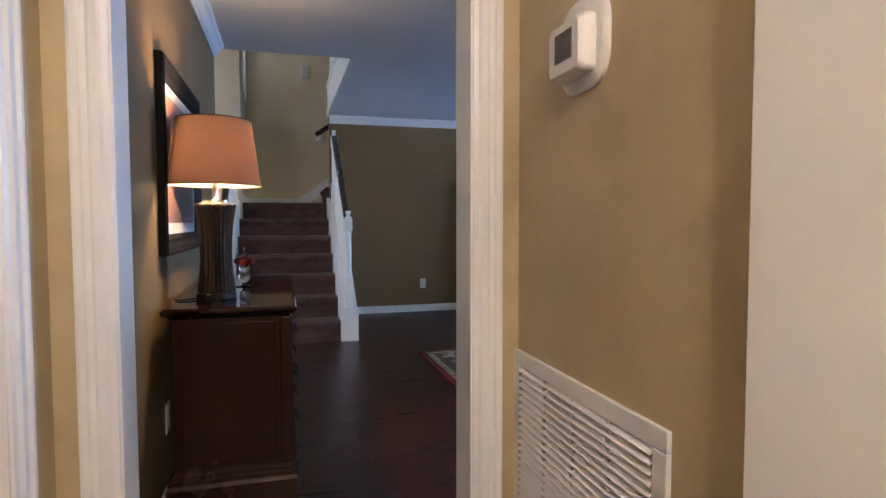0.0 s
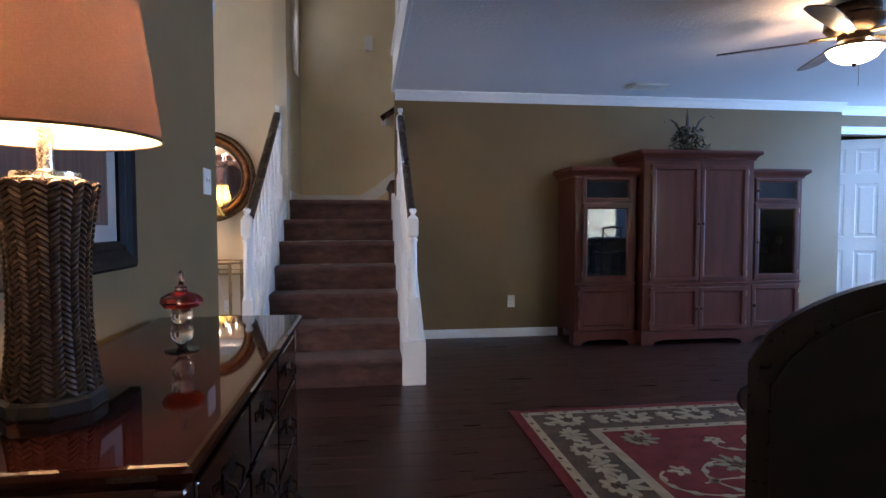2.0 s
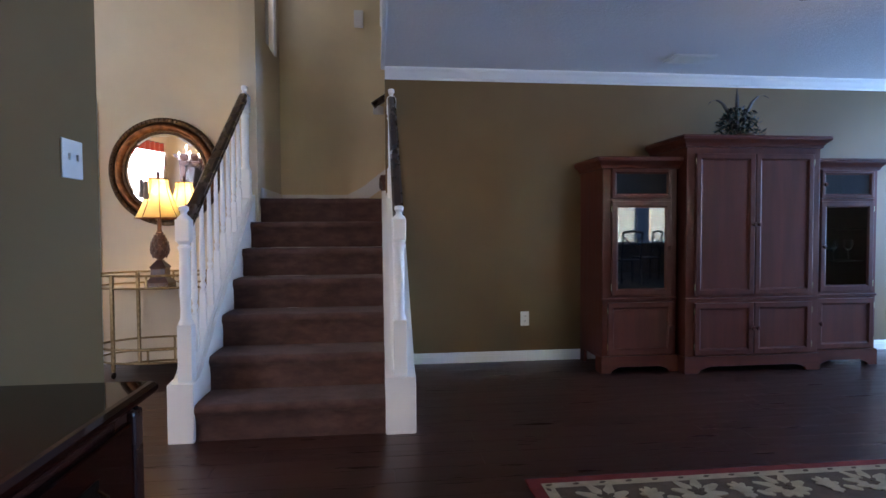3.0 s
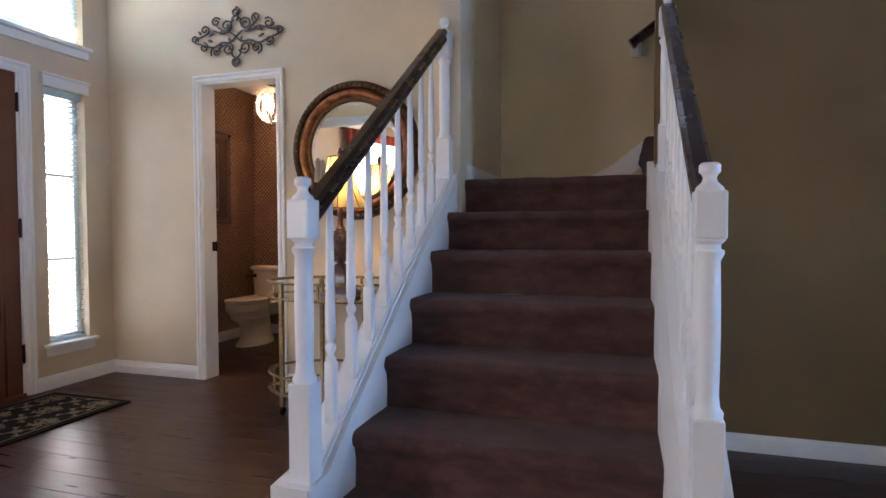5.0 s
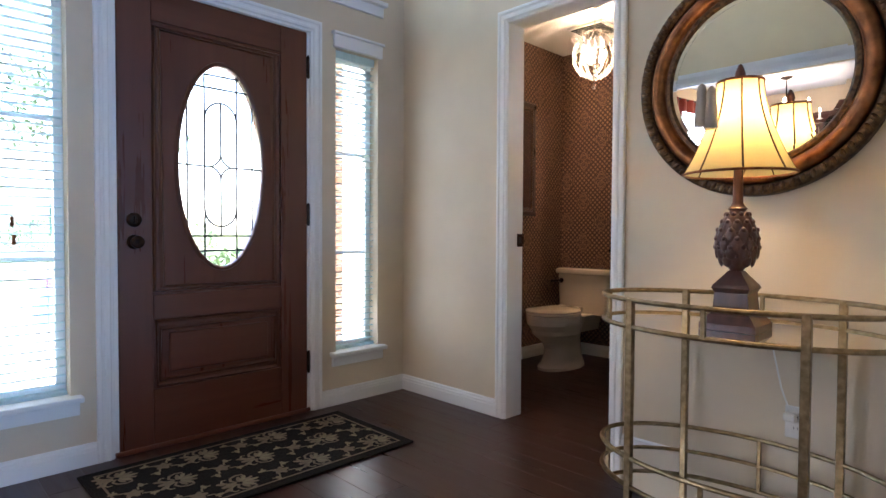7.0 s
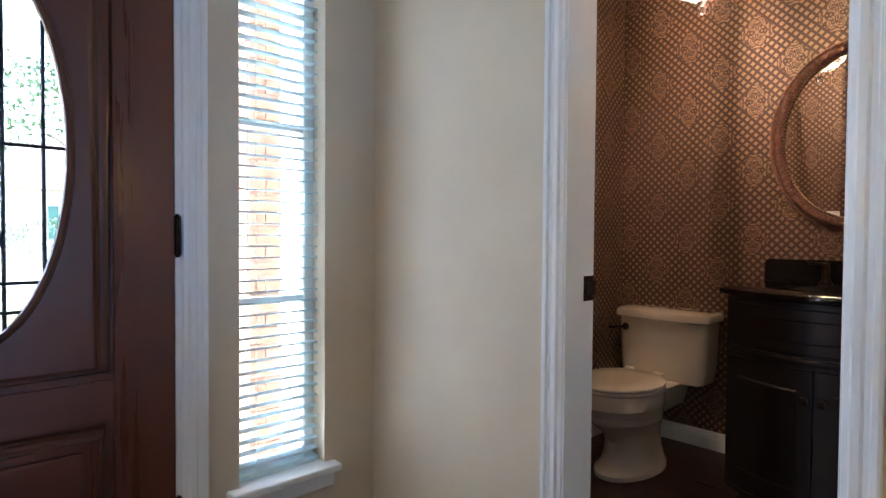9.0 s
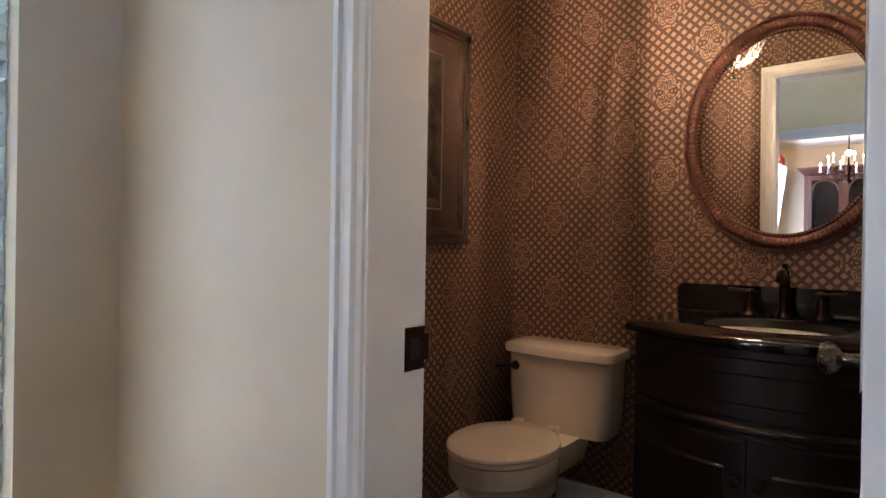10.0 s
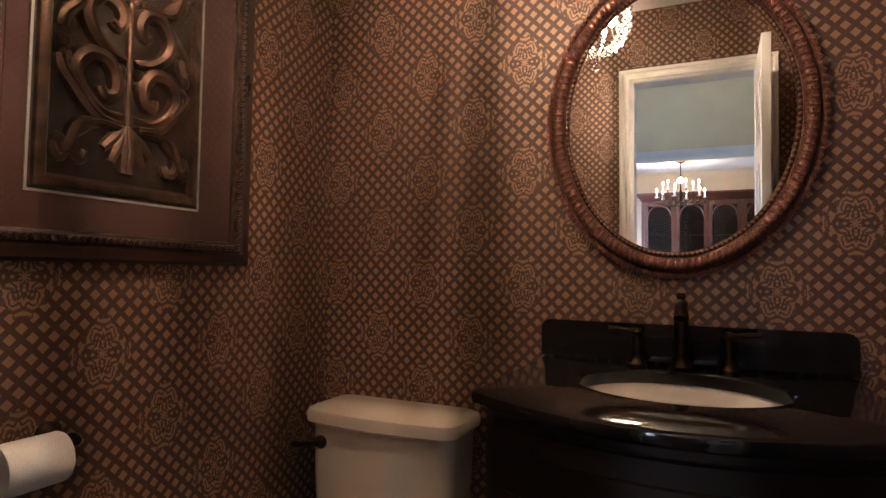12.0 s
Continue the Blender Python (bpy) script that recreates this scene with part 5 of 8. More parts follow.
part("supply_pipe", tube([(-0.2, 8.92, 0.16), (-0.2, 8.87, 0.16), (-0.19, 8.85, 0.24), (-0.17, 8.84, 0.36)], 0.006, 8), NICKEL, toilet, smooth=True)

# vanity
VX, VW, VZ = -1.822, 0.362, 0.868
vanity = thing("bathroom_vanity", "dark espresso bow-front vanity cabinet", "vanity")


def bow_outline(hw, y_side, y_mid, y_back, n=24):
    front = [(VX - hw + 2 * hw * i / n, y_side - (y_side - y_mid) * (1 - (2 * i / n - 1) ** 2)) for i in range(n + 1)]
    return front + [(VX + hw, y_back), (VX - hw, y_back)]


bm = prism(bow_outline(VW - 0.025, 8.40, 8.285, BY - 0.002), 0.07, VZ - 0.03)
bmesh.ops.delete(bm, geom=[f for f in bm.faces if all(v.co.z > VZ - 0.031 for v in f.verts)], context="FACES_ONLY")
part("body", bm, ESPRESSO, vanity)
part("toe_kick", prism(bow_outline(VW - 0.06, 8.46, 8.36, BY - 0.002), 0.0, 0.07), ESPRESSO, vanity)


def bow_strip(u0, u1, z0, z1, out, thick, bevel=0.004, n=14):
    """A bowed board on the vanity front between u0 and u1 (-1..1)."""
    bm = bmesh.new()
    hw = VW - 0.025
    rows = []
    for i in range(n + 1):
        u = u0 + (u1 - u0) * i / n
        y = 8.40 - 0.115 * (1 - u * u) - out
        x = VX + hw * u
        rows.append([bm.verts.new(p) for p in ((x, y + 0.01, z0), (x, y - thick + bevel, z0), (x, y - thick, z0 + bevel), (x, y - thick, z1 - bevel), (x, y - thick + bevel, z1), (x, y + 0.01, z1))])
    for a, b in zip(rows, rows[1:]):
        for j in range(6):
            bm.faces.new((a[j], a[(j + 1) % 6], b[(j + 1) % 6], b[j]))
    bm.faces.new(rows[0])
    bm.faces.new(rows[-1][::-1])
    return bm


df = part("drawer_front", bow_strip(-0.93, 0.93, 0.655, 0.815, 0.0, 0.014), ESPRESSO, vanity, smooth=True)
part("drawer_moulding", bow_strip(-0.84, 0.84, 0.695, 0.775, 0.014, 0.006), ESPRESSO, df, smooth=True)
part("waist_moulding", bow_strip(-1.0, 1.0, 0.62, 0.645, 0.0, 0.022, 0.008), ESPRESSO, vanity, smooth=True)
for u0, u1, ku in ((-0.95, -0.02, -0.08), (0.02, 0.95, 0.08)):
    d = part("cabinet_door", bow_strip(u0, u1, 0.09, 0.605, 0.0, 0.014), ESPRESSO, vanity, smooth=True)
    m = (u0 + u1) / 2
    part("door_panel", bow_strip(m - 0.32, m + 0.32, 0.17, 0.53, 0.014, 0.007, 0.006), ESPRESSO, d, smooth=True)
    part("knob", lathe([(0.006, 0), (0.006, 0.012), (0.014, 0.018), (0.014, 0.024), (0, 0.027)], 14, turned(bmesh.new(), Matrix())), BRONZE, d, smooth=True).matrix_basis = Matrix.Translation((VX + (VW - 0.025) * ku, 8.27, 0.5)) @ pose(0, 0, 0, 90, 0, 0)

counter = thing("vanity_countertop", "polished black granite countertop with backsplash and oval basin cutout", "countertop")


def counter_mesh():
    """Bow-front slab with an oval hole."""
    n = 64
    outer2d = []
    cx, cy = VX, 8.612
    poly = bow_outline(VW, 8.375, 8.235, BY - 0.003, 40)
    def hit(ang):
        dx, dy = math.cos(ang), math.sin(ang)
        best = None
        for (x0, y0), (x1, y1) in zip(poly, poly[1:] + poly[:1]):
            ex, ey = x1 - x0, y1 - y0
            den = dx * ey - dy * ex
            if abs(den) < 1e-9:
                continue
            t = ((x0 - cx) * ey - (y0 - cy) * ex) / den
            s = ((x0 - cx) * dy - (y0 - cy) * dx) / den
            if t > 0 and -1e-6 <= s <= 1 + 1e-6 and (best is None or t < best):
                best = t
        return cx + dx * best, cy + dy * best
    angs = sorted([2 * math.pi * i / n for i in range(n)] + [math.atan2(y - cy, x - cx) % (2 * math.pi) for x, y in ((VX + VW, BY - 0.003), (VX - VW, BY - 0.003), (VX - VW, 8.375), (VX + VW, 8.375))])
    out = [hit(a) for a in angs]
    inn = []
    for a in angs:
        k = 1 / math.sqrt((math.cos(a) / 0.203) ** 2 + (math.sin(a) / 0.182) ** 2)
        inn.append((cx + k * math.cos(a), cy + k * math.sin(a)))
    bm = bmesh.new()
    m = len(angs)
    rings = []
    for pts, z, grow in ((inn, VZ - 0.03, 0), (inn, VZ - 0.004, 0), (inn, VZ, -0.004), (out, VZ, -0.012), (out, VZ - 0.005, -0.003), (out, VZ - 0.015, 0.0), (out, VZ - 0.025, -0.003), (out, VZ - 0.03, -0.012)):
        ring = []
        for x, y in pts:
            d = math.hypot(x - cx, y - cy)
            f = 1 + (grow if pts is out else -grow) / d
            ring.append(bm.verts.new((cx + (x - cx) * f, min(cy + (y - cy) * f, BY - 0.003), z)))
        rings.append(ring)
    for a, b in zip(rings, rings[1:] + rings[:1]):
        for i in range(m):
            bm.faces.new((a[i], a[(i + 1) % m], b[(i + 1) % m], b[i]))
    return bm


part("slab", counter_mesh(), STONE, counter, smooth=True)
e0, e1, et = VX - VW - 0.005, VX + VW + 0.005, 0.967
splash = [(e0, VZ + 0.0005), (e1, VZ + 0.0005)] + arc(e1 - 0.024, et - 0.024, 0.024, 0.0, math.pi / 2) + arc(e0 + 0.024, et - 0.024, 0.024, math.pi / 2, math.pi)
part("backsplash", turned(prism(splash, 0.0, 0.021, None, 0.003), Matrix.Translation((0, BY - 0.001, 0)) @ pose(0, 0, 0, 90, 0, 0)), STONE, counter)
basin = thing("sink_basin", "white oval undermount basin", "sink", (VX, 8.612, VZ))
part("bowl", shell([(0.222, -0.031), (0.207, -0.031), (0.195, -0.06), (0.165, -0.10), (0.11, -0.13), (0.05, -0.142), (0.018, -0.144)], 56, squash=(1, 0.905)), BASIN, basin, smooth=True)
part("drain", lathe([(0.024, -0.146), (0.024, -0.142), (0.018, -0.140), (0.0, -0.141)], 20), BRONZE, basin, smooth=True)
faucet = thing("faucet", "oil-rubbed bronze widespread faucet with two lever handles", "faucet", (VX - 0.004, 8.845, VZ))
part("spout", lathe([(0.028, 0), (0.028, 0.006), (0.021, 0.014), (0.015, 0.03), (0.018, 0.08), (0.017, 0.13), (0.013, 0.148), (0.016, 0.156), (0.009, 0.166), (0.012, 0.176), (0.008, 0.183), (0, 0.184)], 24), BRONZE, faucet, smooth=True)
part("nozzle", tube([(0, 0.0, 0.115), (0, -0.03, 0.147), (0, -0.065, 0.158), (0, -0.09, 0.15), (0, -0.105, 0.128)], [0.012, 0.012, 0.012, 0.0125, 0.014], 14), BRONZE, faucet, smooth=True)
for s in (-1, 1):
    h = part("handle_post", lathe([(0.025, 0), (0.025, 0.006), (0.018, 0.014), (0.013, 0.03), (0.016, 0.055), (0.010, 0.075), (0.014, 0.084), (0.010, 0.092), (0, 0.094)], 22, at=(s * 0.103, 0, 0)), BRONZE, faucet, smooth=True)
    part("lever", tube([(s * 0.103, 0, 0.085), (s * 0.125, 0.0, 0.087), (s * 0.172, 0.002, 0.089)], [0.006, 0.0055, 0.0075], 10), BRONZE, h, smooth=True)

# oval mirror
pm = thing("oval_wall_mirror", "oval mirror in a beaded rose-bronze frame above the vanity", "mirror")
PX, PZ, PA, PB = -1.843, 1.497, 0.270, 0.345
part("mirror_glass", turned(prism(oval(0, 0, PA + 0.008, PB + 0.008, 80), 0, 0.004), Matrix.Translation((PX, BY - 0.012, PZ)) @ pose(0, 0, 0, 90, 0, 0)), MIRROR, pm, "silver mirror glass")
part("inner_bead_bed", ring_frame(PX, PZ, BY, PA, PB, [(0, 0)] + [(0, 0.017), (0.006, 0.022), (0.012, 0.018), (0.014, 0)]), DARK_COPPER, pm, smooth=True)
part("frame_band", ring_frame(PX, PZ, BY, PA + 0.014, PB + 0.014, [(0, 0), (0, 0.018)] + arc(0.017, 0.016, 0.016, math.pi * 0.95, 0.0, 8) + [(0.036, 0.004), (0.044, 0.0)]), ROSE_COPPER, pm, "rose-bronze reeded band", smooth=True)
part("outer_band", ring_frame(PX, PZ, BY, PA + 0.052, PB + 0.054, [(0, 0), (0, 0.014), (0.006, 0.018), (0.013, 0.012), (0.014, 0)]), ROSE_COPPER, pm, smooth=True)


def beads(count, da, out, r, squash, name):
    mesh = None
    for i in range(count):
        t = 2 * math.pi * i / count
        m = Matrix.Translation((PX + (PA + da) * math.cos(t), BY - out, PZ + (PB + da) * math.sin(t))) @ pose(0, 0, 0, 0, -math.degrees(math.atan2((PB + da) * math.sin(t) * PA, (PA + da) * math.cos(t) * PB)), 0)
        if mesh is None:
            k = part(name, ball((0, 0, 0), r, None, 8, squash), ROSE_COPPER, pm, smooth=True)
            mesh = k.data
        else:
            k = new(name, mesh)
            k.parent = pm
        k.matrix_basis = m


beads(130, 0.031, 0.029, 0.0095, (1.7, 0.7, 0.62), "reed")
beads(150, 0.061, 0.017, 0.0062, (1, 0.9, 0.9), "bead")
beads(150, 0.006, 0.022, 0.0042, (1, 0.8, 1), "pearl")

pm.matrix_basis = Matrix.Translation((0, BY, PZ - PB - 0.07)) @ pose(0, 0, 0, 1.2, 0, 0) @ Matrix.Translation((0, -BY, PB + 0.07 - PZ))

# embossed picture
pic = thing("framed_relief", "dark framed embossed tin relief with brown mat", "picture")
QY0, QY1, QZ0, QZ1 = 7.862, 8.540, 1.10, 1.962
MATB = cloth("brown_mat_board", (0.062, 0.026, 0.021), 700, 0.85, 0.1, 8, 0.1, 0.15)


def frame_rect(y0, y1, z0, z1, plane, section):
    """Mitred frame on a wall across x, looking towards +x; section: (inward, out)."""
    bm = bmesh.new()
    rings = []
    for y, z, sy, sz in ((y0, z0, 1, 1), (y0, z1, 1, -1), (y1, z1, -1, -1), (y1, z0, -1, 1)):
        rings.append([bm.verts.new((plane + o, y + sy * s, z + sz * s)) for s, o in section])
    m = len(section)
    for i in range(4):
        a, b = rings[i], rings[(i + 1) % 4]
        for j in range(m):
            bm.faces.new((a[j], a[(j + 1) % m], b[(j + 1) % m], b[j]))
    return bm


part("frame", frame_rect(QY0, QY1, QZ0, QZ1, WX, [(0, 0), (0, 0.022), (0.008, 0.032), (0.03, 0.034), (0.036, 0.026), (0.06, 0.018), (0.066, 0.0)]), RED_FRAME, pic, "dark carved wood frame")
part("frame_rope_bed", frame_rect(QY0 + 0.036, QY1 - 0.036, QZ0 + 0.036, QZ1 - 0.036, WX, [(0, 0.022), (0.004, 0.030), (0.012, 0.031), (0.018, 0.02)]), DARK_COPPER, pic, smooth=True)
mesh = None
per = [((QY0 + 0.046 + i * 0.0155), z, 0) for i in range(int((QY1 - QY0 - 0.092) / 0.0155) + 1) for z in (QZ0 + 0.046, QZ1 - 0.046)] + [(y, QZ0 + 0.046 + i * 0.0155, 90) for i in range(int((QZ1 - QZ0 - 0.092) / 0.0155) + 1) for y in (QY0 + 0.046, QY1 - 0.046)]
for y, z, a in per:
    if mesh is None:
        k = part("rope_bead", ball((0, 0, 0), 0.0072, None, 6, (0.8, 0.75, 1.2)), ROPE, pic, smooth=True)
        mesh = k.data
    else:
        k = new("rope_bead", mesh)
        k.parent = pic
    k.matrix_basis = Matrix.Translation((WX + 0.031, y, z)) @ pose(0, 0, 0, a + 25, 0, 0)
part("mat_board", box(WX, WX + 0.012, QY0 + 0.06, QY1 - 0.06, QZ0 + 0.06, QZ1 - 0.06), MATB, pic, "brown mat board")
part("mat_bevel", frame_rect(7.972, 8.374, 1.232, 1.83, WX, [(0, 0.0), (0, 0.0155), (0.005, 0.0155), (0.006, 0)]), LINEN_MAT, pic, "thin white bevel line")
part("tin_ground", box(WX, WX + 0.014, 7.978, 8.368, 1.238, 1.824), TIN_DARK, pic, "dark tarnished tin ground")
part("tin_border", frame_rect(7.982, 8.364, 1.242, 1.82, WX, [(0, 0.013), (0.003, 0.022), (0.010, 0.026), (0.020, 0.026), (0.030, 0.0135)]), EMBOSSED, pic, smooth=True)
EY, EZ = 8.173, 1.531


EM = EZ - 0.014
WHOLE = (
    ((0.012, 0.02), (0.05, 0.03), (0.088, 0.062), (0.098, 0.105), (0.07, 0.143), (0.034, 0.138), (0.020, 0.11), (0.032, 0.088), (0.048, 0.097)),
    ((0.014, -0.105), (0.056, -0.105), (0.098, -0.075), (0.12, -0.03), (0.098, 0.008), (0.056, 0.010), (0.034, -0.02), (0.034, -0.055), (0.055, -0.066), (0.066, -0.05)),
    ((0.145, 0.075), (0.132, 0.06), (0.137, 0.042), (0.146, 0.03)),
)
MIRRORED = (
    ((0.150, -0.01), (0.145, -0.035), (0.122, -0.062), (0.098, -0.09), (0.066, -0.115), (0.02, -0.124)),
    ((0.02, -0.13), (0.07, -0.127), (0.11, -0.143), (0.128, -0.185), (0.143, -0.208), (0.155, -0.195), (0.150, -0.18)),
    ((0.085, -0.137), (0.12, -0.165), (0.118, -0.2), (0.1, -0.207), (0.094, -0.19)),
)
for s in (-1, 1):
    for q, shapes in ((1, WHOLE), (1, MIRRORED), (-1, MIRRORED)):
        for pts in shapes:
            line = [(EY + s * u, (EM + v) if q > 0 else (EM + 0.035 - v)) for u, v in glide(pts)]
            n = len(line) - 1
            big = 0.019 if len(pts) > 7 else 0.015
            part("scroll", tube(facing(line, WX, "x", 0.014), [big * (0.45 + 0.6 * math.sin(math.pi * (0.1 + 0.8 * i / n))) for i in range(n + 1)], 8), EMBOSSED, pic, smooth=True)
            if len(pts) > 5:
                inner = [(EY + s * (u * 0.93 + 0.002), (EM + v * 0.97) if q > 0 else (EM + 0.035 - v * 0.97)) for u, v in glide(pts)]
                part("scroll_ridge", tube(facing(inner, WX, "x", 0.027), 0.0045, 6), EMBOSSED, pic, smooth=True)
    for u, v in ((0.136, -0.012), (0.146, -0.178), (0.137, 0.08), (0.024, -0.002), (0.05, 0.0), (0.024, -0.03), (0.13, 0.2), (0.142, 0.02)):
        part("boss", ball((WX + 0.016, EY + s * u, EM + v), 0.016, None, 10, (0.8, 1, 1)), EMBOSSED, pic, smooth=True)
    for q in (-1, 1):
        zc = EM - 0.122 if q < 0 else EM + 0.157
        for i in range(3):
            a = radians(88 - 21 * i)
            l = 0.10 - 0.012 * i
            part("plume", tube(facing([(EY + s * 0.004, zc), (EY + s * (0.003 + l * 0.55 * math.cos(a)), zc + q * l * 0.55 * math.sin(a)), (EY + s * (0.003 + l * math.cos(a)), zc + q * l * math.sin(a))], WX, "x", 0.014), [0.006, 0.014, 0.011], 8), EMBOSSED, pic, smooth=True)
part("spine", tube(facing([(EY, EM - 0.12), (EY, EM + 0.155)], WX, "x", 0.014), 0.006, 8), EMBOSSED, pic, smooth=True)
glz = part("picture_glass", box(WX + 0.029, WX + 0.031, QY0 + 0.06, QY1 - 0.06, QZ0 + 0.06, QZ1 - 0.06), CLEAR, pic, "picture glass")
glz.visible_shadow = False

# toilet paper holder
tp = thing("toilet_paper_holder", "dark bronze holder with a white toilet paper roll", "paper holder")
for y in (7.895, 8.045):
    p = part("post", turned(lathe([(0.026, 0), (0.026, 0.006), (0.02, 0.012), (0.010, 0.02), (0.009, 0.062), (0.014, 0.068), (0.014, 0.082), (0.008, 0.09), (0, 0.091)], 20), Matrix.Translation((WX, y, 0.765)) @ pose(0, 0, 0, 0, 90, 0)), BRONZE, tp, smooth=True)
part("bar", tube([(WX + 0.074, 7.895, 0.765), (WX + 0.074, 8.045, 0.765)], 0.008, 10), BRONZE, tp)
roll = thing("toilet_paper_roll", "white toilet paper roll on the bronze holder", "toilet paper")
part("paper", turned(lathe([(0.02, -0.054), (0.044, -0.054), (0.046, -0.05), (0.046, 0.05), (0.044, 0.054), (0.02, 0.054)], 32), Matrix.Translation((WX + 0.078, 7.968, 0.742)) @ pose(0, 0, 0, 90, 0, 0)), PAPER_WHITE, roll, smooth=True)

# crystal pendant
KX, KY, KZ = -2.17, 8.14, 2.085
pend = thing("crystal_pendant", "small lit crystal ball chandelier on a chain", "chandelier", (KX, KY, KZ))
part("canopy", lathe([(0.055, 0.335), (0.055, 0.326), (0.03, 0.31), (0.008, 0.302), (0, 0.30)], 24), NICKEL, pend, smooth=True)
for i in range(9):
    z = 0.165 + 0.0165 * i
    part("chain_link", turned(tube([(0.005 * math.cos(a), 0, 0.010 * math.sin(a)) for a in [2 * math.pi * k / 10 for k in range(10)]], 0.0016, 5, True), Matrix.Translation((0, 0, z)) @ pose(0, 0, 0, 0, 0, 90 * (i % 2))), NICKEL, pend)
for i in range(8):
    a = 2 * math.pi * i / 8
    part("wire_arm", tube([(r * math.cos(a + w), r * math.sin(a + w), z) for r, z, w in ((0.012, 0.165, 0), (0.09, 0.135, 0.1), (0.14, 0.05, 0.25), (0.135, -0.04, 0.4), (0.085, -0.115, 0.5), (0.012, -0.145, 0.5))], 0.0028, 6), NICKEL, pend, smooth=True)
    part("curl", tube([((0.12 + u) * math.cos(a), (0.12 + u) * math.sin(a), 0.10 + v) for u, v in spiral(0, 0, 0.006, 0.03, 0, 1.2, 14)], 0.0024, 5), NICKEL, pend)
mesh = None
for i in range(11):
    a = 2 * math.pi * (i + 0.3 * math.sin(5 * i)) / 11
    for k in range(17):
        u = math.sin(math.pi * (0.20 - 0.66 * k / 16))
        r = 0.134 + 0.004 * math.sin(3 * k + i)
        q = math.sqrt(max(0.0, 1 - u * u))
        if mesh is None:
            bm = lathe([(0, 0.015), (0.010, 0.004), (0.008, -0.006), (0, -0.017)], 6)
            c = part("crystal", bm, CRYSTAL, pend)
            mesh = c.data
        else:
            c = new("crystal", mesh)
            c.parent = pend
        c.location = (r * q * math.cos(a), r * q * math.sin(a), r * u)
part("drop", lathe([(0.002, -0.145), (0.004, -0.165), (0.014, -0.178), (0.018, -0.188), (0.012, -0.2), (0, -0.206)], 10), CRYSTAL, pend, "clear teardrop crystal")
BULB2 = glow("pendant_bulb", (1.0, 0.76, 0.46), 8.0)
for i in range(5):
    a = 2 * math.pi * i / 5
    part("bulb", ball((0.062 * math.cos(a), 0.062 * math.sin(a), 0.0), 0.019, None, 10, (1, 1, 1.8)), BULB2, pend)
lamp("pendant_light", "POINT", Matrix.Translation((KX, KY, KZ)), 1.5, (1.0, 0.69, 0.46), radius=0.004)

# exhaust grille, door, strike plate
vent = thing("exhaust_grille", "white slatted exhaust grille on the powder-room ceiling", "vent")
part("frame", box(-2.55, -2.27, 8.40, 8.68, 2.402, 2.42, 0.004), PLASTIC, vent)
# black strips on the plate paint the shaded gaps of the grille
for i in range(8):
    part("slat", box(-2.53, -2.29, 8.425 + 0.03 * i, 8.437 + 0.03 * i, 2.396, 2.403, 0.001), BLACK, vent)


def panel_door(name, w, h, label, knob=True, side=1):
    """White six-panel door leaf, hinge edge at the origin, running along +x, 35 mm thick."""
    ob = thing(name, label, "door", kind="structure")
    part("leaf", box(0, w, -0.0175, 0.0175, 0.01, h, 0.002), TRIM, ob)
    st, mid = 0.11 if w > 0.65 else 0.085, 0.1
    pw = (w - 2 * st - mid) / 2
    for z0, z1 in ((0.22, 0.78), (0.93, 1.52), (1.63, 1.90)):
        for k in (0, 1):
            x0 = st + k * (pw + mid)
            for s in (-1, 1):
                bm = bmesh.new()
                prev = None
                for inset, out in ((0, 0.0176), (0.012, 0.012), (0.024, 0.012), (0.045, 0.0178)):
                    ring = [bm.verts.new((x, s * (out + 0.0004), z)) for x, z in ((x0 + inset, z0 + inset), (x0 + pw - inset, z0 + inset), (x0 + pw - inset, z1 - inset), (x0 + inset, z1 - inset))]
                    if prev:
                        for i in range(4):
                            bm.faces.new((prev[i], prev[(i + 1) % 4], ring[(i + 1) % 4], ring[i]))
                    prev = ring
                bm.faces.new(prev)
                turned(bm, Matrix.Translation((0, s * 0.003, 0)))
                part("panel", bm, TRIM, ob)
    for z in (0.25, 1.02, 1.8) if name != "door_1" else ():
        part("hinge", box(-0.006, 0.006, -0.022, 0.022, z - 0.045, z + 0.045, 0.002), BRONZE, ob)
    if knob:
        for s in (-1, 1):
            k = part("door_knob", turned(lathe([(0.03, 0), (0.03, 0.005), (0.012, 0.012), (0.011, 0.036), (0.024, 0.044), (0.029, 0.056), (0.024, 0.068), (0, 0.072)], 24), Matrix.Translation((w - 0.07, s * 0.0175, 0.905)) @ pose(0, 0, 0, 90 if s < 0 else -90, 0, 0)), DARK_NICKEL, ob, "dark antique nickel knob", smooth=True)
    return ob


d = panel_door("door_1", 0.565, 2.02, "white panel door standing open into the powder room")
d.matrix_basis = pose(-1.535, 7.352, 0, 0, 0, 91.5)
strike = thing("strike_plate", "dark bronze strike plate on the door jamb", "strike plate")
part("plate", box(-2.1115, -2.1085, 7.292, 7.3375, 0.895, 0.962, 0.001), BRONZE, strike)
part("lip", box(-2.1115, -2.106, 7.337, 7.346, 0.908, 0.95, 0.002), BRONZE, strike)
part("latch_hole", box(-2.1087, -2.1075, 7.304, 7.325, 0.912, 0.945), BLACK, strike)

# ---- sideboard ----
side = thing("sideboard", "polished mahogany sideboard with bail-handled drawers", "sideboard")
X0, X1, SY0, SY1 = -0.148, 0.318, 2.28, 3.515


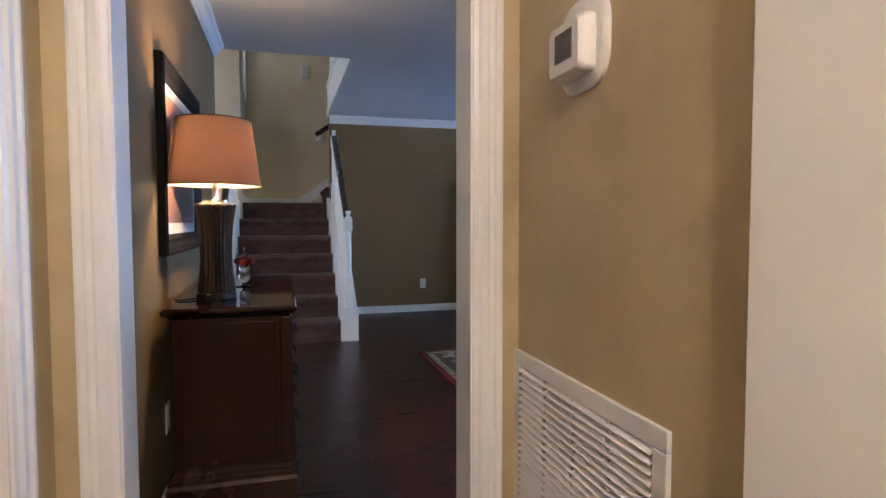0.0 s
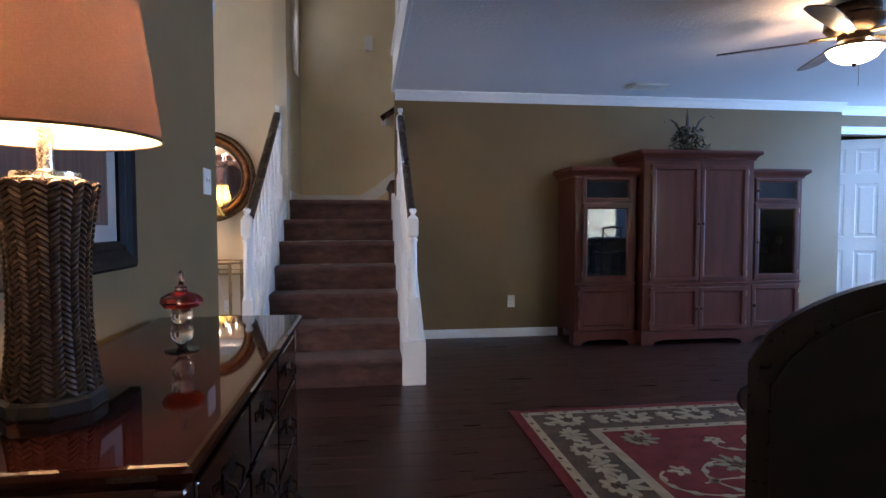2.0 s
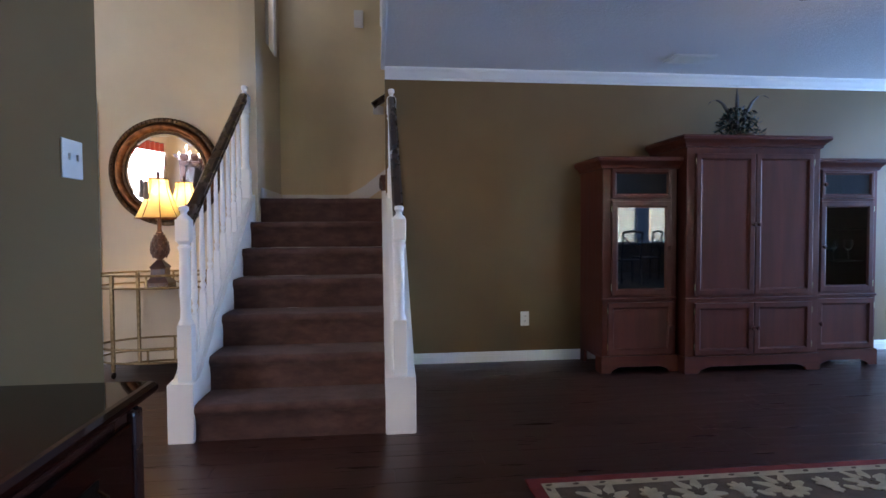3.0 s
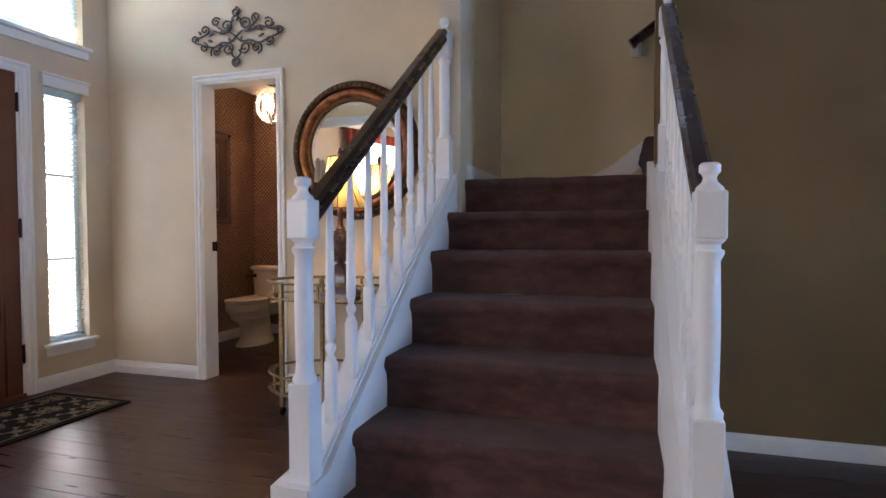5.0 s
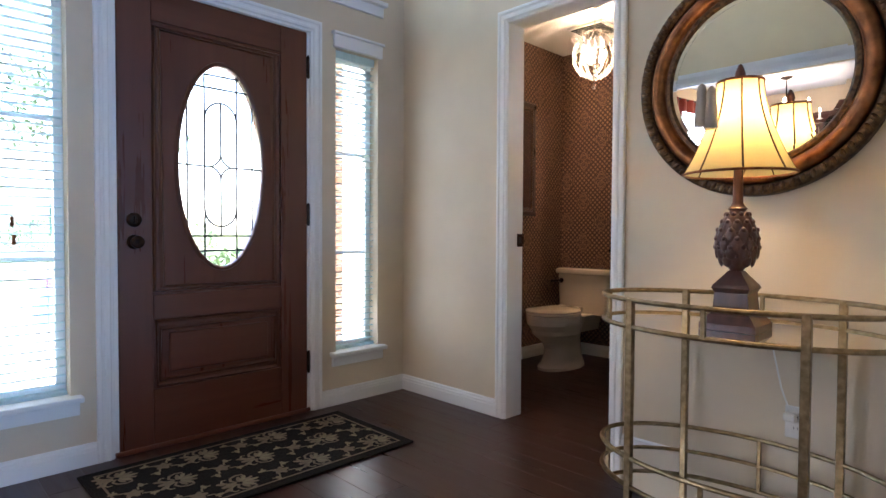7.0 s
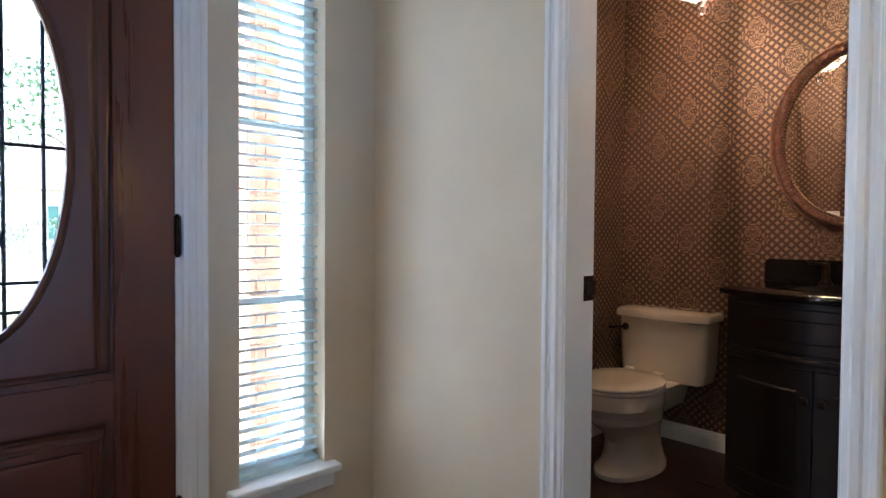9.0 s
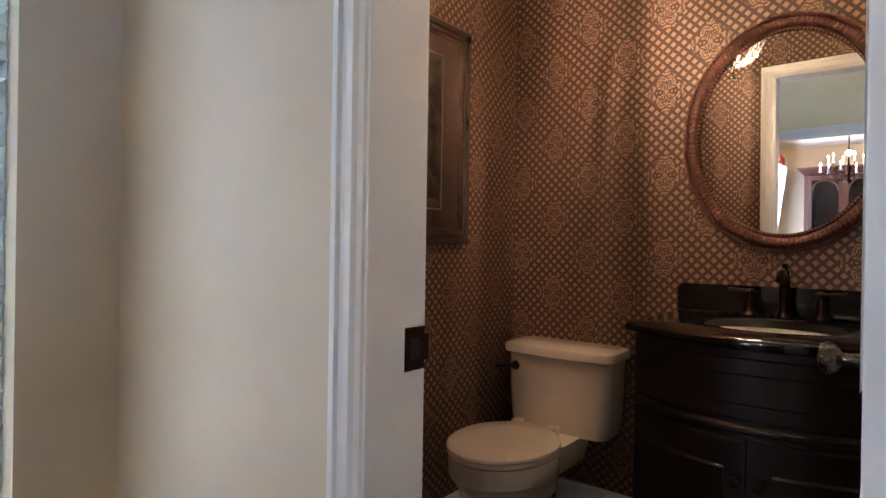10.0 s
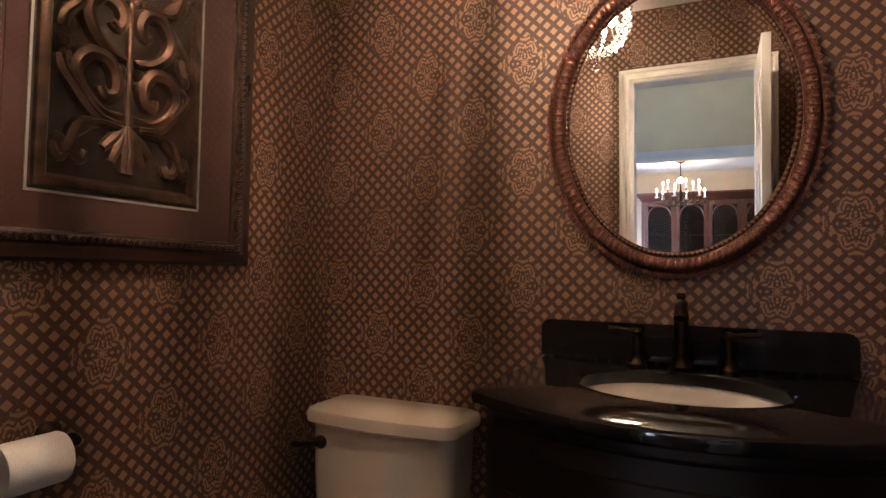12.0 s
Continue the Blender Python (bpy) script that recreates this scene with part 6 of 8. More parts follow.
def slab_profile(x0, x1, y0, y1, layers):
    """Stack of rectangles (inset, z) making a moulded edge."""
    return loft([[(x0 + i, y0 + i, z), (x1 - i, y0 + i, z), (x1 - i, y1 - i, z), (x0 + i, y1 - i, z)] for i, z in layers])


part("top", slab_profile(X0, X1, SY0, SY1, ((0.03, 0.748), (0.022, 0.752), (0.016, 0.760), (0.004, 0.766), (0.0, 0.772), (0.0, 0.780), (0.006, 0.787), (0.012, 0.789))), MAHOGANY, side, "polished mahogany top")
BX0, BX1, BY0, BY1 = -0.118, 0.288, 2.312, 3.485
part("case", box(BX0, BX1, BY0, BY1, 0.17, 0.75, 0.004), MAHOGANY_UP, side)
part("base_moulding", slab_profile(BX0 - 0.028, BX1 + 0.028, BY0 - 0.028, BY1 + 0.028, ((0.004, 0.0), (0.0, 0.004), (0.0, 0.13), (0.006, 0.145), (0.006, 0.158), (0.016, 0.164), (0.018, 0.174), (0.026, 0.182), (0.028, 0.19))), MAHOGANY_UP, side)
for y in (BY0, BY1 - 0.03):
    part("corner_post", box(BX1 - 0.032, BX1 + 0.012, y - 0.008, y + 0.038, 0.19, 0.748, 0.008), MAHOGANY_UP, side)
part("end_panel", box(BX0 + 0.03, BX1 - 0.05, BY0 - 0.006, BY0 + 0.002, 0.21, 0.73, 0.003), MAHOGANY_UP, side)
rows = ((0.60, 0.735), (0.41, 0.585), (0.21, 0.395))
for z0, z1 in rows:
    for k in range(3):
        y0 = BY0 + 0.045 + k * 0.365
        dr = part("drawer", box(BX1, BX1 + 0.014, y0, y0 + 0.35, z0, z1, 0.005), MAHOGANY, side)
        zc, yc = (z0 + z1) / 2, y0 + 0.175
        part("backplate", box(BX1 + 0.014, BX1 + 0.017, yc - 0.045, yc + 0.045, zc - 0.016, zc + 0.02, 0.001), BRONZE, dr)
        part("bail_handle", tube([(BX1 + 0.018, yc - 0.036, zc + 0.006), (BX1 + 0.032, yc - 0.036, zc - 0.004), (BX1 + 0.034, yc - 0.02, zc - 0.026), (BX1 + 0.034, yc + 0.02, zc - 0.026), (BX1 + 0.032, yc + 0.036, zc - 0.004), (BX1 + 0.018, yc + 0.036, zc + 0.006)], 0.0035, 8), BRONZE, dr, smooth=True)

# ---- woven lamp ----
WZ = 0.789
wl = thing("table_lamp", "lit table lamp with woven bronze column and orange-brown drum shade", "lamp", (0.012, 2.56, WZ))
part("foot", loft([[(r * math.cos(a), r * math.sin(a), z) for a in [math.pi / 8 + math.pi / 4 * k for k in range(8)]] for r, z in ((0.078, 0), (0.08, 0.004), (0.08, 0.022), (0.074, 0.028))]), plain("black_lamp_foot", (0.012, 0.012, 0.013), 0.3), wl)


def column_radius(t):
    return 0.058 + 0.016 * (2 * t - 0.85) ** 2 - 0.004 * t


part("core", lathe([(column_radius(i / 16) - 0.006, 0.028 + 0.35 * i / 16) for i in range(17)], 32), TIN_DARK, wl, smooth=True)
WOVEN = metal("woven_bronze_strand", (0.032, 0.020, 0.014), (0.074, 0.047, 0.034), 0.5, 70, 0.75)
strand = bmesh.new()
NS, NR = 26, 36
for i in range(NS):
    for j in range(NR):
        t0 = (j + 0.1) / NR
        a0 = 2 * math.pi * (i + 0.0) / NS
        sgn = 1 if (i % 2 == 0) else -1
        pts, rad = [], []
        for k in range(5):
            u = k / 4
            t = t0 + (u * 1.5) / NR
            a = a0 + sgn * (u - 0.5) * 2 * math.pi / NS * 1.3
            r = column_radius(min(t, 1)) + 0.0035 * math.sin(math.pi * u) - 0.002
            pts.append((r * math.cos(a), r * math.sin(a), 0.028 + 0.35 * min(t, 1.0)))
            rad.append(0.0047 * (0.55 + 0.45 * math.sin(math.pi * u)))
        tube(pts, rad, 5, False, strand)
tagged(part("weave", strand, WOVEN, wl, "herringbone woven bronze strands", smooth=True), kind="stuff")
part("collar", lathe([(0.06, 0.376), (0.062, 0.384), (0.05, 0.388), (0.05, 0.396), (0.016, 0.398), (0.012, 0.402), (0.012, 0.47)], 32), NICKEL, wl, smooth=True)
SHADE_ORANGE = lampshade("orange_linen_shade", (0.38, 0.21, 0.15), (0.041, 0.0255, 0.021))
shade_prof = [(0.177 - 0.034 * i / 8, 0.455 + 0.258 * i / 8) for i in range(9)]
shd = part("shade", shell(shade_prof, 64), SHADE_ORANGE, wl, "orange-brown linen drum shade", smooth=True)
part("lining", shell([(r - 0.002, z) for r, z in shade_prof], 64), lampshade("white_shade_lining", (0.8, 0.72, 0.6), (0.62, 0.48, 0.38)), shd, smooth=True)
for r, z in (shade_prof[0], shade_prof[-1]):
    part("shade_rim", tube([(x, y, z) for x, y in oval(0, 0, r, r, 64)], 0.0025, 6, True), DARK_COPPER, shd)
part("seam", tube([(r * math.cos(radians(212)) * 1.003, r * math.sin(radians(212)) * 1.003, z) for r, z in shade_prof], 0.003, 5), DARK_COPPER, shd)
part("finial", lathe([(0.004, 0.710), (0.010, 0.717), (0.012, 0.725), (0.006, 0.733), (0, 0.735)], 14), DARK_COPPER, wl, smooth=True)
part("bulb", ball((0, 0, 0.60), 0.03, None, 12, (1, 1, 1.3)), BULB, wl)
part("cord", tube([(-0.07, -0.02, 0.006), (-0.13, -0.05, 0.004), (-0.16, -0.01, 0.004), (-0.155, 0.06, 0.004), (-0.15, 0.10, 0.004)], 0.003, 6), LEATHER, wl, smooth=True)
lamp("sideboard_lamp_light", "POINT", Matrix.Translation((0.012, 2.56, WZ + 0.60)), 4.4, (1.0, 0.70, 0.42), radius=0.045)

# ---- ruby bottle ----
bot = thing("glass_bottle", "ruby and clear glass perfume bottle on the sideboard", "bottle", (0.092, 2.98, WZ))
part("base", lathe([(0.04, 0), (0.04, 0.004), (0.012, 0.008), (0.010, 0.014), (0.024, 0.03), (0.026, 0.055), (0.018, 0.07), (0.024, 0.078), (0.024, 0.098), (0.02, 0.104)], 32), CRYSTAL, bot, "clear glass stem", smooth=True)
part("bulb", lathe([(0.02, 0.104), (0.04, 0.108), (0.049, 0.12), (0.046, 0.132), (0.03, 0.142), (0.016, 0.146), (0.014, 0.15)], 32), RED_GLASS, bot, "ruby red flattened bulb", smooth=True)
part("stopper", lathe([(0.012, 0.15), (0.014, 0.156), (0.006, 0.164), (0.004, 0.178), (0.008, 0.186), (0.006, 0.194), (0, 0.197)], 20), CRYSTAL, bot, "clear glass stopper", smooth=True)

# ---- framed picture over the sideboard ----
fp = thing("framed_picture", "large picture in a wide black-brown frame with white mat", "picture")
F0, F1, G0, G1, FWX = 2.41, 3.335, 0.970, 1.725, -0.17
part("frame", frame_rect(F0, F1, G0, G1, FWX, [(0, 0), (0, 0.026), (0.008, 0.034), (0.03, 0.030), (0.05, 0.022), (0.06, 0.024), (0.078, 0.014), (0.082, 0.0)]), BLACK_FRAME, fp, "black-brown moulded frame")
part("mat_board", box(FWX, FWX + 0.006, F0 + 0.07, F1 - 0.07, G0 + 0.07, G1 - 0.07), LINEN_MAT, fp, "white mat board")


def art_print():
    m = Nodes("sepia_print", 0.5)
    p = m.xyz(m.place())
    folds = m.noise(m.join(m.math("MULTIPLY", p[1], 60.0), 0.0, m.math("MULTIPLY", p[2], 2.0)), 1.0, 4)
    body = m.noise(m.place(), 7, 4)
    c = m.ramp(folds, (0.3, (0.025, 0.012, 0.009)), (0.7, (0.13, 0.072, 0.05)))
    m.set("Base Color", m.mix(m.span(p[2], 1.15, 1.5, 0.0, 1.0), c, m.ramp(body, (0.35, (0.11, 0.04, 0.027)), (0.65, (0.20, 0.09, 0.06)))))
    return m.mat


part("print_border", box(FWX, FWX + 0.0075, F0 + 0.135, F1 - 0.135, G0 + 0.125, G1 - 0.125), plain("thin_print_border", (0.10, 0.07, 0.05), 0.7), fp)
part("print", box(FWX, FWX + 0.009, F0 + 0.142, F1 - 0.142, G0 + 0.132, G1 - 0.132), art_print(), fp, "sepia photographic print")

# ---- thermostat and return grille ----
th = thing("thermostat", "white wall thermostat with grey display", "thermostat")
HX = 0.824
part("back_plate", turned(loft([rounded(0, 0, hx, hy, 0.06, z) for hx, hy, z in ((0.086, 0.088, 0), (0.086, 0.088, 0.006), (0.078, 0.080, 0.013))]), Matrix.Translation((HX, 1.07, 1.428)) @ pose(0, 0, 0, 0, -90, 0)), PLASTIC, th, smooth=True)
part("body", turned(loft([rounded(0, 0, hx, hy, 0.012, z) for hx, hy, z in ((0.052, 0.064, 0.010), (0.052, 0.064, 0.034), (0.045, 0.056, 0.044))]), Matrix.Translation((HX, 1.075, 1.42)) @ pose(0, 0, 0, 0, -90, 0)), PLASTIC, th, smooth=True)
part("display", box(HX - 0.0455, HX - 0.0435, 1.040, 1.106, 1.397, 1.450, 0.0005), GREY_SCREEN, th, "grey liquid-crystal display")
gr = thing("return_air_grille", "white louvred return air grille in the hallway wall", "vent")
GY0, GY1, GZ0, GZ1 = 0.804, 1.385, 0.19, 0.79
bm = bmesh.new()
for a in ((GY0, GY1, GZ1 - 0.035, GZ1), (GY0, GY1, GZ0, GZ0 + 0.035), (GY0, GY0 + 0.035, GZ0 + 0.035, GZ1 - 0.035), (GY1 - 0.035, GY1, GZ0 + 0.035, GZ1 - 0.035)):
    box(HX - 0.010, HX, *a, 0.002, bm=bm)
part("frame", bm, PLASTIC, gr)
# flat black sheet paints the duct's shade behind the louvres
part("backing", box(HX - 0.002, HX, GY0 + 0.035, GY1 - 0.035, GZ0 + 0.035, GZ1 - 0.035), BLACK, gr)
for k in range(1, 4):
    y = GY0 + 0.035 + (GY1 - GY0 - 0.07) * k / 4
    part("mullion", box(HX - 0.009, HX - 0.001, y - 0.006, y + 0.006, GZ0 + 0.035, GZ1 - 0.035, 0.001), PLASTIC, gr)
mesh = None
for i in range(31):
    z = GZ0 + 0.044 + i * 0.0171
    if mesh is None:
        bm = box(-0.0075, 0.0075, GY0 + 0.036, GY1 - 0.036, -0.0011, 0.0011)
        k = part("louvre", bm, PLASTIC, gr)
        mesh = k.data
    else:
        k = new("louvre", mesh)
        k.parent = gr
    k.matrix_basis = pose(HX - 0.0072, 0, z, 0, -38, 0)
hd = thing("door_2", "white flush door standing open flat against the hallway wall", "door", kind="structure")
part("leaf", box(HX - 0.037, HX - 0.002, -0.2, 0.632, 0.012, 2.03, 0.003), TRIM, hd)
for z in (0.25, 1.02, 1.8):
    part("hinge", box(HX - 0.03, HX, -0.21, -0.2, z - 0.045, z + 0.045, 0.002), BRONZE, hd)
# invented fixture out of view, added to brighten the hallway
dome = thing("hall_ceiling_light", "unseen lit glass dome added on the hallway ceiling", "ceiling light", (0.33, -0.75, H - 0.006))
part("rim", lathe([(0.15, 0), (0.155, -0.012), (0.14, -0.022), (0.10, -0.024)], 36), NICKEL, dome, smooth=True)
part("glass_dome", shell([(0.138, -0.022), (0.125, -0.05), (0.09, -0.075), (0.045, -0.088), (0.01, -0.09)], 36), glow("lit_opal_glass", (1.0, 0.88, 0.72), 1.14), dome, "lit opal glass", smooth=True)
# fill lamp under the added dome
lamp("hall_light", "POINT", Matrix.Translation((0.33, -0.75, H - 0.14)), 4.3, (1.0, 0.88, 0.83), radius=0.1)
fd = panel_door("door_3", 0.745, 2.01, "white six-panel door standing half open")
fd.matrix_basis = pose(6.205, 7.10, 0, 0, 0, 180 - 28)

ch = thing("door_chime", "small white door chime box high on the stair wall", "chime")
part("cover", box(0.528, 0.617, 7.905, 7.95, 2.985, 3.14, 0.006), PLASTIC, ch)

# ---- media cabinets ----
def media_unit(name, x0, x1, yf, top, label, doors, seed):
    """Cherry cabinet unit with crown, bracket feet, framed doors and knobs."""
    ob = thing(name, label, "cabinet", group="media wall cabinets")
    yb = 6.852
    part("body", box(x0, x1, yf, yb, 0.10, top - 0.07, 0.003), CHERRY, ob)
    part("crown", loft([[(x0 - i, yf - i, z), (x1 + i, yf - i, z), (x1 + i, yb, z), (x0 - i, yb, z)] for i, z in ((0.0, top - 0.085), (0.012, top - 0.082), (0.014, top - 0.07), (0.022, top - 0.055), (0.045, top - 0.035), (0.052, top - 0.03), (0.055, top - 0.012), (0.05, top - 0.006), (0.05, top))]), CHERRY_FLAT, ob)
    w = x1 - x0
    out = [(0, 0), (0.11, 0), (0.118, 0.02), (0.14, 0.032), (0.17, 0.04), (0.2, 0.05)]
    pts = [(x0 - 0.012 + u, z) for u, z in out] + [(x1 + 0.012 - u, z) for u, z in reversed(out)] + [(x1 + 0.012, 0.10), (x1 + 0.006, 0.125), (x0 - 0.006, 0.125), (x0 - 0.012, 0.10)]
    if w < 0.8:
        out = [(0, 0), (0.075, 0), (0.08, 0.018), (0.1, 0.03), (0.12, 0.036), (0.14, 0.045)]
        pts = [(x0 - 0.012 + u, z) for u, z in out] + [(x1 + 0.012 - u, z) for u, z in reversed(out)] + [(x1 + 0.012, 0.10), (x1 + 0.006, 0.125), (x0 - 0.006, 0.125), (x0 - 0.012, 0.10)]
    part("plinth", turned(prism(pts, -0.0, 0.03), Matrix.Translation((0, yf + 0.012, 0)) @ pose(0, 0, 0, 90, 0, 0)), CHERRY_FLAT, ob)
    part("side_foot", box(x0 - 0.012, x0 + 0.012, yf + 0.012, yf + 0.1, 0, 0.12, 0.003), CHERRY, ob)
    part("side_foot", box(x1 - 0.012, x1 + 0.012, yf + 0.012, yf + 0.1, 0, 0.12, 0.003), CHERRY, ob)
    for yy in (yb - 0.08,):
        for xx in (x0 + 0.002, x1 - 0.03):
            part("back_foot", box(xx, xx + 0.028, yy, yb, 0, 0.10, 0.003), CHERRY, ob)
    part("waist_moulding", box(x0 - 0.006, x1 + 0.006, yf - 0.012, yf + 0.02, 0.535, 0.555, 0.005), CHERRY_FLAT, ob)
    for dx0, dx1, z0, z1, kind, knob in doors:
        d = part("cabinet_door" if kind != "speaker" else "speaker_door", frame_front(dx0, dx1, z0, z1, yf, 0.048 if z1 - z0 > 0.3 else 0.036), CHERRY, ob)
        ins = 0.046 if z1 - z0 > 0.3 else 0.034
        if kind == "panel":
            part("door_panel", box(dx0 + ins, dx1 - ins, yf - 0.010, yf - 0.002, z0 + ins, z1 - ins, 0.002), CHERRY, d)
        elif kind == "speaker":
            part("speaker_cloth", box(dx0 + ins, dx1 - ins, yf - 0.008, yf - 0.002, z0 + ins, z1 - ins), cloth("black_speaker_cloth", (0.012, 0.012, 0.013)), d, "black speaker cloth")
        elif kind == "mirror":
            part("door_glass", box(dx0 + ins, dx1 - ins, yf - 0.010, yf - 0.004, z0 + ins, z1 - ins), DARKGLASS, d, "dark reflecting glass")
        else:
            part("door_glass", box(dx0 + ins, dx1 - ins, yf - 0.010, yf - 0.006, z0 + ins, z1 - ins), SMOKED, d, "clear glass")
        if knob:
            kx, kz = knob
            part("knob", turned(lathe([(0.007, 0), (0.006, 0.01), (0.014, 0.018), (0.016, 0.024), (0.012, 0.031), (0, 0.033)], 16), Matrix.Translation((kx, yf - 0.02, kz)) @ pose(0, 0, 0, 90, 0, 0)), CHERRY_FLAT, d, "turned wooden knob", smooth=True)
        for hz in (z0 + 0.06, z1 - 0.06):
            hx = dx1 + 0.004 if knob and abs(knob[0] - dx0) < abs(knob[0] - dx1) else dx0 - 0.004
            if z1 - z0 > 0.3:
                part("hinge", tube([(hx, yf - 0.016, hz - 0.022), (hx, yf - 0.016, hz + 0.022)], 0.004, 8), BRASS, d)
    return ob


def frame_front(x0, x1, z0, z1, yf, w):
    """Mitred moulded door frame standing 2 cm proud of the case."""
    sec = [(0, 0.0), (0, 0.018), (0.004, 0.02), (w - 0.012, 0.02), (w - 0.006, 0.014), (w, 0.012), (w, 0.0)]
    bm = bmesh.new()
    rings = []
    for x, z, sx, sz in ((x0, z0, 1, 1), (x0, z1, 1, -1), (x1, z1, -1, -1), (x1, z0, -1, 1)):
        rings.append([bm.verts.new((x + sx * s, yf - o, z + sz * s)) for s, o in sec])
    m = len(sec)
    for i in range(4):
        a, b = rings[i], rings[(i + 1) % 4]
        for j in range(m):
            bm.faces.new((a[j], a[(j + 1) % m], b[(j + 1) % m], b[j]))
    return bm


DARKGLASS = Nodes("dark_reflecting_glass", 0.02, 0.0, (0.01, 0.01, 0.012)).mat
DARKGLASS.node_tree.nodes["Principled BSDF"].inputs["IOR"].default_value = 1.55
media_unit("media_side_cabinet", 2.365, 2.935, 6.392, 1.585, "narrow cherry side cabinet with mirrored glass door", [
    (2.43, 2.885, 1.285, 1.50, "speaker", None), (2.43, 2.885, 0.575, 1.265, "mirror", (2.862, 0.92)), (2.405, 2.905, 0.135, 0.52, "panel", (2.885, 0.33))], 1)
media_unit("media_center_cabinet", 2.96, 4.01, 6.302, 1.735, "tall cherry media cabinet with paired panel doors", [
    (3.025, 3.482, 0.575, 1.605, "panel", (3.465, 1.09)), (3.488, 3.945, 0.575, 1.605, "panel", (3.505, 1.09)),
    (3.025, 3.482, 0.135, 0.515, "panel", (3.465, 0.33)), (3.488, 3.945, 0.135, 0.515, "panel", (3.505, 0.33))], 2)
r = media_unit("media_side_cabinet", 4.035, 4.565, 6.392, 1.585, "narrow cherry side cabinet with glass door over glassware", [
    (4.085, 4.525, 1.285, 1.50, "speaker", (4.10, 1.39)), (4.085, 4.525, 0.575, 1.265, "glass", (4.10, 0.92)), (4.065, 4.54, 0.135, 0.52, "panel", (4.085, 0.33))], 3)
for ob in list(r.children):
    if ob.name.startswith("body"):
        bpy.data.objects.remove(ob)
for b in ((4.035, 4.565, 6.84, 6.852, 0.10, 1.515), (4.035, 4.085, 6.392, 6.84, 0.10, 1.515), (4.525, 4.565, 6.392, 6.84, 0.10, 1.515), (4.085, 4.525, 6.392, 6.84, 0.10, 0.58), (4.085, 4.525, 6.392, 6.84, 1.26, 1.515)):
    part("case_board", box(*b, 0.002), CHERRY, r)
for z in (0.80, 1.05):
    part("glass_shelf", box(4.087, 4.523, 6.42, 6.83, z, z + 0.006), SMOKED, r)
for i in range(5):
    for z in (0.806,):
        g = thing("stem_glass", "clear stem wine glass on the cabinet shelf", "glass", (4.13 + 0.085 * i, 6.55 + 0.05 * (i % 2), z), group="stem glasses")
        part("goblet", shell([(0.03, 0), (0.004, 0.004), (0.004, 0.07), (0.02, 0.085), (0.034, 0.12), (0.03, 0.16)], 20), CRYSTAL, g, smooth=True)

# ---- dried arrangement ----
fl = thing("floral_arrangement", "dried greenery arrangement with long curved leaves on the cabinet", "plant", (3.50, 6.52, 1.735))
GREEN = plain("dusty_green_leaf", (0.03, 0.038, 0.02), 0.6, 0, 0.4, 30)
TAN = plain("dried_brown_leaf", (0.045, 0.027, 0.016), 0.6, 0, 0.3, 30)
part("bowl", lathe([(0.09, 0), (0.11, 0.006), (0.125, 0.03), (0.12, 0.04), (0.0, 0.042)], 24), DARK_COPPER, fl, smooth=True)
rng = random.Random(11)
gb, tb = bmesh.new(), bmesh.new()
for i in range(420):
    a, e = rng.random() * 6.283, rng.random()
    rr = 0.03 + 0.19 * rng.random() * (1 - 0.45 * e)
    p = Vector((rr * math.cos(a), rr * math.sin(a) * 0.7, 0.03 + 0.20 * e * (1.2 - rr * 2.2)))
    s = 0.014 + 0.014 * rng.random()
    m = Matrix.Translation(p) @ Euler((rng.uniform(-1, 1), rng.uniform(-1, 1), a)).to_matrix().to_4x4()
    t = gb if i % 3 else tb
    v = [t.verts.new(m @ Vector(q)) for q in ((-s, 0, 0), (0, -s * 0.45, 0.003), (s * 1.2, 0, 0.006), (0, s * 0.45, 0.003))]
    t.faces.new(v)
tagged(part("foliage", gb, GREEN, fl, "dusty green leaves"), kind="stuff")
tagged(part("dried_flowers", tb, TAN, fl, "brown dried leaves"), kind="stuff")


def blade(points, w):
    bm = bmesh.new()
    prev = None
    n = len(points)
    for i, p in enumerate(points):
        k = w * math.sin(math.pi * (0.15 + 0.85 * i / (n - 1))) + 0.001
        ring = [bm.verts.new((p[0], p[1] - k * 0.3, p[2])), bm.verts.new((p[0] + k, p[1], p[2] + 0.002)), bm.verts.new((p[0], p[1] + k * 0.3, p[2])), bm.verts.new((p[0] - k, p[1], p[2] - 0.002))]
        if prev:
            for j in range(4):
                bm.faces.new((prev[j], prev[(j + 1) % 4], ring[(j + 1) % 4], ring[j]))
        prev = ring
    return bm


part("long_leaf", blade([(-0.01, 0, 0.05), (-0.012, 0, 0.2), (-0.014, 0, 0.32), (-0.016, 0, 0.415)], 0.019), TAN, fl)
part("long_leaf", blade([(-0.03, 0, 0.06), (-0.08, 0, 0.2), (-0.13, 0, 0.28), (-0.18, 0, 0.31), (-0.23, 0, 0.295), (-0.25, 0, 0.27)], 0.016), TAN, fl)
part("long_leaf", blade([(0.02, 0, 0.06), (0.06, 0, 0.2), (0.11, 0, 0.3), (0.16, 0, 0.345), (0.21, 0, 0.35), (0.25, 0, 0.33)], 0.016), TAN, fl)

# ---- patterned rugs ----
RED = cloth("red_wool_pile", (0.175, 0.024, 0.018), 420, 0.95, 0.25, 9, 0.0, 0.8)
IVORY = cloth("ivory_wool_pile", (0.37, 0.285, 0.175), 420, 0.95, 0.2, 14, 0.0, 0.8)
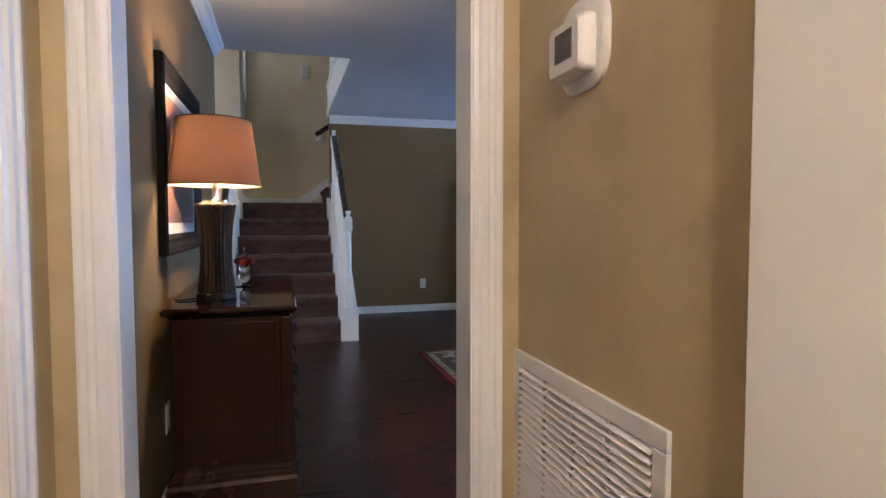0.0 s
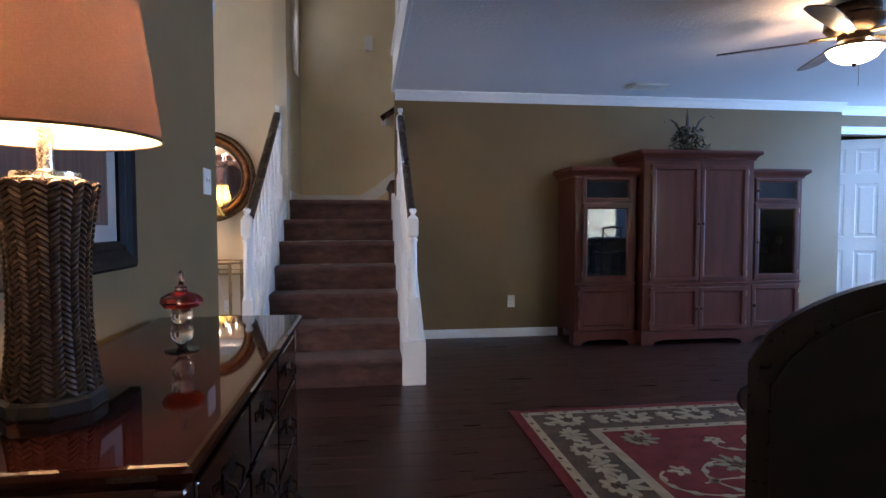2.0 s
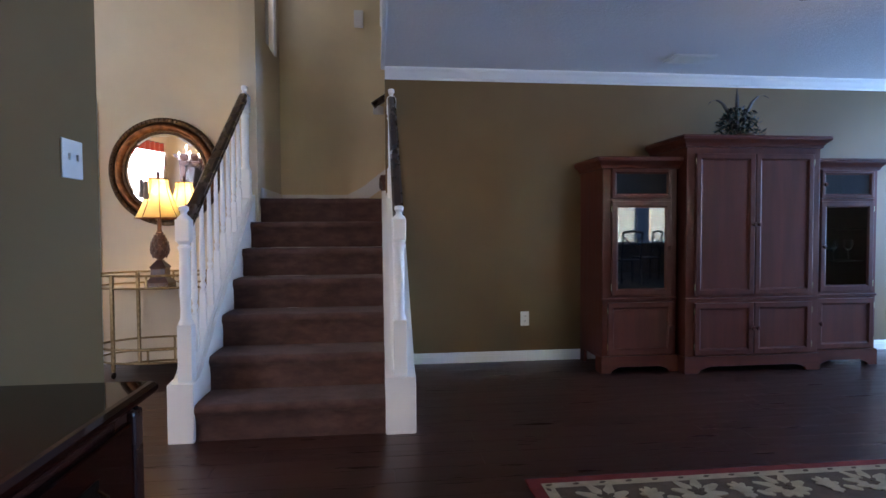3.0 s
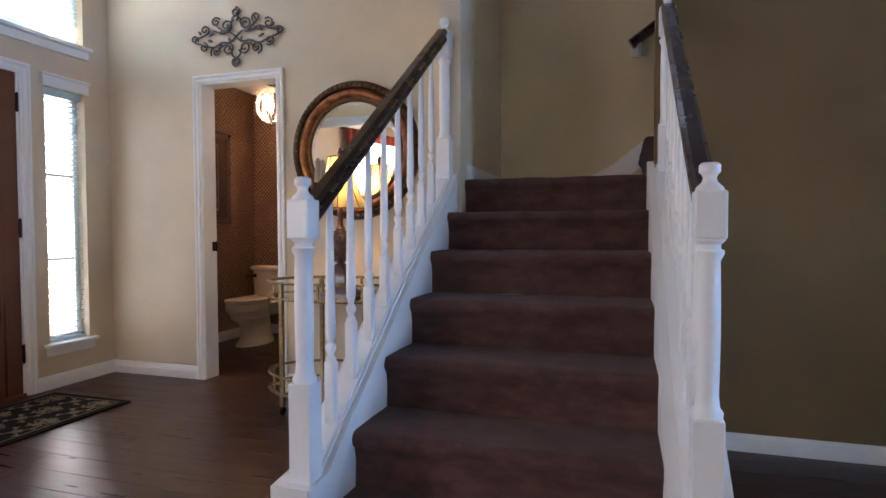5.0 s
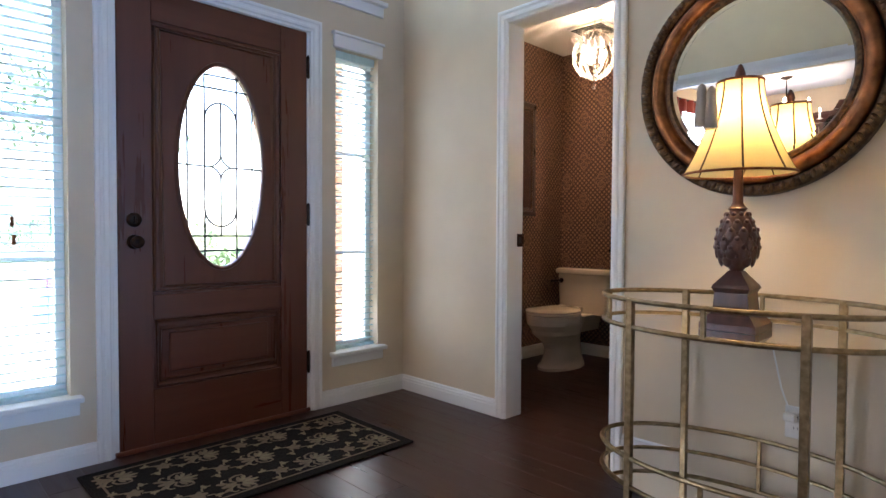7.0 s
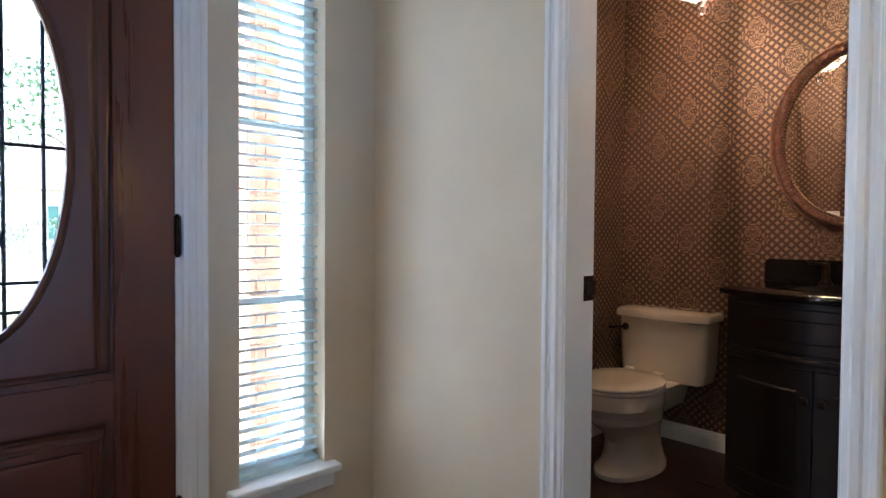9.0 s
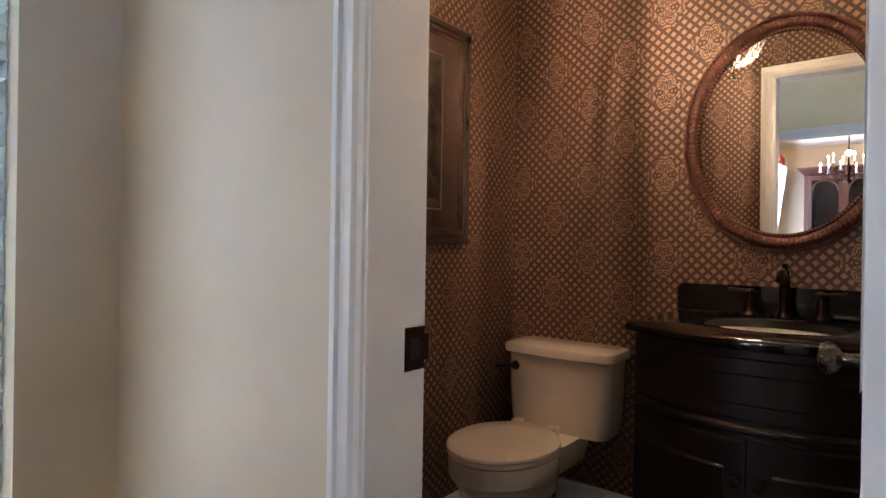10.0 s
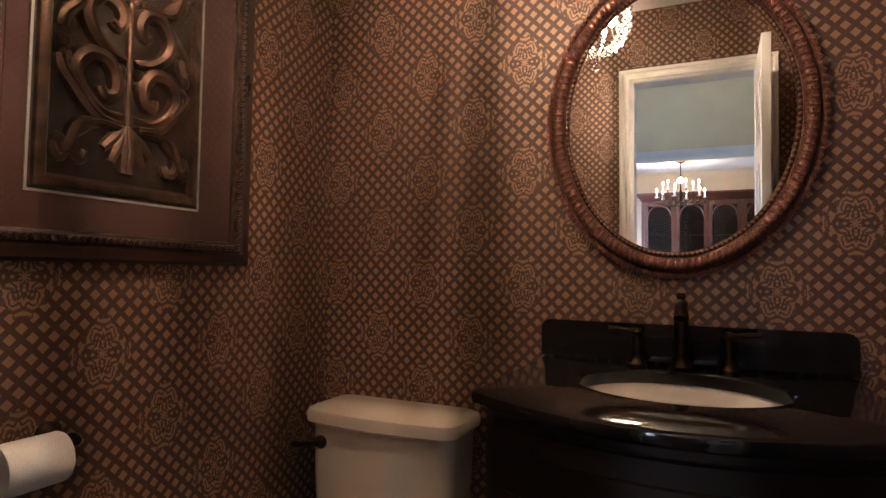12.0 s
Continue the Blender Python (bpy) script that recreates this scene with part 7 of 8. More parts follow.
BROWN = cloth("dark_brown_wool_pile", (0.100, 0.064, 0.038), 420, 0.95, 0.25, 12, 0.0, 0.8)
SAGEW = cloth("sage_wool_pile", (0.24, 0.20, 0.12), 420, 0.95, 0.2, 14, 0.0, 0.8)


def flat(bm, pts, z):
    vs = [bm.verts.new((x, y, z)) for x, y in pts]
    lo = [bm.verts.new((x, y, z - 0.003)) for x, y in pts]
    bm.faces.new(vs)
    n = len(pts)
    for i in range(n):
        bm.faces.new((vs[i], lo[i], lo[(i + 1) % n], vs[(i + 1) % n]))


def flower(bm, x, y, r, z, a0=0.0, petals=9, squash=0.7):
    """Palmette of single petals round a small heart, its long petals towards a0."""
    for i in range(petals):
        t = 2 * math.pi * i / petals
        l = r * (0.80 + 0.30 * math.cos(t))
        u, v = 0.16 * r * math.cos(t), 0.16 * r * squash * math.sin(t)
        d = a0 + math.atan2(squash * math.sin(t) * 1.2, math.cos(t))
        leaf(bm, x + u * math.cos(a0) - v * math.sin(a0), y + u * math.sin(a0) + v * math.cos(a0), l, r * 0.20 * 9 / (petals + 2), d, z + 0.00022 * i)


def leaf(bm, x, y, l, w, a, z):
    pts = []
    for i in range(12):
        t = i / 12
        u = l * (1 - math.cos(2 * math.pi * t)) / 2
        v = w * math.sin(2 * math.pi * t) * (1 + 0.25 * (i % 2))
        pts.append((x + u * math.cos(a) - v * math.sin(a), y + u * math.sin(a) + v * math.cos(a)))
    flat(bm, pts, z)


def ribbon(bm, pts, w, z):
    n = len(pts)
    rows = []
    for i in range(n):
        a, b = pts[max(0, i - 1)], pts[min(n - 1, i + 1)]
        d = Vector((b[0] - a[0], b[1] - a[1])).normalized()
        rows.append((bm.verts.new((pts[i][0] - d.y * w, pts[i][1] + d.x * w, z)), bm.verts.new((pts[i][0] + d.y * w, pts[i][1] - d.x * w, z))))
    for p, q in zip(rows, rows[1:]):
        bm.faces.new((p[0], p[1], q[1], q[0]))


rug = thing("area_rug", "red and ivory floral wool rug with dark brown border", "rug")
RX0, RX1, RY0, RY1 = 1.345, 4.45, 2.30, 4.712
part("woven_field", box(RX0, RX1, RY0, RY1, 0.0005, 0.010, 0.003), RED, rug, "red wool pile")


def band(i0, i1, z, mat, name):
    bm = bmesh.new()
    for a in ((RX0 + i0, RX1 - i0, RY0 + i0, RY0 + i1), (RX0 + i0, RX1 - i0, RY1 - i1, RY1 - i0), (RX0 + i0, RX0 + i1, RY0 + i1, RY1 - i1), (RX1 - i1, RX1 - i0, RY0 + i1, RY1 - i1)):
        box(*a, 0.008, z, bm=bm)
    return part(name, bm, mat, rug)


band(0.055, 0.100, 0.0112, IVORY, "guard_band")
band(0.100, 0.345, 0.0108, BROWN, "main_border")
band(0.345, 0.395, 0.0112, IVORY, "guard_band")
mo, ms, vine, core = bmesh.new(), bmesh.new(), bmesh.new(), bmesh.new()
c = 0.222
i = 0
x = RX0 + 0.28
while x < RX1 - 0.2:
    for y, up in ((RY1 - c, 1), (RY0 + c, -1)):
        if i % 2 == 0:
            flower(mo, x, y, 0.112, 0.0128, math.pi / 2 * up + 0.3 * (-1) ** (i // 2), 9, 0.85)
            flower(core, x, y + 0.012, 0.04, 0.0152, math.pi / 2, 6)
            leaf(mo, x - 0.09, y - 0.05, 0.07, 0.018, 2.4, 0.0126)
        else:
            for k in range(5):
                leaf(mo, x - 0.03 + 0.015 * k, y, 0.085, 0.014, math.pi / 2 * up + (k - 2) * 0.62, 0.0128 + 0.0003 * k)
                leaf(mo, x + 0.03 - 0.015 * k, y, 0.06, 0.012, -math.pi / 2 * up + (k - 2) * 0.7, 0.0127 + 0.0003 * k)
    x += 0.19
    i += 1
y, i = RY1 - 0.42, 1
while y > RY0 + 0.3:
    for x, up in ((RX0 + c, 0), (RX1 - c, math.pi)):
        if i % 2 == 0:
            flower(mo, x, y, 0.112, 0.0128, up + 0.3 * (-1) ** (i // 2), 9, 0.85)
            flower(core, x - 0.01, y, 0.04, 0.0152, up, 6)
        else:
            for k in range(5):
                leaf(mo, x, y - 0.03 + 0.015 * k, 0.085, 0.014, up + (k - 2) * 0.62, 0.0128 + 0.0003 * k)
                leaf(mo, x, y + 0.03 - 0.015 * k, 0.06, 0.012, up + math.pi + (k - 2) * 0.7, 0.0127 + 0.0003 * k)
    y -= 0.19
    i += 1
rng = random.Random(8)
FX0, FX1, FY0, FY1 = RX0 + 0.395, RX1 - 0.395, RY0 + 0.395, RY1 - 0.395
nx, ny = 7, 5
for ix in range(nx):
    for iy in range(ny):
        fx = FX0 + (ix + 0.5) * (FX1 - FX0) / nx + rng.uniform(-0.05, 0.05)
        fy = FY0 + (iy + 0.5) * (FY1 - FY0) / ny + rng.uniform(-0.05, 0.05)
        a = rng.uniform(0, 6.28)
        big = (ix + iy) % 2 == 0
        flower(ms if big else mo, fx, fy, 0.10 if big else 0.055, 0.0122, a, 10 if big else 6, 0.75)
        if big:
            flower(core, fx, fy, 0.045, 0.0148, a, 7)
        pts = []
        for k in range(22):
            t = k / 21
            pts.append((fx + (0.08 + 0.30 * t) * math.cos(a + 2.4 * t), fy + (0.08 + 0.22 * t) * math.sin(a + 2.4 * t)))
        pts = [p for p in pts if FX0 + 0.01 < p[0] < FX1 - 0.01 and FY0 + 0.01 < p[1] < FY1 - 0.01]
        if len(pts) > 3:
            ribbon(vine, pts, 0.006, 0.0116)
            for k in range(3, len(pts) - 1, 4):
                leaf(mo, *pts[k], 0.06, 0.014, a + 2.4 * k / 21 + (1.2 if k % 8 else -1.0), 0.0122)
x = RX0 + 0.07
bits = bmesh.new()
while x < RX1 - 0.07:
    for y in (RY1 - 0.077, RY1 - 0.37, RY0 + 0.077, RY0 + 0.37):
        if RX0 + 0.35 < x < RX1 - 0.35 or abs(y - RY1) < 0.1 or abs(y - RY0) < 0.1:
            leaf(bits, x, y, 0.03, 0.007, 0.3, 0.0122)
    x += 0.115
y = RY0 + 0.1
while y < RY1 - 0.1:
    for x in (RX0 + 0.077, RX1 - 0.077):
        leaf(bits, x, y, 0.03, 0.007, 1.9, 0.0122)
    y += 0.115
for nm, bmx, mt in (("floral_pattern", mo, IVORY), ("blossom_pattern", ms, SAGEW), ("vine_pattern", vine, IVORY), ("heart_pattern", core, BROWN), ("guard_pattern", bits, BROWN)):
    tagged(part(nm, bmx, mt, rug), kind="stuff")

mat = thing("door_mat", "black door mat with beige damask pattern and thin border", "mat")
MX0, MX1, MY0, MY1 = -2.805, -2.19, 5.44, 6.645
BLACKP = cloth("black_pile", (0.014, 0.011, 0.009), 500, 0.95, 0.2, 10, 0.0, 0.6)
BEIGE = cloth("beige_pile", (0.20, 0.155, 0.10), 500, 0.95, 0.2, 14, 0.0, 0.6)
part("woven_field", box(MX0, MX1, MY0, MY1, 0.0005, 0.010, 0.003), BLACKP, mat, "black pile")
bm = bmesh.new()
for a in ((MX0 + 0.045, MX1 - 0.045, MY0 + 0.045, MY0 + 0.053), (MX0 + 0.045, MX1 - 0.045, MY1 - 0.053, MY1 - 0.045), (MX0 + 0.045, MX0 + 0.053, MY0 + 0.053, MY1 - 0.053), (MX1 - 0.053, MX1 - 0.045, MY0 + 0.053, MY1 - 0.053)):
    box(*a, 0.008, 0.0112, bm=bm)
part("border_line", bm, BEIGE, mat)
dm, dt = bmesh.new(), bmesh.new()
for ix in range(3):
    for iy in range(7):
        x = MX0 + 0.125 + ix * 0.1825
        y = MY0 + 0.115 + iy * 0.1625
        if (ix + iy) % 2 == 0:
            for k in range(7):
                a = math.pi / 2 + (k - 3) * 0.42
                leaf(dm if k % 2 == 0 else dt, x + 0.012 * math.cos(a), y - 0.01 + 0.012 * math.sin(a), 0.066 - 0.006 * abs(k - 3), 0.0075, a, 0.0116 + 0.0003 * (k % 2))
            for s in (-1, 1):
                ribbon(dm, [(x + s * u, y + v) for u, v in ((0.008, -0.015), (0.035, -0.03), (0.06, -0.02), (0.072, 0.005), (0.066, 0.028), (0.05, 0.03), (0.046, 0.016))], 0.0055, 0.0116)
                ribbon(dt, [(x + s * u, y + v) for u, v in ((0.006, -0.02), (0.02, -0.048), (0.045, -0.062), (0.062, -0.052), (0.058, -0.038))], 0.0045, 0.0114)
                leaf(dm, x + s * 0.02, y - 0.045, 0.045, 0.008, -math.pi / 2 + s * 0.5, 0.0117)
            leaf(dm, x, y - 0.02, 0.06, 0.012, -math.pi / 2, 0.012)
        else:
            for k in range(5):
                leaf(dm, x, y, 0.034, 0.0095, 0.3 + 2 * math.pi * k / 5, 0.0118)
            for k in range(4):
                a = 0.78 + math.pi / 2 * k
                ribbon(dt, [(x + r * math.cos(a + w), y + r * math.sin(a + w)) for r, w in ((0.03, 0), (0.05, 0.25), (0.068, 0.2), (0.082, -0.1))], 0.004, 0.0114)
                leaf(dt, x + 0.06 * math.cos(a), y + 0.06 * math.sin(a), 0.035, 0.008, a + 0.9, 0.0116)
tagged(part("damask", dm, BEIGE, mat, "beige damask motifs"), kind="stuff")
tagged(part("scroll_pattern", dt, SAGEW, mat, "tan scroll motifs"), kind="stuff")

# ---- armchair ----
arm = thing("armchair", "dark leather armchair with carved wooden arms seen from behind", "armchair", (1.32, 2.58, 0), -37)


def chair_back(grow, y0, y1, z0):
    """Arched back outline extruded in y: 0.70 m wide."""
    n = 20
    pts = [(-grow, z0)]
    for i in range(n + 1):
        t = i / n
        pts.append((-grow + (0.70 + 2 * grow) * t, 0.80 + grow + 0.20 * math.sin(math.pi * t) ** 0.6))
    pts.append((0.70 + grow, z0))
    bm = prism(pts, 0, y1 - y0)
    return turned(bm, Matrix.Translation((0, y1, 0)) @ pose(0, 0, 0, 90, 0, 0))


part("back_frame", chair_back(0.012, 0.0, 0.05, 0.16), DARK_FRAME, arm, "dark wood back frame")
part("back_upholstery", chair_back(-0.03, -0.018, 0.0, 0.2), LEATHER, arm, "black-brown leather back")
part("back_cushion", chair_back(-0.04, 0.05, 0.14, 0.42), LEATHER, arm)
part("seat", box(0.03, 0.67, 0.05, 0.66, 0.24, 0.44, 0.05, seg=4), LEATHER, arm)
for s, x in ((-1, 0.02), (1, 0.68)):
    part("arm_rest", tube([(x, 0.03, 0.66), (x, 0.2, 0.64), (x + s * 0.02, 0.42, 0.60), (x + s * 0.03, 0.56, 0.585), (x + s * 0.03, 0.63, 0.565)], [0.026, 0.027, 0.029, 0.032, 0.034], 14), DARK_FRAME, arm, "carved wooden arm", smooth=True)
    kn = part("arm_scroll", turned(lathe([(0.0, -0.03), (0.03, -0.026), (0.044, -0.01), (0.044, 0.012), (0.03, 0.026), (0, 0.03)], 20), Matrix.Translation((x + s * 0.03, 0.645, 0.565)) @ pose(0, 0, 0, 90, 0, 0)), DARK_FRAME, arm, smooth=True)
    for k in range(7):
        part("flute", tube([(x + s * 0.03 + 0.03 * math.cos(k), 0.668, 0.565 + 0.03 * math.sin(k)), (x + s * 0.03 + 0.012 * math.cos(k), 0.676, 0.565 + 0.012 * math.sin(k))], 0.004, 6), DARK_FRAME, kn)
    part("arm_post", tube([(x + s * 0.02, 0.55, 0.57), (x + s * 0.012, 0.50, 0.46), (x, 0.54, 0.32), (x, 0.6, 0.24)], [0.03, 0.024, 0.03, 0.034], 12), DARK_FRAME, arm, smooth=True)
    part("arm_panel", box(min(x, x - s * 0.02), max(x, x - s * 0.02), 0.04, 0.54, 0.26, 0.62, 0.006), LEATHER, arm)
for x in (0.05, 0.65):
    for y in (0.04, 0.60):
        part("leg", tube([(x, y, 0.28), (x, y - (0.03 if y < 0.3 else -0.03), 0.16), (x, y, 0.04), (x, y + (-0.02 if y < 0.3 else 0.02), 0.0)], [0.036, 0.032, 0.018, 0.024], 12), DARK_FRAME, arm, smooth=True)

# ---- ceiling fan ----
FANX, FANY = 3.25, 4.47
fan = thing("ceiling_fan", "bronze ceiling fan with lit alabaster bowl and wooden blades", "ceiling fan", (FANX + 0.03, FANY, -0.045))
part("motor", lathe([(0.12, H + 0.045), (0.125, H - 0.01), (0.15, H - 0.03), (0.155, H - 0.075), (0.13, H - 0.10), (0.09, H - 0.115), (0.085, H - 0.15), (0.0, H - 0.152)], 40), BRONZE, fan, smooth=True)
part("light_fitter", lathe([(0.05, H - 0.15), (0.055, H - 0.165), (0.06, H - 0.178), (0.03, H - 0.2), (0.012, H - 0.21), (0.012, H - 0.275)], 32), BRONZE, fan, smooth=True)
part("bowl_rim", tube([(x, y, H - 0.192) for x, y in oval(0, 0, 0.142, 0.142, 48)], 0.006, 8, True), BRONZE, fan, smooth=True)
part("glass_bowl", shell([(0.14, H - 0.192), (0.132, H - 0.212), (0.105, H - 0.245), (0.062, H - 0.268), (0.012, H - 0.276)], 40), glow("lit_alabaster", (1.0, 0.84, 0.58), 1.14), fan, "lit alabaster glass bowl", smooth=True)
part("finial", lathe([(0.016, H - 0.274), (0.012, H - 0.284), (0.006, H - 0.292), (0, H - 0.294)], 16), BRONZE, fan, smooth=True)
part("pull_chain", tube([(0.03, 0, H - 0.27), (0.03, 0, H - 0.40)], 0.0012, 5), BRASS, fan)
for i in range(5):
    a = radians(-2 + 72 * i)
    m = pose(0, 0, H - 0.118, 0, 0, math.degrees(a))
    ir = part("blade_iron", turned(box(0.08, 0.22, -0.018, 0.018, -0.006, 0.006, 0.004), m), BRASS, fan)
    pts = [(0.18, -0.05), (0.3, -0.062), (0.55, -0.07), (0.66, -0.066), (0.70, -0.04), (0.71, 0), (0.70, 0.04), (0.66, 0.066), (0.55, 0.07), (0.3, 0.062), (0.18, 0.05)]
    part("blade", turned(prism(pts, -0.004, 0.004), m @ pose(0, 0, -0.008, -12, 0, 0)), FAN_WOOD, fan, "walnut fan blade")
for dx in (-0.08, 0.08):
    lamp("fan_light", "POINT", Matrix.Translation((FANX + 0.03 + dx, FANY, H - 0.25)), 0.42, (1.0, 0.74, 0.45), radius=0.02)

cv = thing("ceiling_vent", "white ceiling air register near the crown moulding", "vent")
part("frame", box(2.87, 3.19, 6.30, 6.50, H - 0.012, H, 0.004), PLASTIC, cv)
for i in range(7):
    part("slat", turned(box(2.89, 3.17, -0.009, 0.009, -0.001, 0.001), Matrix.Translation((0, 6.325 + 0.025 * i, H - 0.016)) @ pose(0, 0, 0, 35, 0, 0)), PLASTIC, cv)
sd = thing("smoke_detector", "round white smoke detector on the ceiling", "smoke detector", (5.15, 6.0, H))
part("housing", lathe([(0.065, 0), (0.065, -0.02), (0.055, -0.034), (0, -0.038)], 28), PLASTIC, sd, smooth=True)

# ---- breakfast corner mirrored in the cabinet glass ----
def dining_chair():
    ob = thing("dining_chair", "dark wooden dining chair with cross back", "chair", group="breakfast chairs")
    part("seat", box(-0.22, 0.22, -0.21, 0.21, 0.43, 0.46, 0.01), DARK_FRAME, ob)
    for x in (-0.19, 0.19):
        part("back_post", tube([(x, 0.19, 0.0), (x, 0.2, 0.45), (x, 0.26, 0.98)], 0.018, 8), DARK_FRAME, ob)
        part("leg", tube([(x, -0.18, 0.0), (x, -0.18, 0.44)], 0.018, 8), DARK_FRAME, ob)
        part("cross_slat", tube([(x, 0.215, 0.55), (-x, 0.255, 0.9)], 0.012, 6), DARK_FRAME, ob)
    part("top_rail", tube([(-0.2, 0.26, 0.97), (0, 0.275, 1.0), (0.2, 0.26, 0.97)], 0.022, 8), DARK_FRAME, ob)
    return ob


def breakfast_blind(x0, x1, z0, z1, y):
    ob = thing("window_blind", "white slatted blind half closed in the breakfast window", "blind", group="breakfast blinds")
    part("head_rail", box(x0, x1, y - 0.022, y + 0.022, z1 - 0.045, z1, 0.003), BLIND, ob)
    part("bottom_rail", box(x0, x1, y - 0.02, y + 0.02, z0 + 0.004, z0 + 0.022, 0.003), BLIND, ob)
    mesh = None
    for i in range(int((z1 - z0 - 0.1) / 0.046) + 1):
        if mesh is None:
            s = part("slat", box(x0 + 0.003, x1 - 0.003, -0.025, 0.025, -0.0012, 0.0012), BLIND, ob)
            mesh = s.data
        else:
            s = new("slat", mesh)
            s.parent = ob
        s.matrix_basis = pose(0, y, z0 + 0.05 + i * 0.046, 42, 0, 0)
    return ob


for a, b in ((4.2, 5.3), (5.7, 6.8), (7.1, 8.0)):
    breakfast_blind(a + 0.04, b - 0.04, 0.71, 2.09, -2.515)
tb = thing("breakfast_table", "dark round breakfast table", "table", (5.5, -0.9, 0))
part("tabletop", lathe([(0.6, 0.71), (0.62, 0.72), (0.62, 0.74), (0.6, 0.75)], 48), DARK_FRAME, tb, smooth=True)
part("pedestal", lathe([(0.3, 0.0), (0.28, 0.03), (0.08, 0.08), (0.06, 0.3), (0.09, 0.5), (0.06, 0.6), (0.2, 0.71)], 28), DARK_FRAME, tb, smooth=True)
dc = dining_chair()
dc.matrix_basis = pose(5.5, -0.15, 0, 0, 0, 0)
for x, y, a in ((4.75, -0.9, 90), (6.25, -0.9, -90), (5.5, -1.65, 180)):
    copy_thing(dc, pose(x, y, 0, 0, 0, a))

# ---- dining room, seen in the mirrors ----
chand = thing("dining_chandelier", "lit bronze chandelier with candle bulbs", "chandelier", (-2.05, 2.5, 0.14))
part("canopy", lathe([(0.06, H - 0.14), (0.06, H - 0.152), (0.02, H - 0.17), (0, H - 0.172)], 24), BRONZE, chand, smooth=True)
part("rod", tube([(0, 0, H - 0.14), (0, 0, 1.72)], 0.006, 8), BRONZE, chand)
part("column", lathe([(0.0, 1.56), (0.012, 1.57), (0.03, 1.60), (0.016, 1.64), (0.02, 1.70), (0.034, 1.74), (0.012, 1.80), (0.008, 1.86)], 20), BRONZE, chand, smooth=True)
CANDLE = glow("candle_bulb", (1.0, 0.80, 0.52), 3.04)
for i in range(12):
    a = 2 * math.pi * i / 12 + 0.2
    r1 = 0.30 if i % 2 else 0.22
    zc = 1.70 if i % 2 else 1.80
    ar = part("arm", tube([(r * math.cos(a), r * math.sin(a), z) for r, z in ((0.015, 1.66), (0.08, 1.60), (0.18, 1.60), (r1, 1.64), (r1, zc))], 0.006, 8), BRONZE, chand, smooth=True)
    part("drip_pan", lathe([(0.01, zc), (0.03, zc + 0.008), (0.012, zc + 0.012), (0.011, zc + 0.07), (0, zc + 0.071)], 14, at=(r1 * math.cos(a), r1 * math.sin(a), 0)), TRIM, ar, smooth=True)
    part("bulb", ball((r1 * math.cos(a), r1 * math.sin(a), zc + 0.10), 0.0105, None, 10, (1, 1, 2.2)), CANDLE, ar)
    part("scroll", tube([((0.16 + u) * math.cos(a), (0.16 + u) * math.sin(a), 1.645 + v) for u, v in spiral(0, 0, 0.006, 0.035, 0, 1.2, 14)], 0.004, 6), BRONZE, ar)
lamp("dining_light", "POINT", Matrix.Translation((-2.05, 2.5, 2.07)), 1.5, (1.0, 0.72, 0.42), radius=0.03)

CABINET_BROWN = wood("brown_cabinet_wood", (0.046, 0.0155, 0.009), (0.070, 0.024, 0.0135), 0.32, (24, 24, 2.0), 0.1, 0.0, 0.03)
cab = thing("china_cabinet", "tall cherry china cabinet with arched glass doors", "cabinet", (-0.1, 1.235, 0))
part("case", box(-2.5, -0.75, 0.14, 0.20, 0.0, 2.06, 0.005, box(-2.5, -2.46, 0.2, 0.55, 0.0, 2.06, bm=box(-0.79, -0.75, 0.2, 0.55, 0, 2.06, bm=box(-2.46, -0.79, 0.2, 0.6, 0.0, 0.8)))), CABINET_BROWN, cab)
part("crown", loft([[(-2.5 - i, 0.13, z), (-0.75 + i, 0.13, z), (-0.75 + i, 0.55 + i, z), (-2.5 - i, 0.55 + i, z)] for i, z in ((0, 2.03), (0.02, 2.06), (0.07, 2.12), (0.075, 2.15))]), CABINET_BROWN, cab)
for i in range(4):
    x0 = -2.46 + i * 0.4175
    d = part("glass_door", box(x0 + 0.005, x0 + 0.055, 0.55, 0.575, 0.82, 2.02, 0.003, box(x0 + 0.3625, x0 + 0.4125, 0.55, 0.575, 0.82, 2.02, bm=box(x0 + 0.055, x0 + 0.3625, 0.55, 0.575, 0.82, 0.87, bm=box(x0 + 0.055, x0 + 0.3625, 0.55, 0.575, 1.95, 2.02)))), CABINET_BROWN, cab)
    part("door_glass", box(x0 + 0.055, x0 + 0.3625, 0.56, 0.564, 0.87, 1.95), SMOKED, d)
    part("arch", tube([(x0 + 0.209 + 0.15 * math.cos(t), 0.565, 1.80 + 0.15 * math.sin(t)) for t in [math.pi * k / 12 for k in range(13)]], 0.012, 8), CABINET_BROWN, d)
for z in (1.15, 1.5):
    part("shelf", box(-2.46, -0.79, 0.2, 0.53, z, z + 0.02), CABINET_BROWN, cab)
cab.scale = (1, 1, 0.92)
val = thing("window_valance", "red gathered valance over the dining-room window", "curtain")
bm = bmesh.new()
n = 60
ra = [[bm.verts.new((-2.86 + 0.025 * math.sin(i * 0.9) + k, 1.75 + 1.7 * i / n, z)) for z in (2.15, 1.95, 1.72 + 0.03 * math.sin(i * 0.45))] for k in (0, 0.004) for i in range(n + 1)]
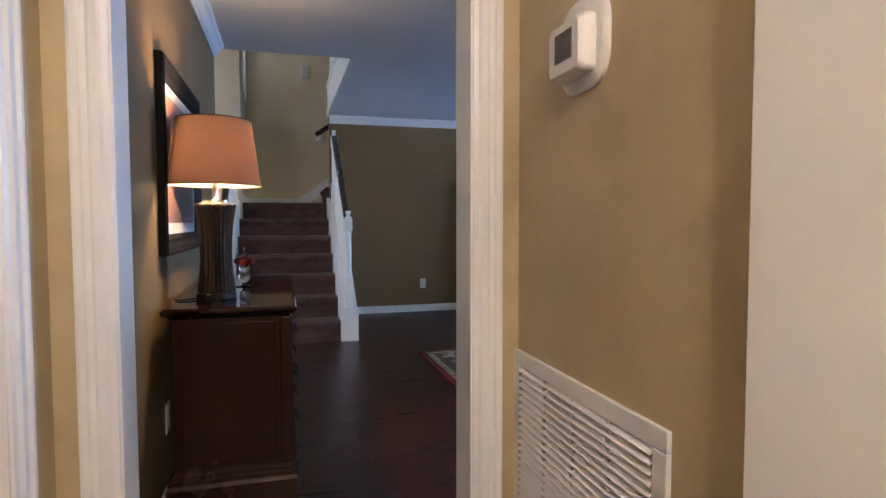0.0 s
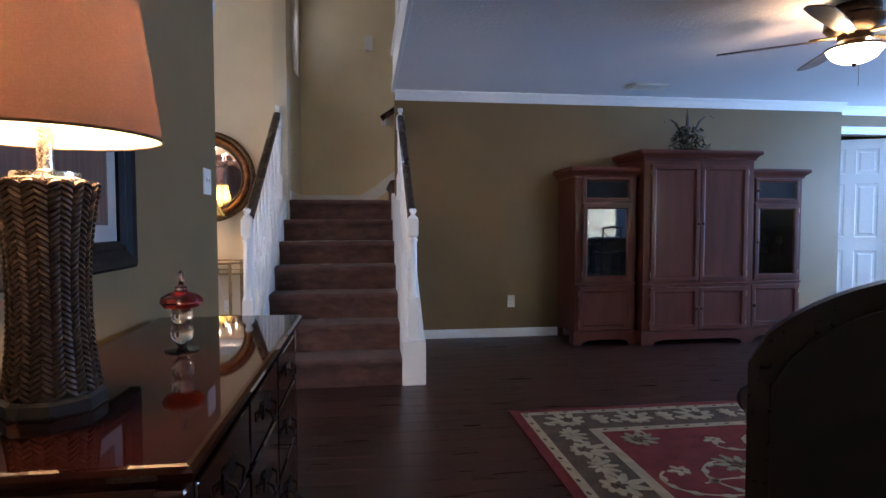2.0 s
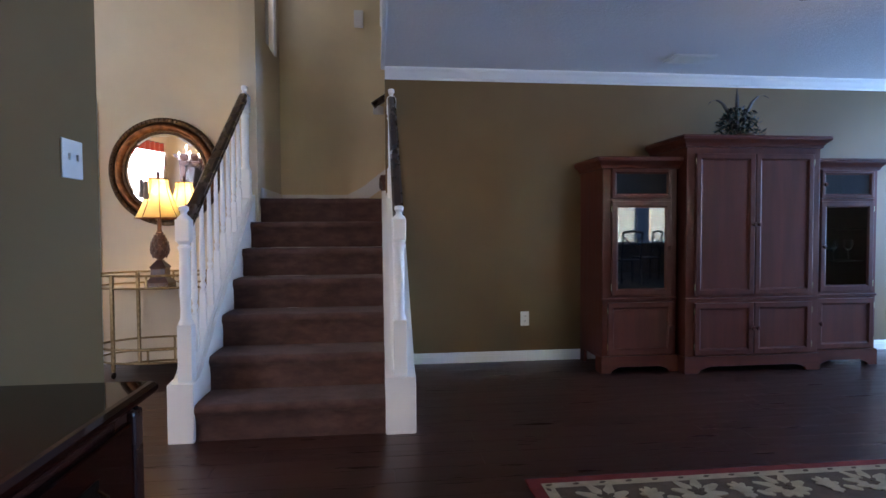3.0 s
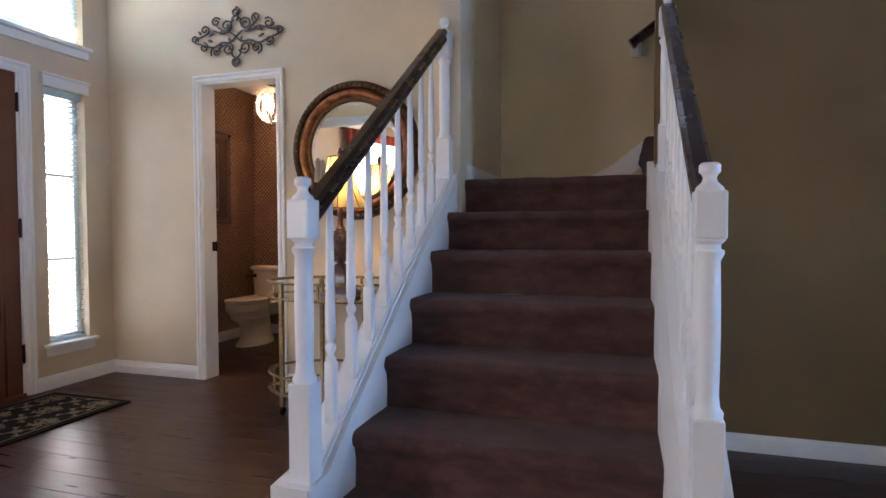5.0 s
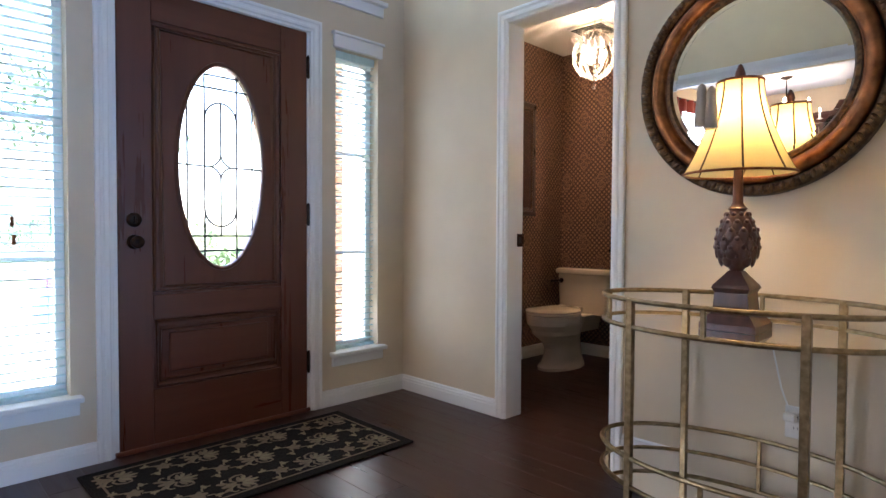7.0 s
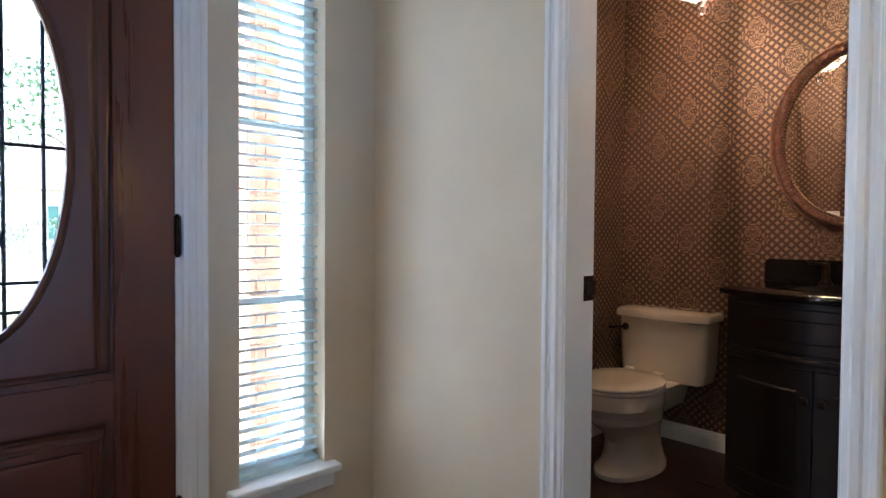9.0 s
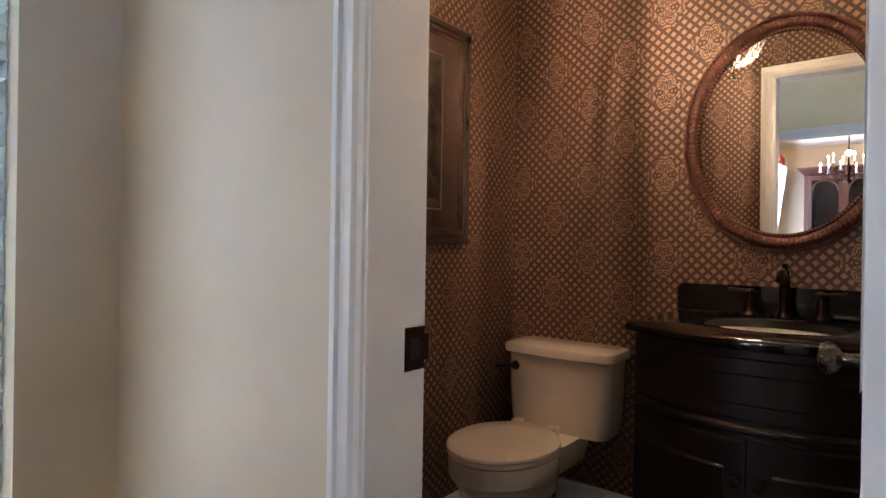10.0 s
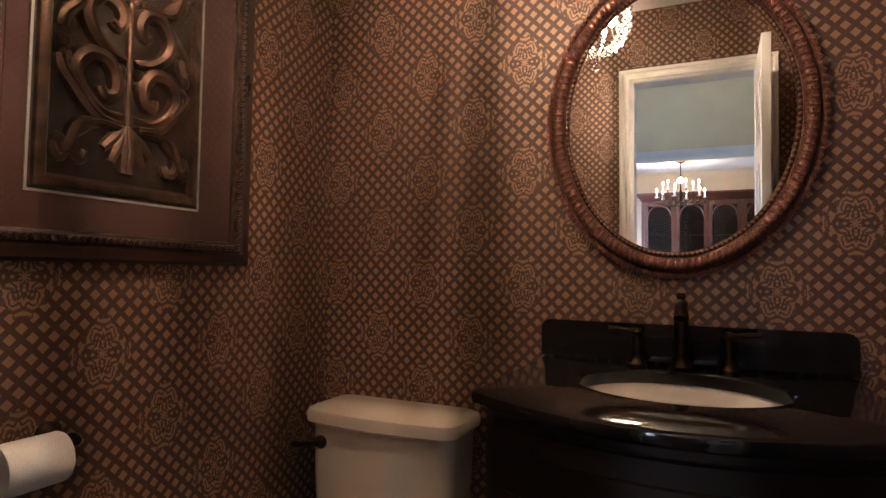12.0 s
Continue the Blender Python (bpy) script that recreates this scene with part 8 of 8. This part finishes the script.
for i in range(n):
    for j in range(2):
        bm.faces.new((ra[i][j], ra[i + 1][j], ra[i + 1][j + 1], ra[i][j + 1]))
        b = n + 1
        bm.faces.new((ra[b + i][j], ra[b + i][j + 1], ra[b + i + 1][j + 1], ra[b + i + 1][j]))
part("fabric", bm, cloth("red_valance_cloth", (0.34, 0.05, 0.03)), val, "red gathered cloth", smooth=True)
for y in (1.72, 3.48):
    part("bracket", box(-2.937, -2.86, y - 0.012, y + 0.012, 2.135, 2.165, 0.003), BRONZE, val)
part("rod", tube([(-2.87, 1.7, 2.15), (-2.87, 3.5, 2.15)], 0.012, 8), BRONZE, val)

# ---- outside the entrance ----
def grass_material():
    m = Nodes("lawn", 0.9)
    p = m.place()
    a, b = m.noise(p, 60, 4), m.noise(p, 0.8, 3)
    m.set("Base Color", m.mix(m.span(b, 0.4, 0.6, 0, 1), m.ramp(a, (0.3, (0.05, 0.08, 0.02)), (0.7, (0.12, 0.16, 0.05))), (0.14, 0.15, 0.06)))
    m.bump(a, 0.8, 0.02)
    return m.mat


def concrete_material(name, c):
    m = Nodes(name, 0.9)
    p = m.place()
    a, b = m.noise(p, 90, 4), m.noise(p, 1.5, 3)
    m.set("Base Color", m.mix(m.span(b, 0.35, 0.65, 0, 0.5), m.ramp(a, (0.3, shade(c, 0.85)), (0.7, c)), shade(c, 0.8)))
    m.bump(a, 0.3, 0.004)
    return m.mat


CONCRETE = concrete_material("pale_concrete", (0.55, 0.53, 0.50))
setting("ground", box(-400, -3.09, -400, 400, -0.4, -0.16), grass_material(), "sunlit front lawn", "lawn")
setting("porch_floor", box(-5.2, -3.085, 4.3, 7.9, -0.16, -0.02, 0.01), CONCRETE, "pale concrete porch slab", "porch")
setting("path", box(-16, -5.2, 5.3, 6.7, -0.17, -0.13, 0.01), CONCRETE, "pale concrete front path", "path")
setting("road", box(-24, -16, -200, 200, -0.2, -0.14), concrete_material("grey_road", (0.22, 0.22, 0.21)), "pale grey street", "road")
BRICK = plain("orange_brown_brick", (0.30, 0.175, 0.135), 0.85, 0, 0.35, 12)
MORTAR = plain("sand_mortar", (0.33, 0.30, 0.26), 0.95)


def brick_pier(x0, x1, y0, y1, h, label):
    """Pier of single bricks round a mortar core."""
    ob = thing("brick_pier", label, "brick pier", group="porch piers")
    part("mortar", box(x0 + 0.006, x1 - 0.006, y0 + 0.006, y1 - 0.006, -0.16, h), MORTAR, ob)
    mesh = {}
    bl, bh = 0.20, 0.066
    course = 0
    z = -0.16
    while z < h - bh:
        for side in range(4):
            a0, a1 = (x0, x1) if side % 2 == 0 else (y0, y1)
            k = max(1, round((a1 - a0) / bl))
            l = (a1 - a0) / k
            off = 0 if course % 2 == 0 else -l / 2
            n = k if course % 2 == 0 else k + 1
            for i in range(n):
                u0, u1 = max(a0, a0 + off + i * l), min(a1, a0 + off + (i + 1) * l)
                if u1 - u0 < 0.03:
                    continue
                w = round(u1 - u0 - 0.01, 3)
                key = (side % 2, w)
                if key not in mesh:
                    bm = box(-w / 2, w / 2, -0.02, 0.02, 0, bh - 0.01) if side % 2 == 0 else box(-0.02, 0.02, -w / 2, w / 2, 0, bh - 0.01)
                    b = part("brick", bm, BRICK, ob)
                    mesh[key] = b.data
                else:
                    b = new("brick", mesh[key])
                    b.parent = ob
                c = (u0 + u1) / 2
                b.location = ((c, y0 + 0.018, z) if side == 0 else (x1 - 0.018, c, z) if side == 1 else (c, y1 - 0.018, z) if side == 2 else (x0 + 0.018, c, z))
        z += bh
        course += 1
    return ob


wall("wall_porch_return", [(-5.2, -3.09, 7.42, 7.55, -0.16, 3.4)], TRIM, "white painted porch return wall")
brick_pier(-3.60, -3.42, 6.965, 7.105, 2.5, "orange-brown brick porch pier beside the window")
shrub_green = plain("shrub_leaf", (0.055, 0.10, 0.035), 0.55, 0, 0.4, 20)


def shrub(at, r, h, seed, name="shrub", label="clipped green garden shrub", count=900):
    ob = thing(name, label, "shrub", at, group="front garden shrubs")
    rng = random.Random(seed)
    part("stem", tube([(0, 0, 0), (0.03, 0.02, h * 0.5)], [0.03, 0.015], 8), RAIL_WOOD, ob)
    bm = bmesh.new()
    for _ in range(count):
        a, u = rng.random() * 6.283, rng.uniform(-0.5, 1)
        k = r * (0.75 + 0.35 * rng.random()) * (1 + 0.2 * math.sin(3 * a + seed))
        q = math.sqrt(max(0, 1 - u * u))
        p = Vector((k * q * math.cos(a), k * q * math.sin(a), h * 0.5 + u * h * 0.5 * (0.85 + 0.25 * rng.random())))
        m = Matrix.Translation(p) @ Euler((rng.uniform(-1.5, 1.5), rng.uniform(-1.5, 1.5), a)).to_matrix().to_4x4()
        s = 0.045 * (0.7 + rng.random())
        bm.faces.new([bm.verts.new(m @ Vector(v)) for v in ((-s, 0, 0), (0, -s * 0.5, 0), (s, 0, 0), (0, s * 0.5, 0))])
    tagged(part("foliage", bm, shrub_green, ob), kind="stuff")
    return ob


for i, (x, y, r, h) in enumerate(((-7.2, 7.6, 0.5, 0.8), (-7.8, 8.6, 0.6, 0.9), (-6.4, 4.2, 0.5, 0.7), (-27, 6.0, 1.6, 1.6), (-27, 10.0, 1.8, 1.7), (-27, 1.5, 1.7, 1.5), (-26.5, 14.5, 1.6, 1.6))):
    shrub((x, y, -0.16), r, h, i + 1, count=700 if r < 1 else 1400)


def tree(at, h, seed):
    ob = thing("tree", "leafy street tree with rough trunk", "tree", at, group="street trees")
    rng = random.Random(seed)
    bark = plain("grey_brown_bark", (0.16, 0.12, 0.09), 0.9, 0, 0.4, 8)
    part("trunk", tube([(0, 0, -0.1), (0.05, 0.03, h * 0.25), (-0.04, 0.05, h * 0.5), (0.03, 0, h * 0.8)], [0.26, 0.2, 0.15, 0.05], 12), bark, ob, smooth=True)
    tips = []
    for i in range(9):
        a = 2.4 * i
        z = h * (0.38 + 0.05 * i)
        e = Vector((math.cos(a) * h * 0.28, math.sin(a) * h * 0.28, z + h * 0.16))
        part("limb", tube([(0, 0, z), (e.x * 0.5, e.y * 0.5, z + h * 0.1), tuple(e)], [0.08, 0.05, 0.02], 8), bark, ob, smooth=True)
        tips.append(e)
    tips.append(Vector((0, 0, h * 0.9)))
    bm = bmesh.new()
    for e in tips:
        for _ in range(330):
            d = Vector((rng.gauss(0, 1), rng.gauss(0, 1), rng.gauss(0, 0.7))) * h * 0.085
            m = Matrix.Translation(e + d) @ Euler((rng.uniform(-1.5, 1.5), rng.uniform(-1.5, 1.5), rng.uniform(0, 6))).to_matrix().to_4x4()
            s = 0.10 * (0.7 + rng.random())
            bm.faces.new([bm.verts.new(m @ Vector(v)) for v in ((-s, 0, 0), (0, -s * 0.5, 0), (s, 0, 0), (0, s * 0.5, 0))])
    tagged(part("crown", bm, shrub_green, ob), kind="stuff")


tree((-15.0, 17.5, -0.16), 8, 2)
tree((-30.0, -5.0, -0.16), 9, 3)
tree((-31.0, 12.0, -0.16), 9, 4)

house = thing("house", "pale brick house across the street with shuttered windows", "house", (-36, 6, -0.16))
HOUSE_WALL = plain("pale_brick_house", (0.72, 0.66, 0.60), 0.9, 0, 0.1, 2)
part("wall", box(-4, 4, -9, 9, 0, 3.2), HOUSE_WALL, house)
bm = bmesh.new()
v = [bm.verts.new(p) for p in ((-4.6, -9.6, 3.1), (4.6, -9.6, 3.1), (4.6, 9.6, 3.1), (-4.6, 9.6, 3.1), (0, -6, 5.8), (0, 6, 5.8))]
for f in ((0, 1, 4), (1, 2, 5, 4), (2, 3, 5), (3, 0, 4, 5), (3, 2, 1, 0)):
    bm.faces.new([v[i] for i in f])
part("roof", bm, plain("grey_shingle", (0.20, 0.18, 0.17), 0.9, 0, 0.3, 3), house)
SHUTTER = plain("green_shutter", (0.05, 0.13, 0.11), 0.6)
for y in (-6, -2.5, 1.5, 5.5):
    w = part("window", box(3.98, 4.04, y - 0.55, y + 0.55, 0.9, 2.4, 0.02), TRIM, house)
    part("pane", box(4.04, 4.06, y - 0.48, y + 0.48, 0.97, 2.33), DARKGLASS, w)
    for s in (-1, 1):
        part("shutter", box(4.0, 4.06, y + s * 0.78 - 0.2, y + s * 0.78 + 0.2, 0.9, 2.4, 0.01), SHUTTER, w)
pl = thing("garden_planter", "blue and white garden planter with purple flowers", "planter", (-8.5, 6.35, -0.16))
part("stand", loft([[(sx * w, sy * w, z) for sx, sy in ((-1, -1), (1, -1), (1, 1), (-1, 1))] for w, z in ((0.22, 0), (0.2, 0.06), (0.07, 0.42))]), plain("blue_glaze", (0.12, 0.25, 0.38), 0.3), pl)
part("stripe", loft([[(0.012 + sx * w * 0.3, sy * w, z) for sx, sy in ((-1, -1), (4, -1), (4, 1), (-1, 1))] for w, z in ((0.07, 0.02), (0.03, 0.43))]), TRIM, pl)
bm = bmesh.new()
rng = random.Random(4)
for _ in range(120):
    p = Vector((rng.gauss(0, 0.07), rng.gauss(0, 0.07), 0.5 + rng.gauss(0, 0.05)))
    s = 0.03
    bm.faces.new([bm.verts.new(p + Vector((rng.uniform(-s, s), rng.uniform(-s, s), rng.uniform(-s, s)))) for _ in range(3)])
tagged(part("blossom", bm, plain("purple_blossom", (0.22, 0.10, 0.28), 0.7), pl), kind="stuff")

# ---- floor ----
floor = setting("floor", box(-3.08, 8.2, -2.62, 9.0, -0.12, -0.008), PLANK, "dark walnut plank floor with satin sheen", "floor")
PW, PL = 0.142, 1.22
near, meshes = 0, {}
rest = bmesh.new()


def plank_box(x0, x1, y0, y1, bm=None):
    return box(x0 + 0.0007, x1 - 0.0007, y0 + 0.0007, y1 - 0.0007, -0.0085, 0.0, bm=bm)


def chamfered(l, w):
    bm = bmesh.new()
    c = 0.0009
    lo = [bm.verts.new((x, y, -0.008)) for x, y in ((-l, -w), (l, -w), (l, w), (-l, w))]
    mid = [bm.verts.new((x, y, -c)) for x, y in ((-l, -w), (l, -w), (l, w), (-l, w))]
    top = [bm.verts.new((x, y, 0)) for x, y in ((c - l, c - w), (l - c, c - w), (l - c, w - c), (c - l, w - c))]
    for a, b in ((lo, mid), (mid, top)):
        for i in range(4):
            bm.faces.new((a[i], a[(i + 1) % 4], b[(i + 1) % 4], b[i]))
    bm.faces.new(top)
    return bm


rng = random.Random(5)
for r in range(int((9.0 + 2.62) / PW) + 1):
    y = -2.62 + r * PW
    off = rng.random() * PL
    k = 0
    while True:
        x0 = -3.08 - off + k * PL
        k += 1
        if x0 > 8.2:
            break
        a, b = max(x0, -3.08), min(x0 + PL, 8.2)
        if b - a < 0.03:
            continue
        inside = (a < 2.6 and y > 1.3 and y < 7.3) or (a < 0.9 and b > -0.3 and y > -0.6 and y <= 1.3) or (b > -2.95 and a < -1.2 and y >= 7.3 and y < 8.8)
        if inside and near < 300:
            key = round(b - a, 3)
            if key not in meshes:
                p = part("plank", chamfered(key / 2 - 0.0004, PW / 2 - 0.0004), PLANK, floor)
                meshes[key] = p.data
            else:
                p = new("plank", meshes[key])
                p.parent = floor
            p.location = ((a + b) / 2, y + PW / 2, 0)
            near += 1
        else:
            plank_box(a, b, y, y + PW, rest)
tagged(part("planks", rest, PLANK, floor), kind="stuff")
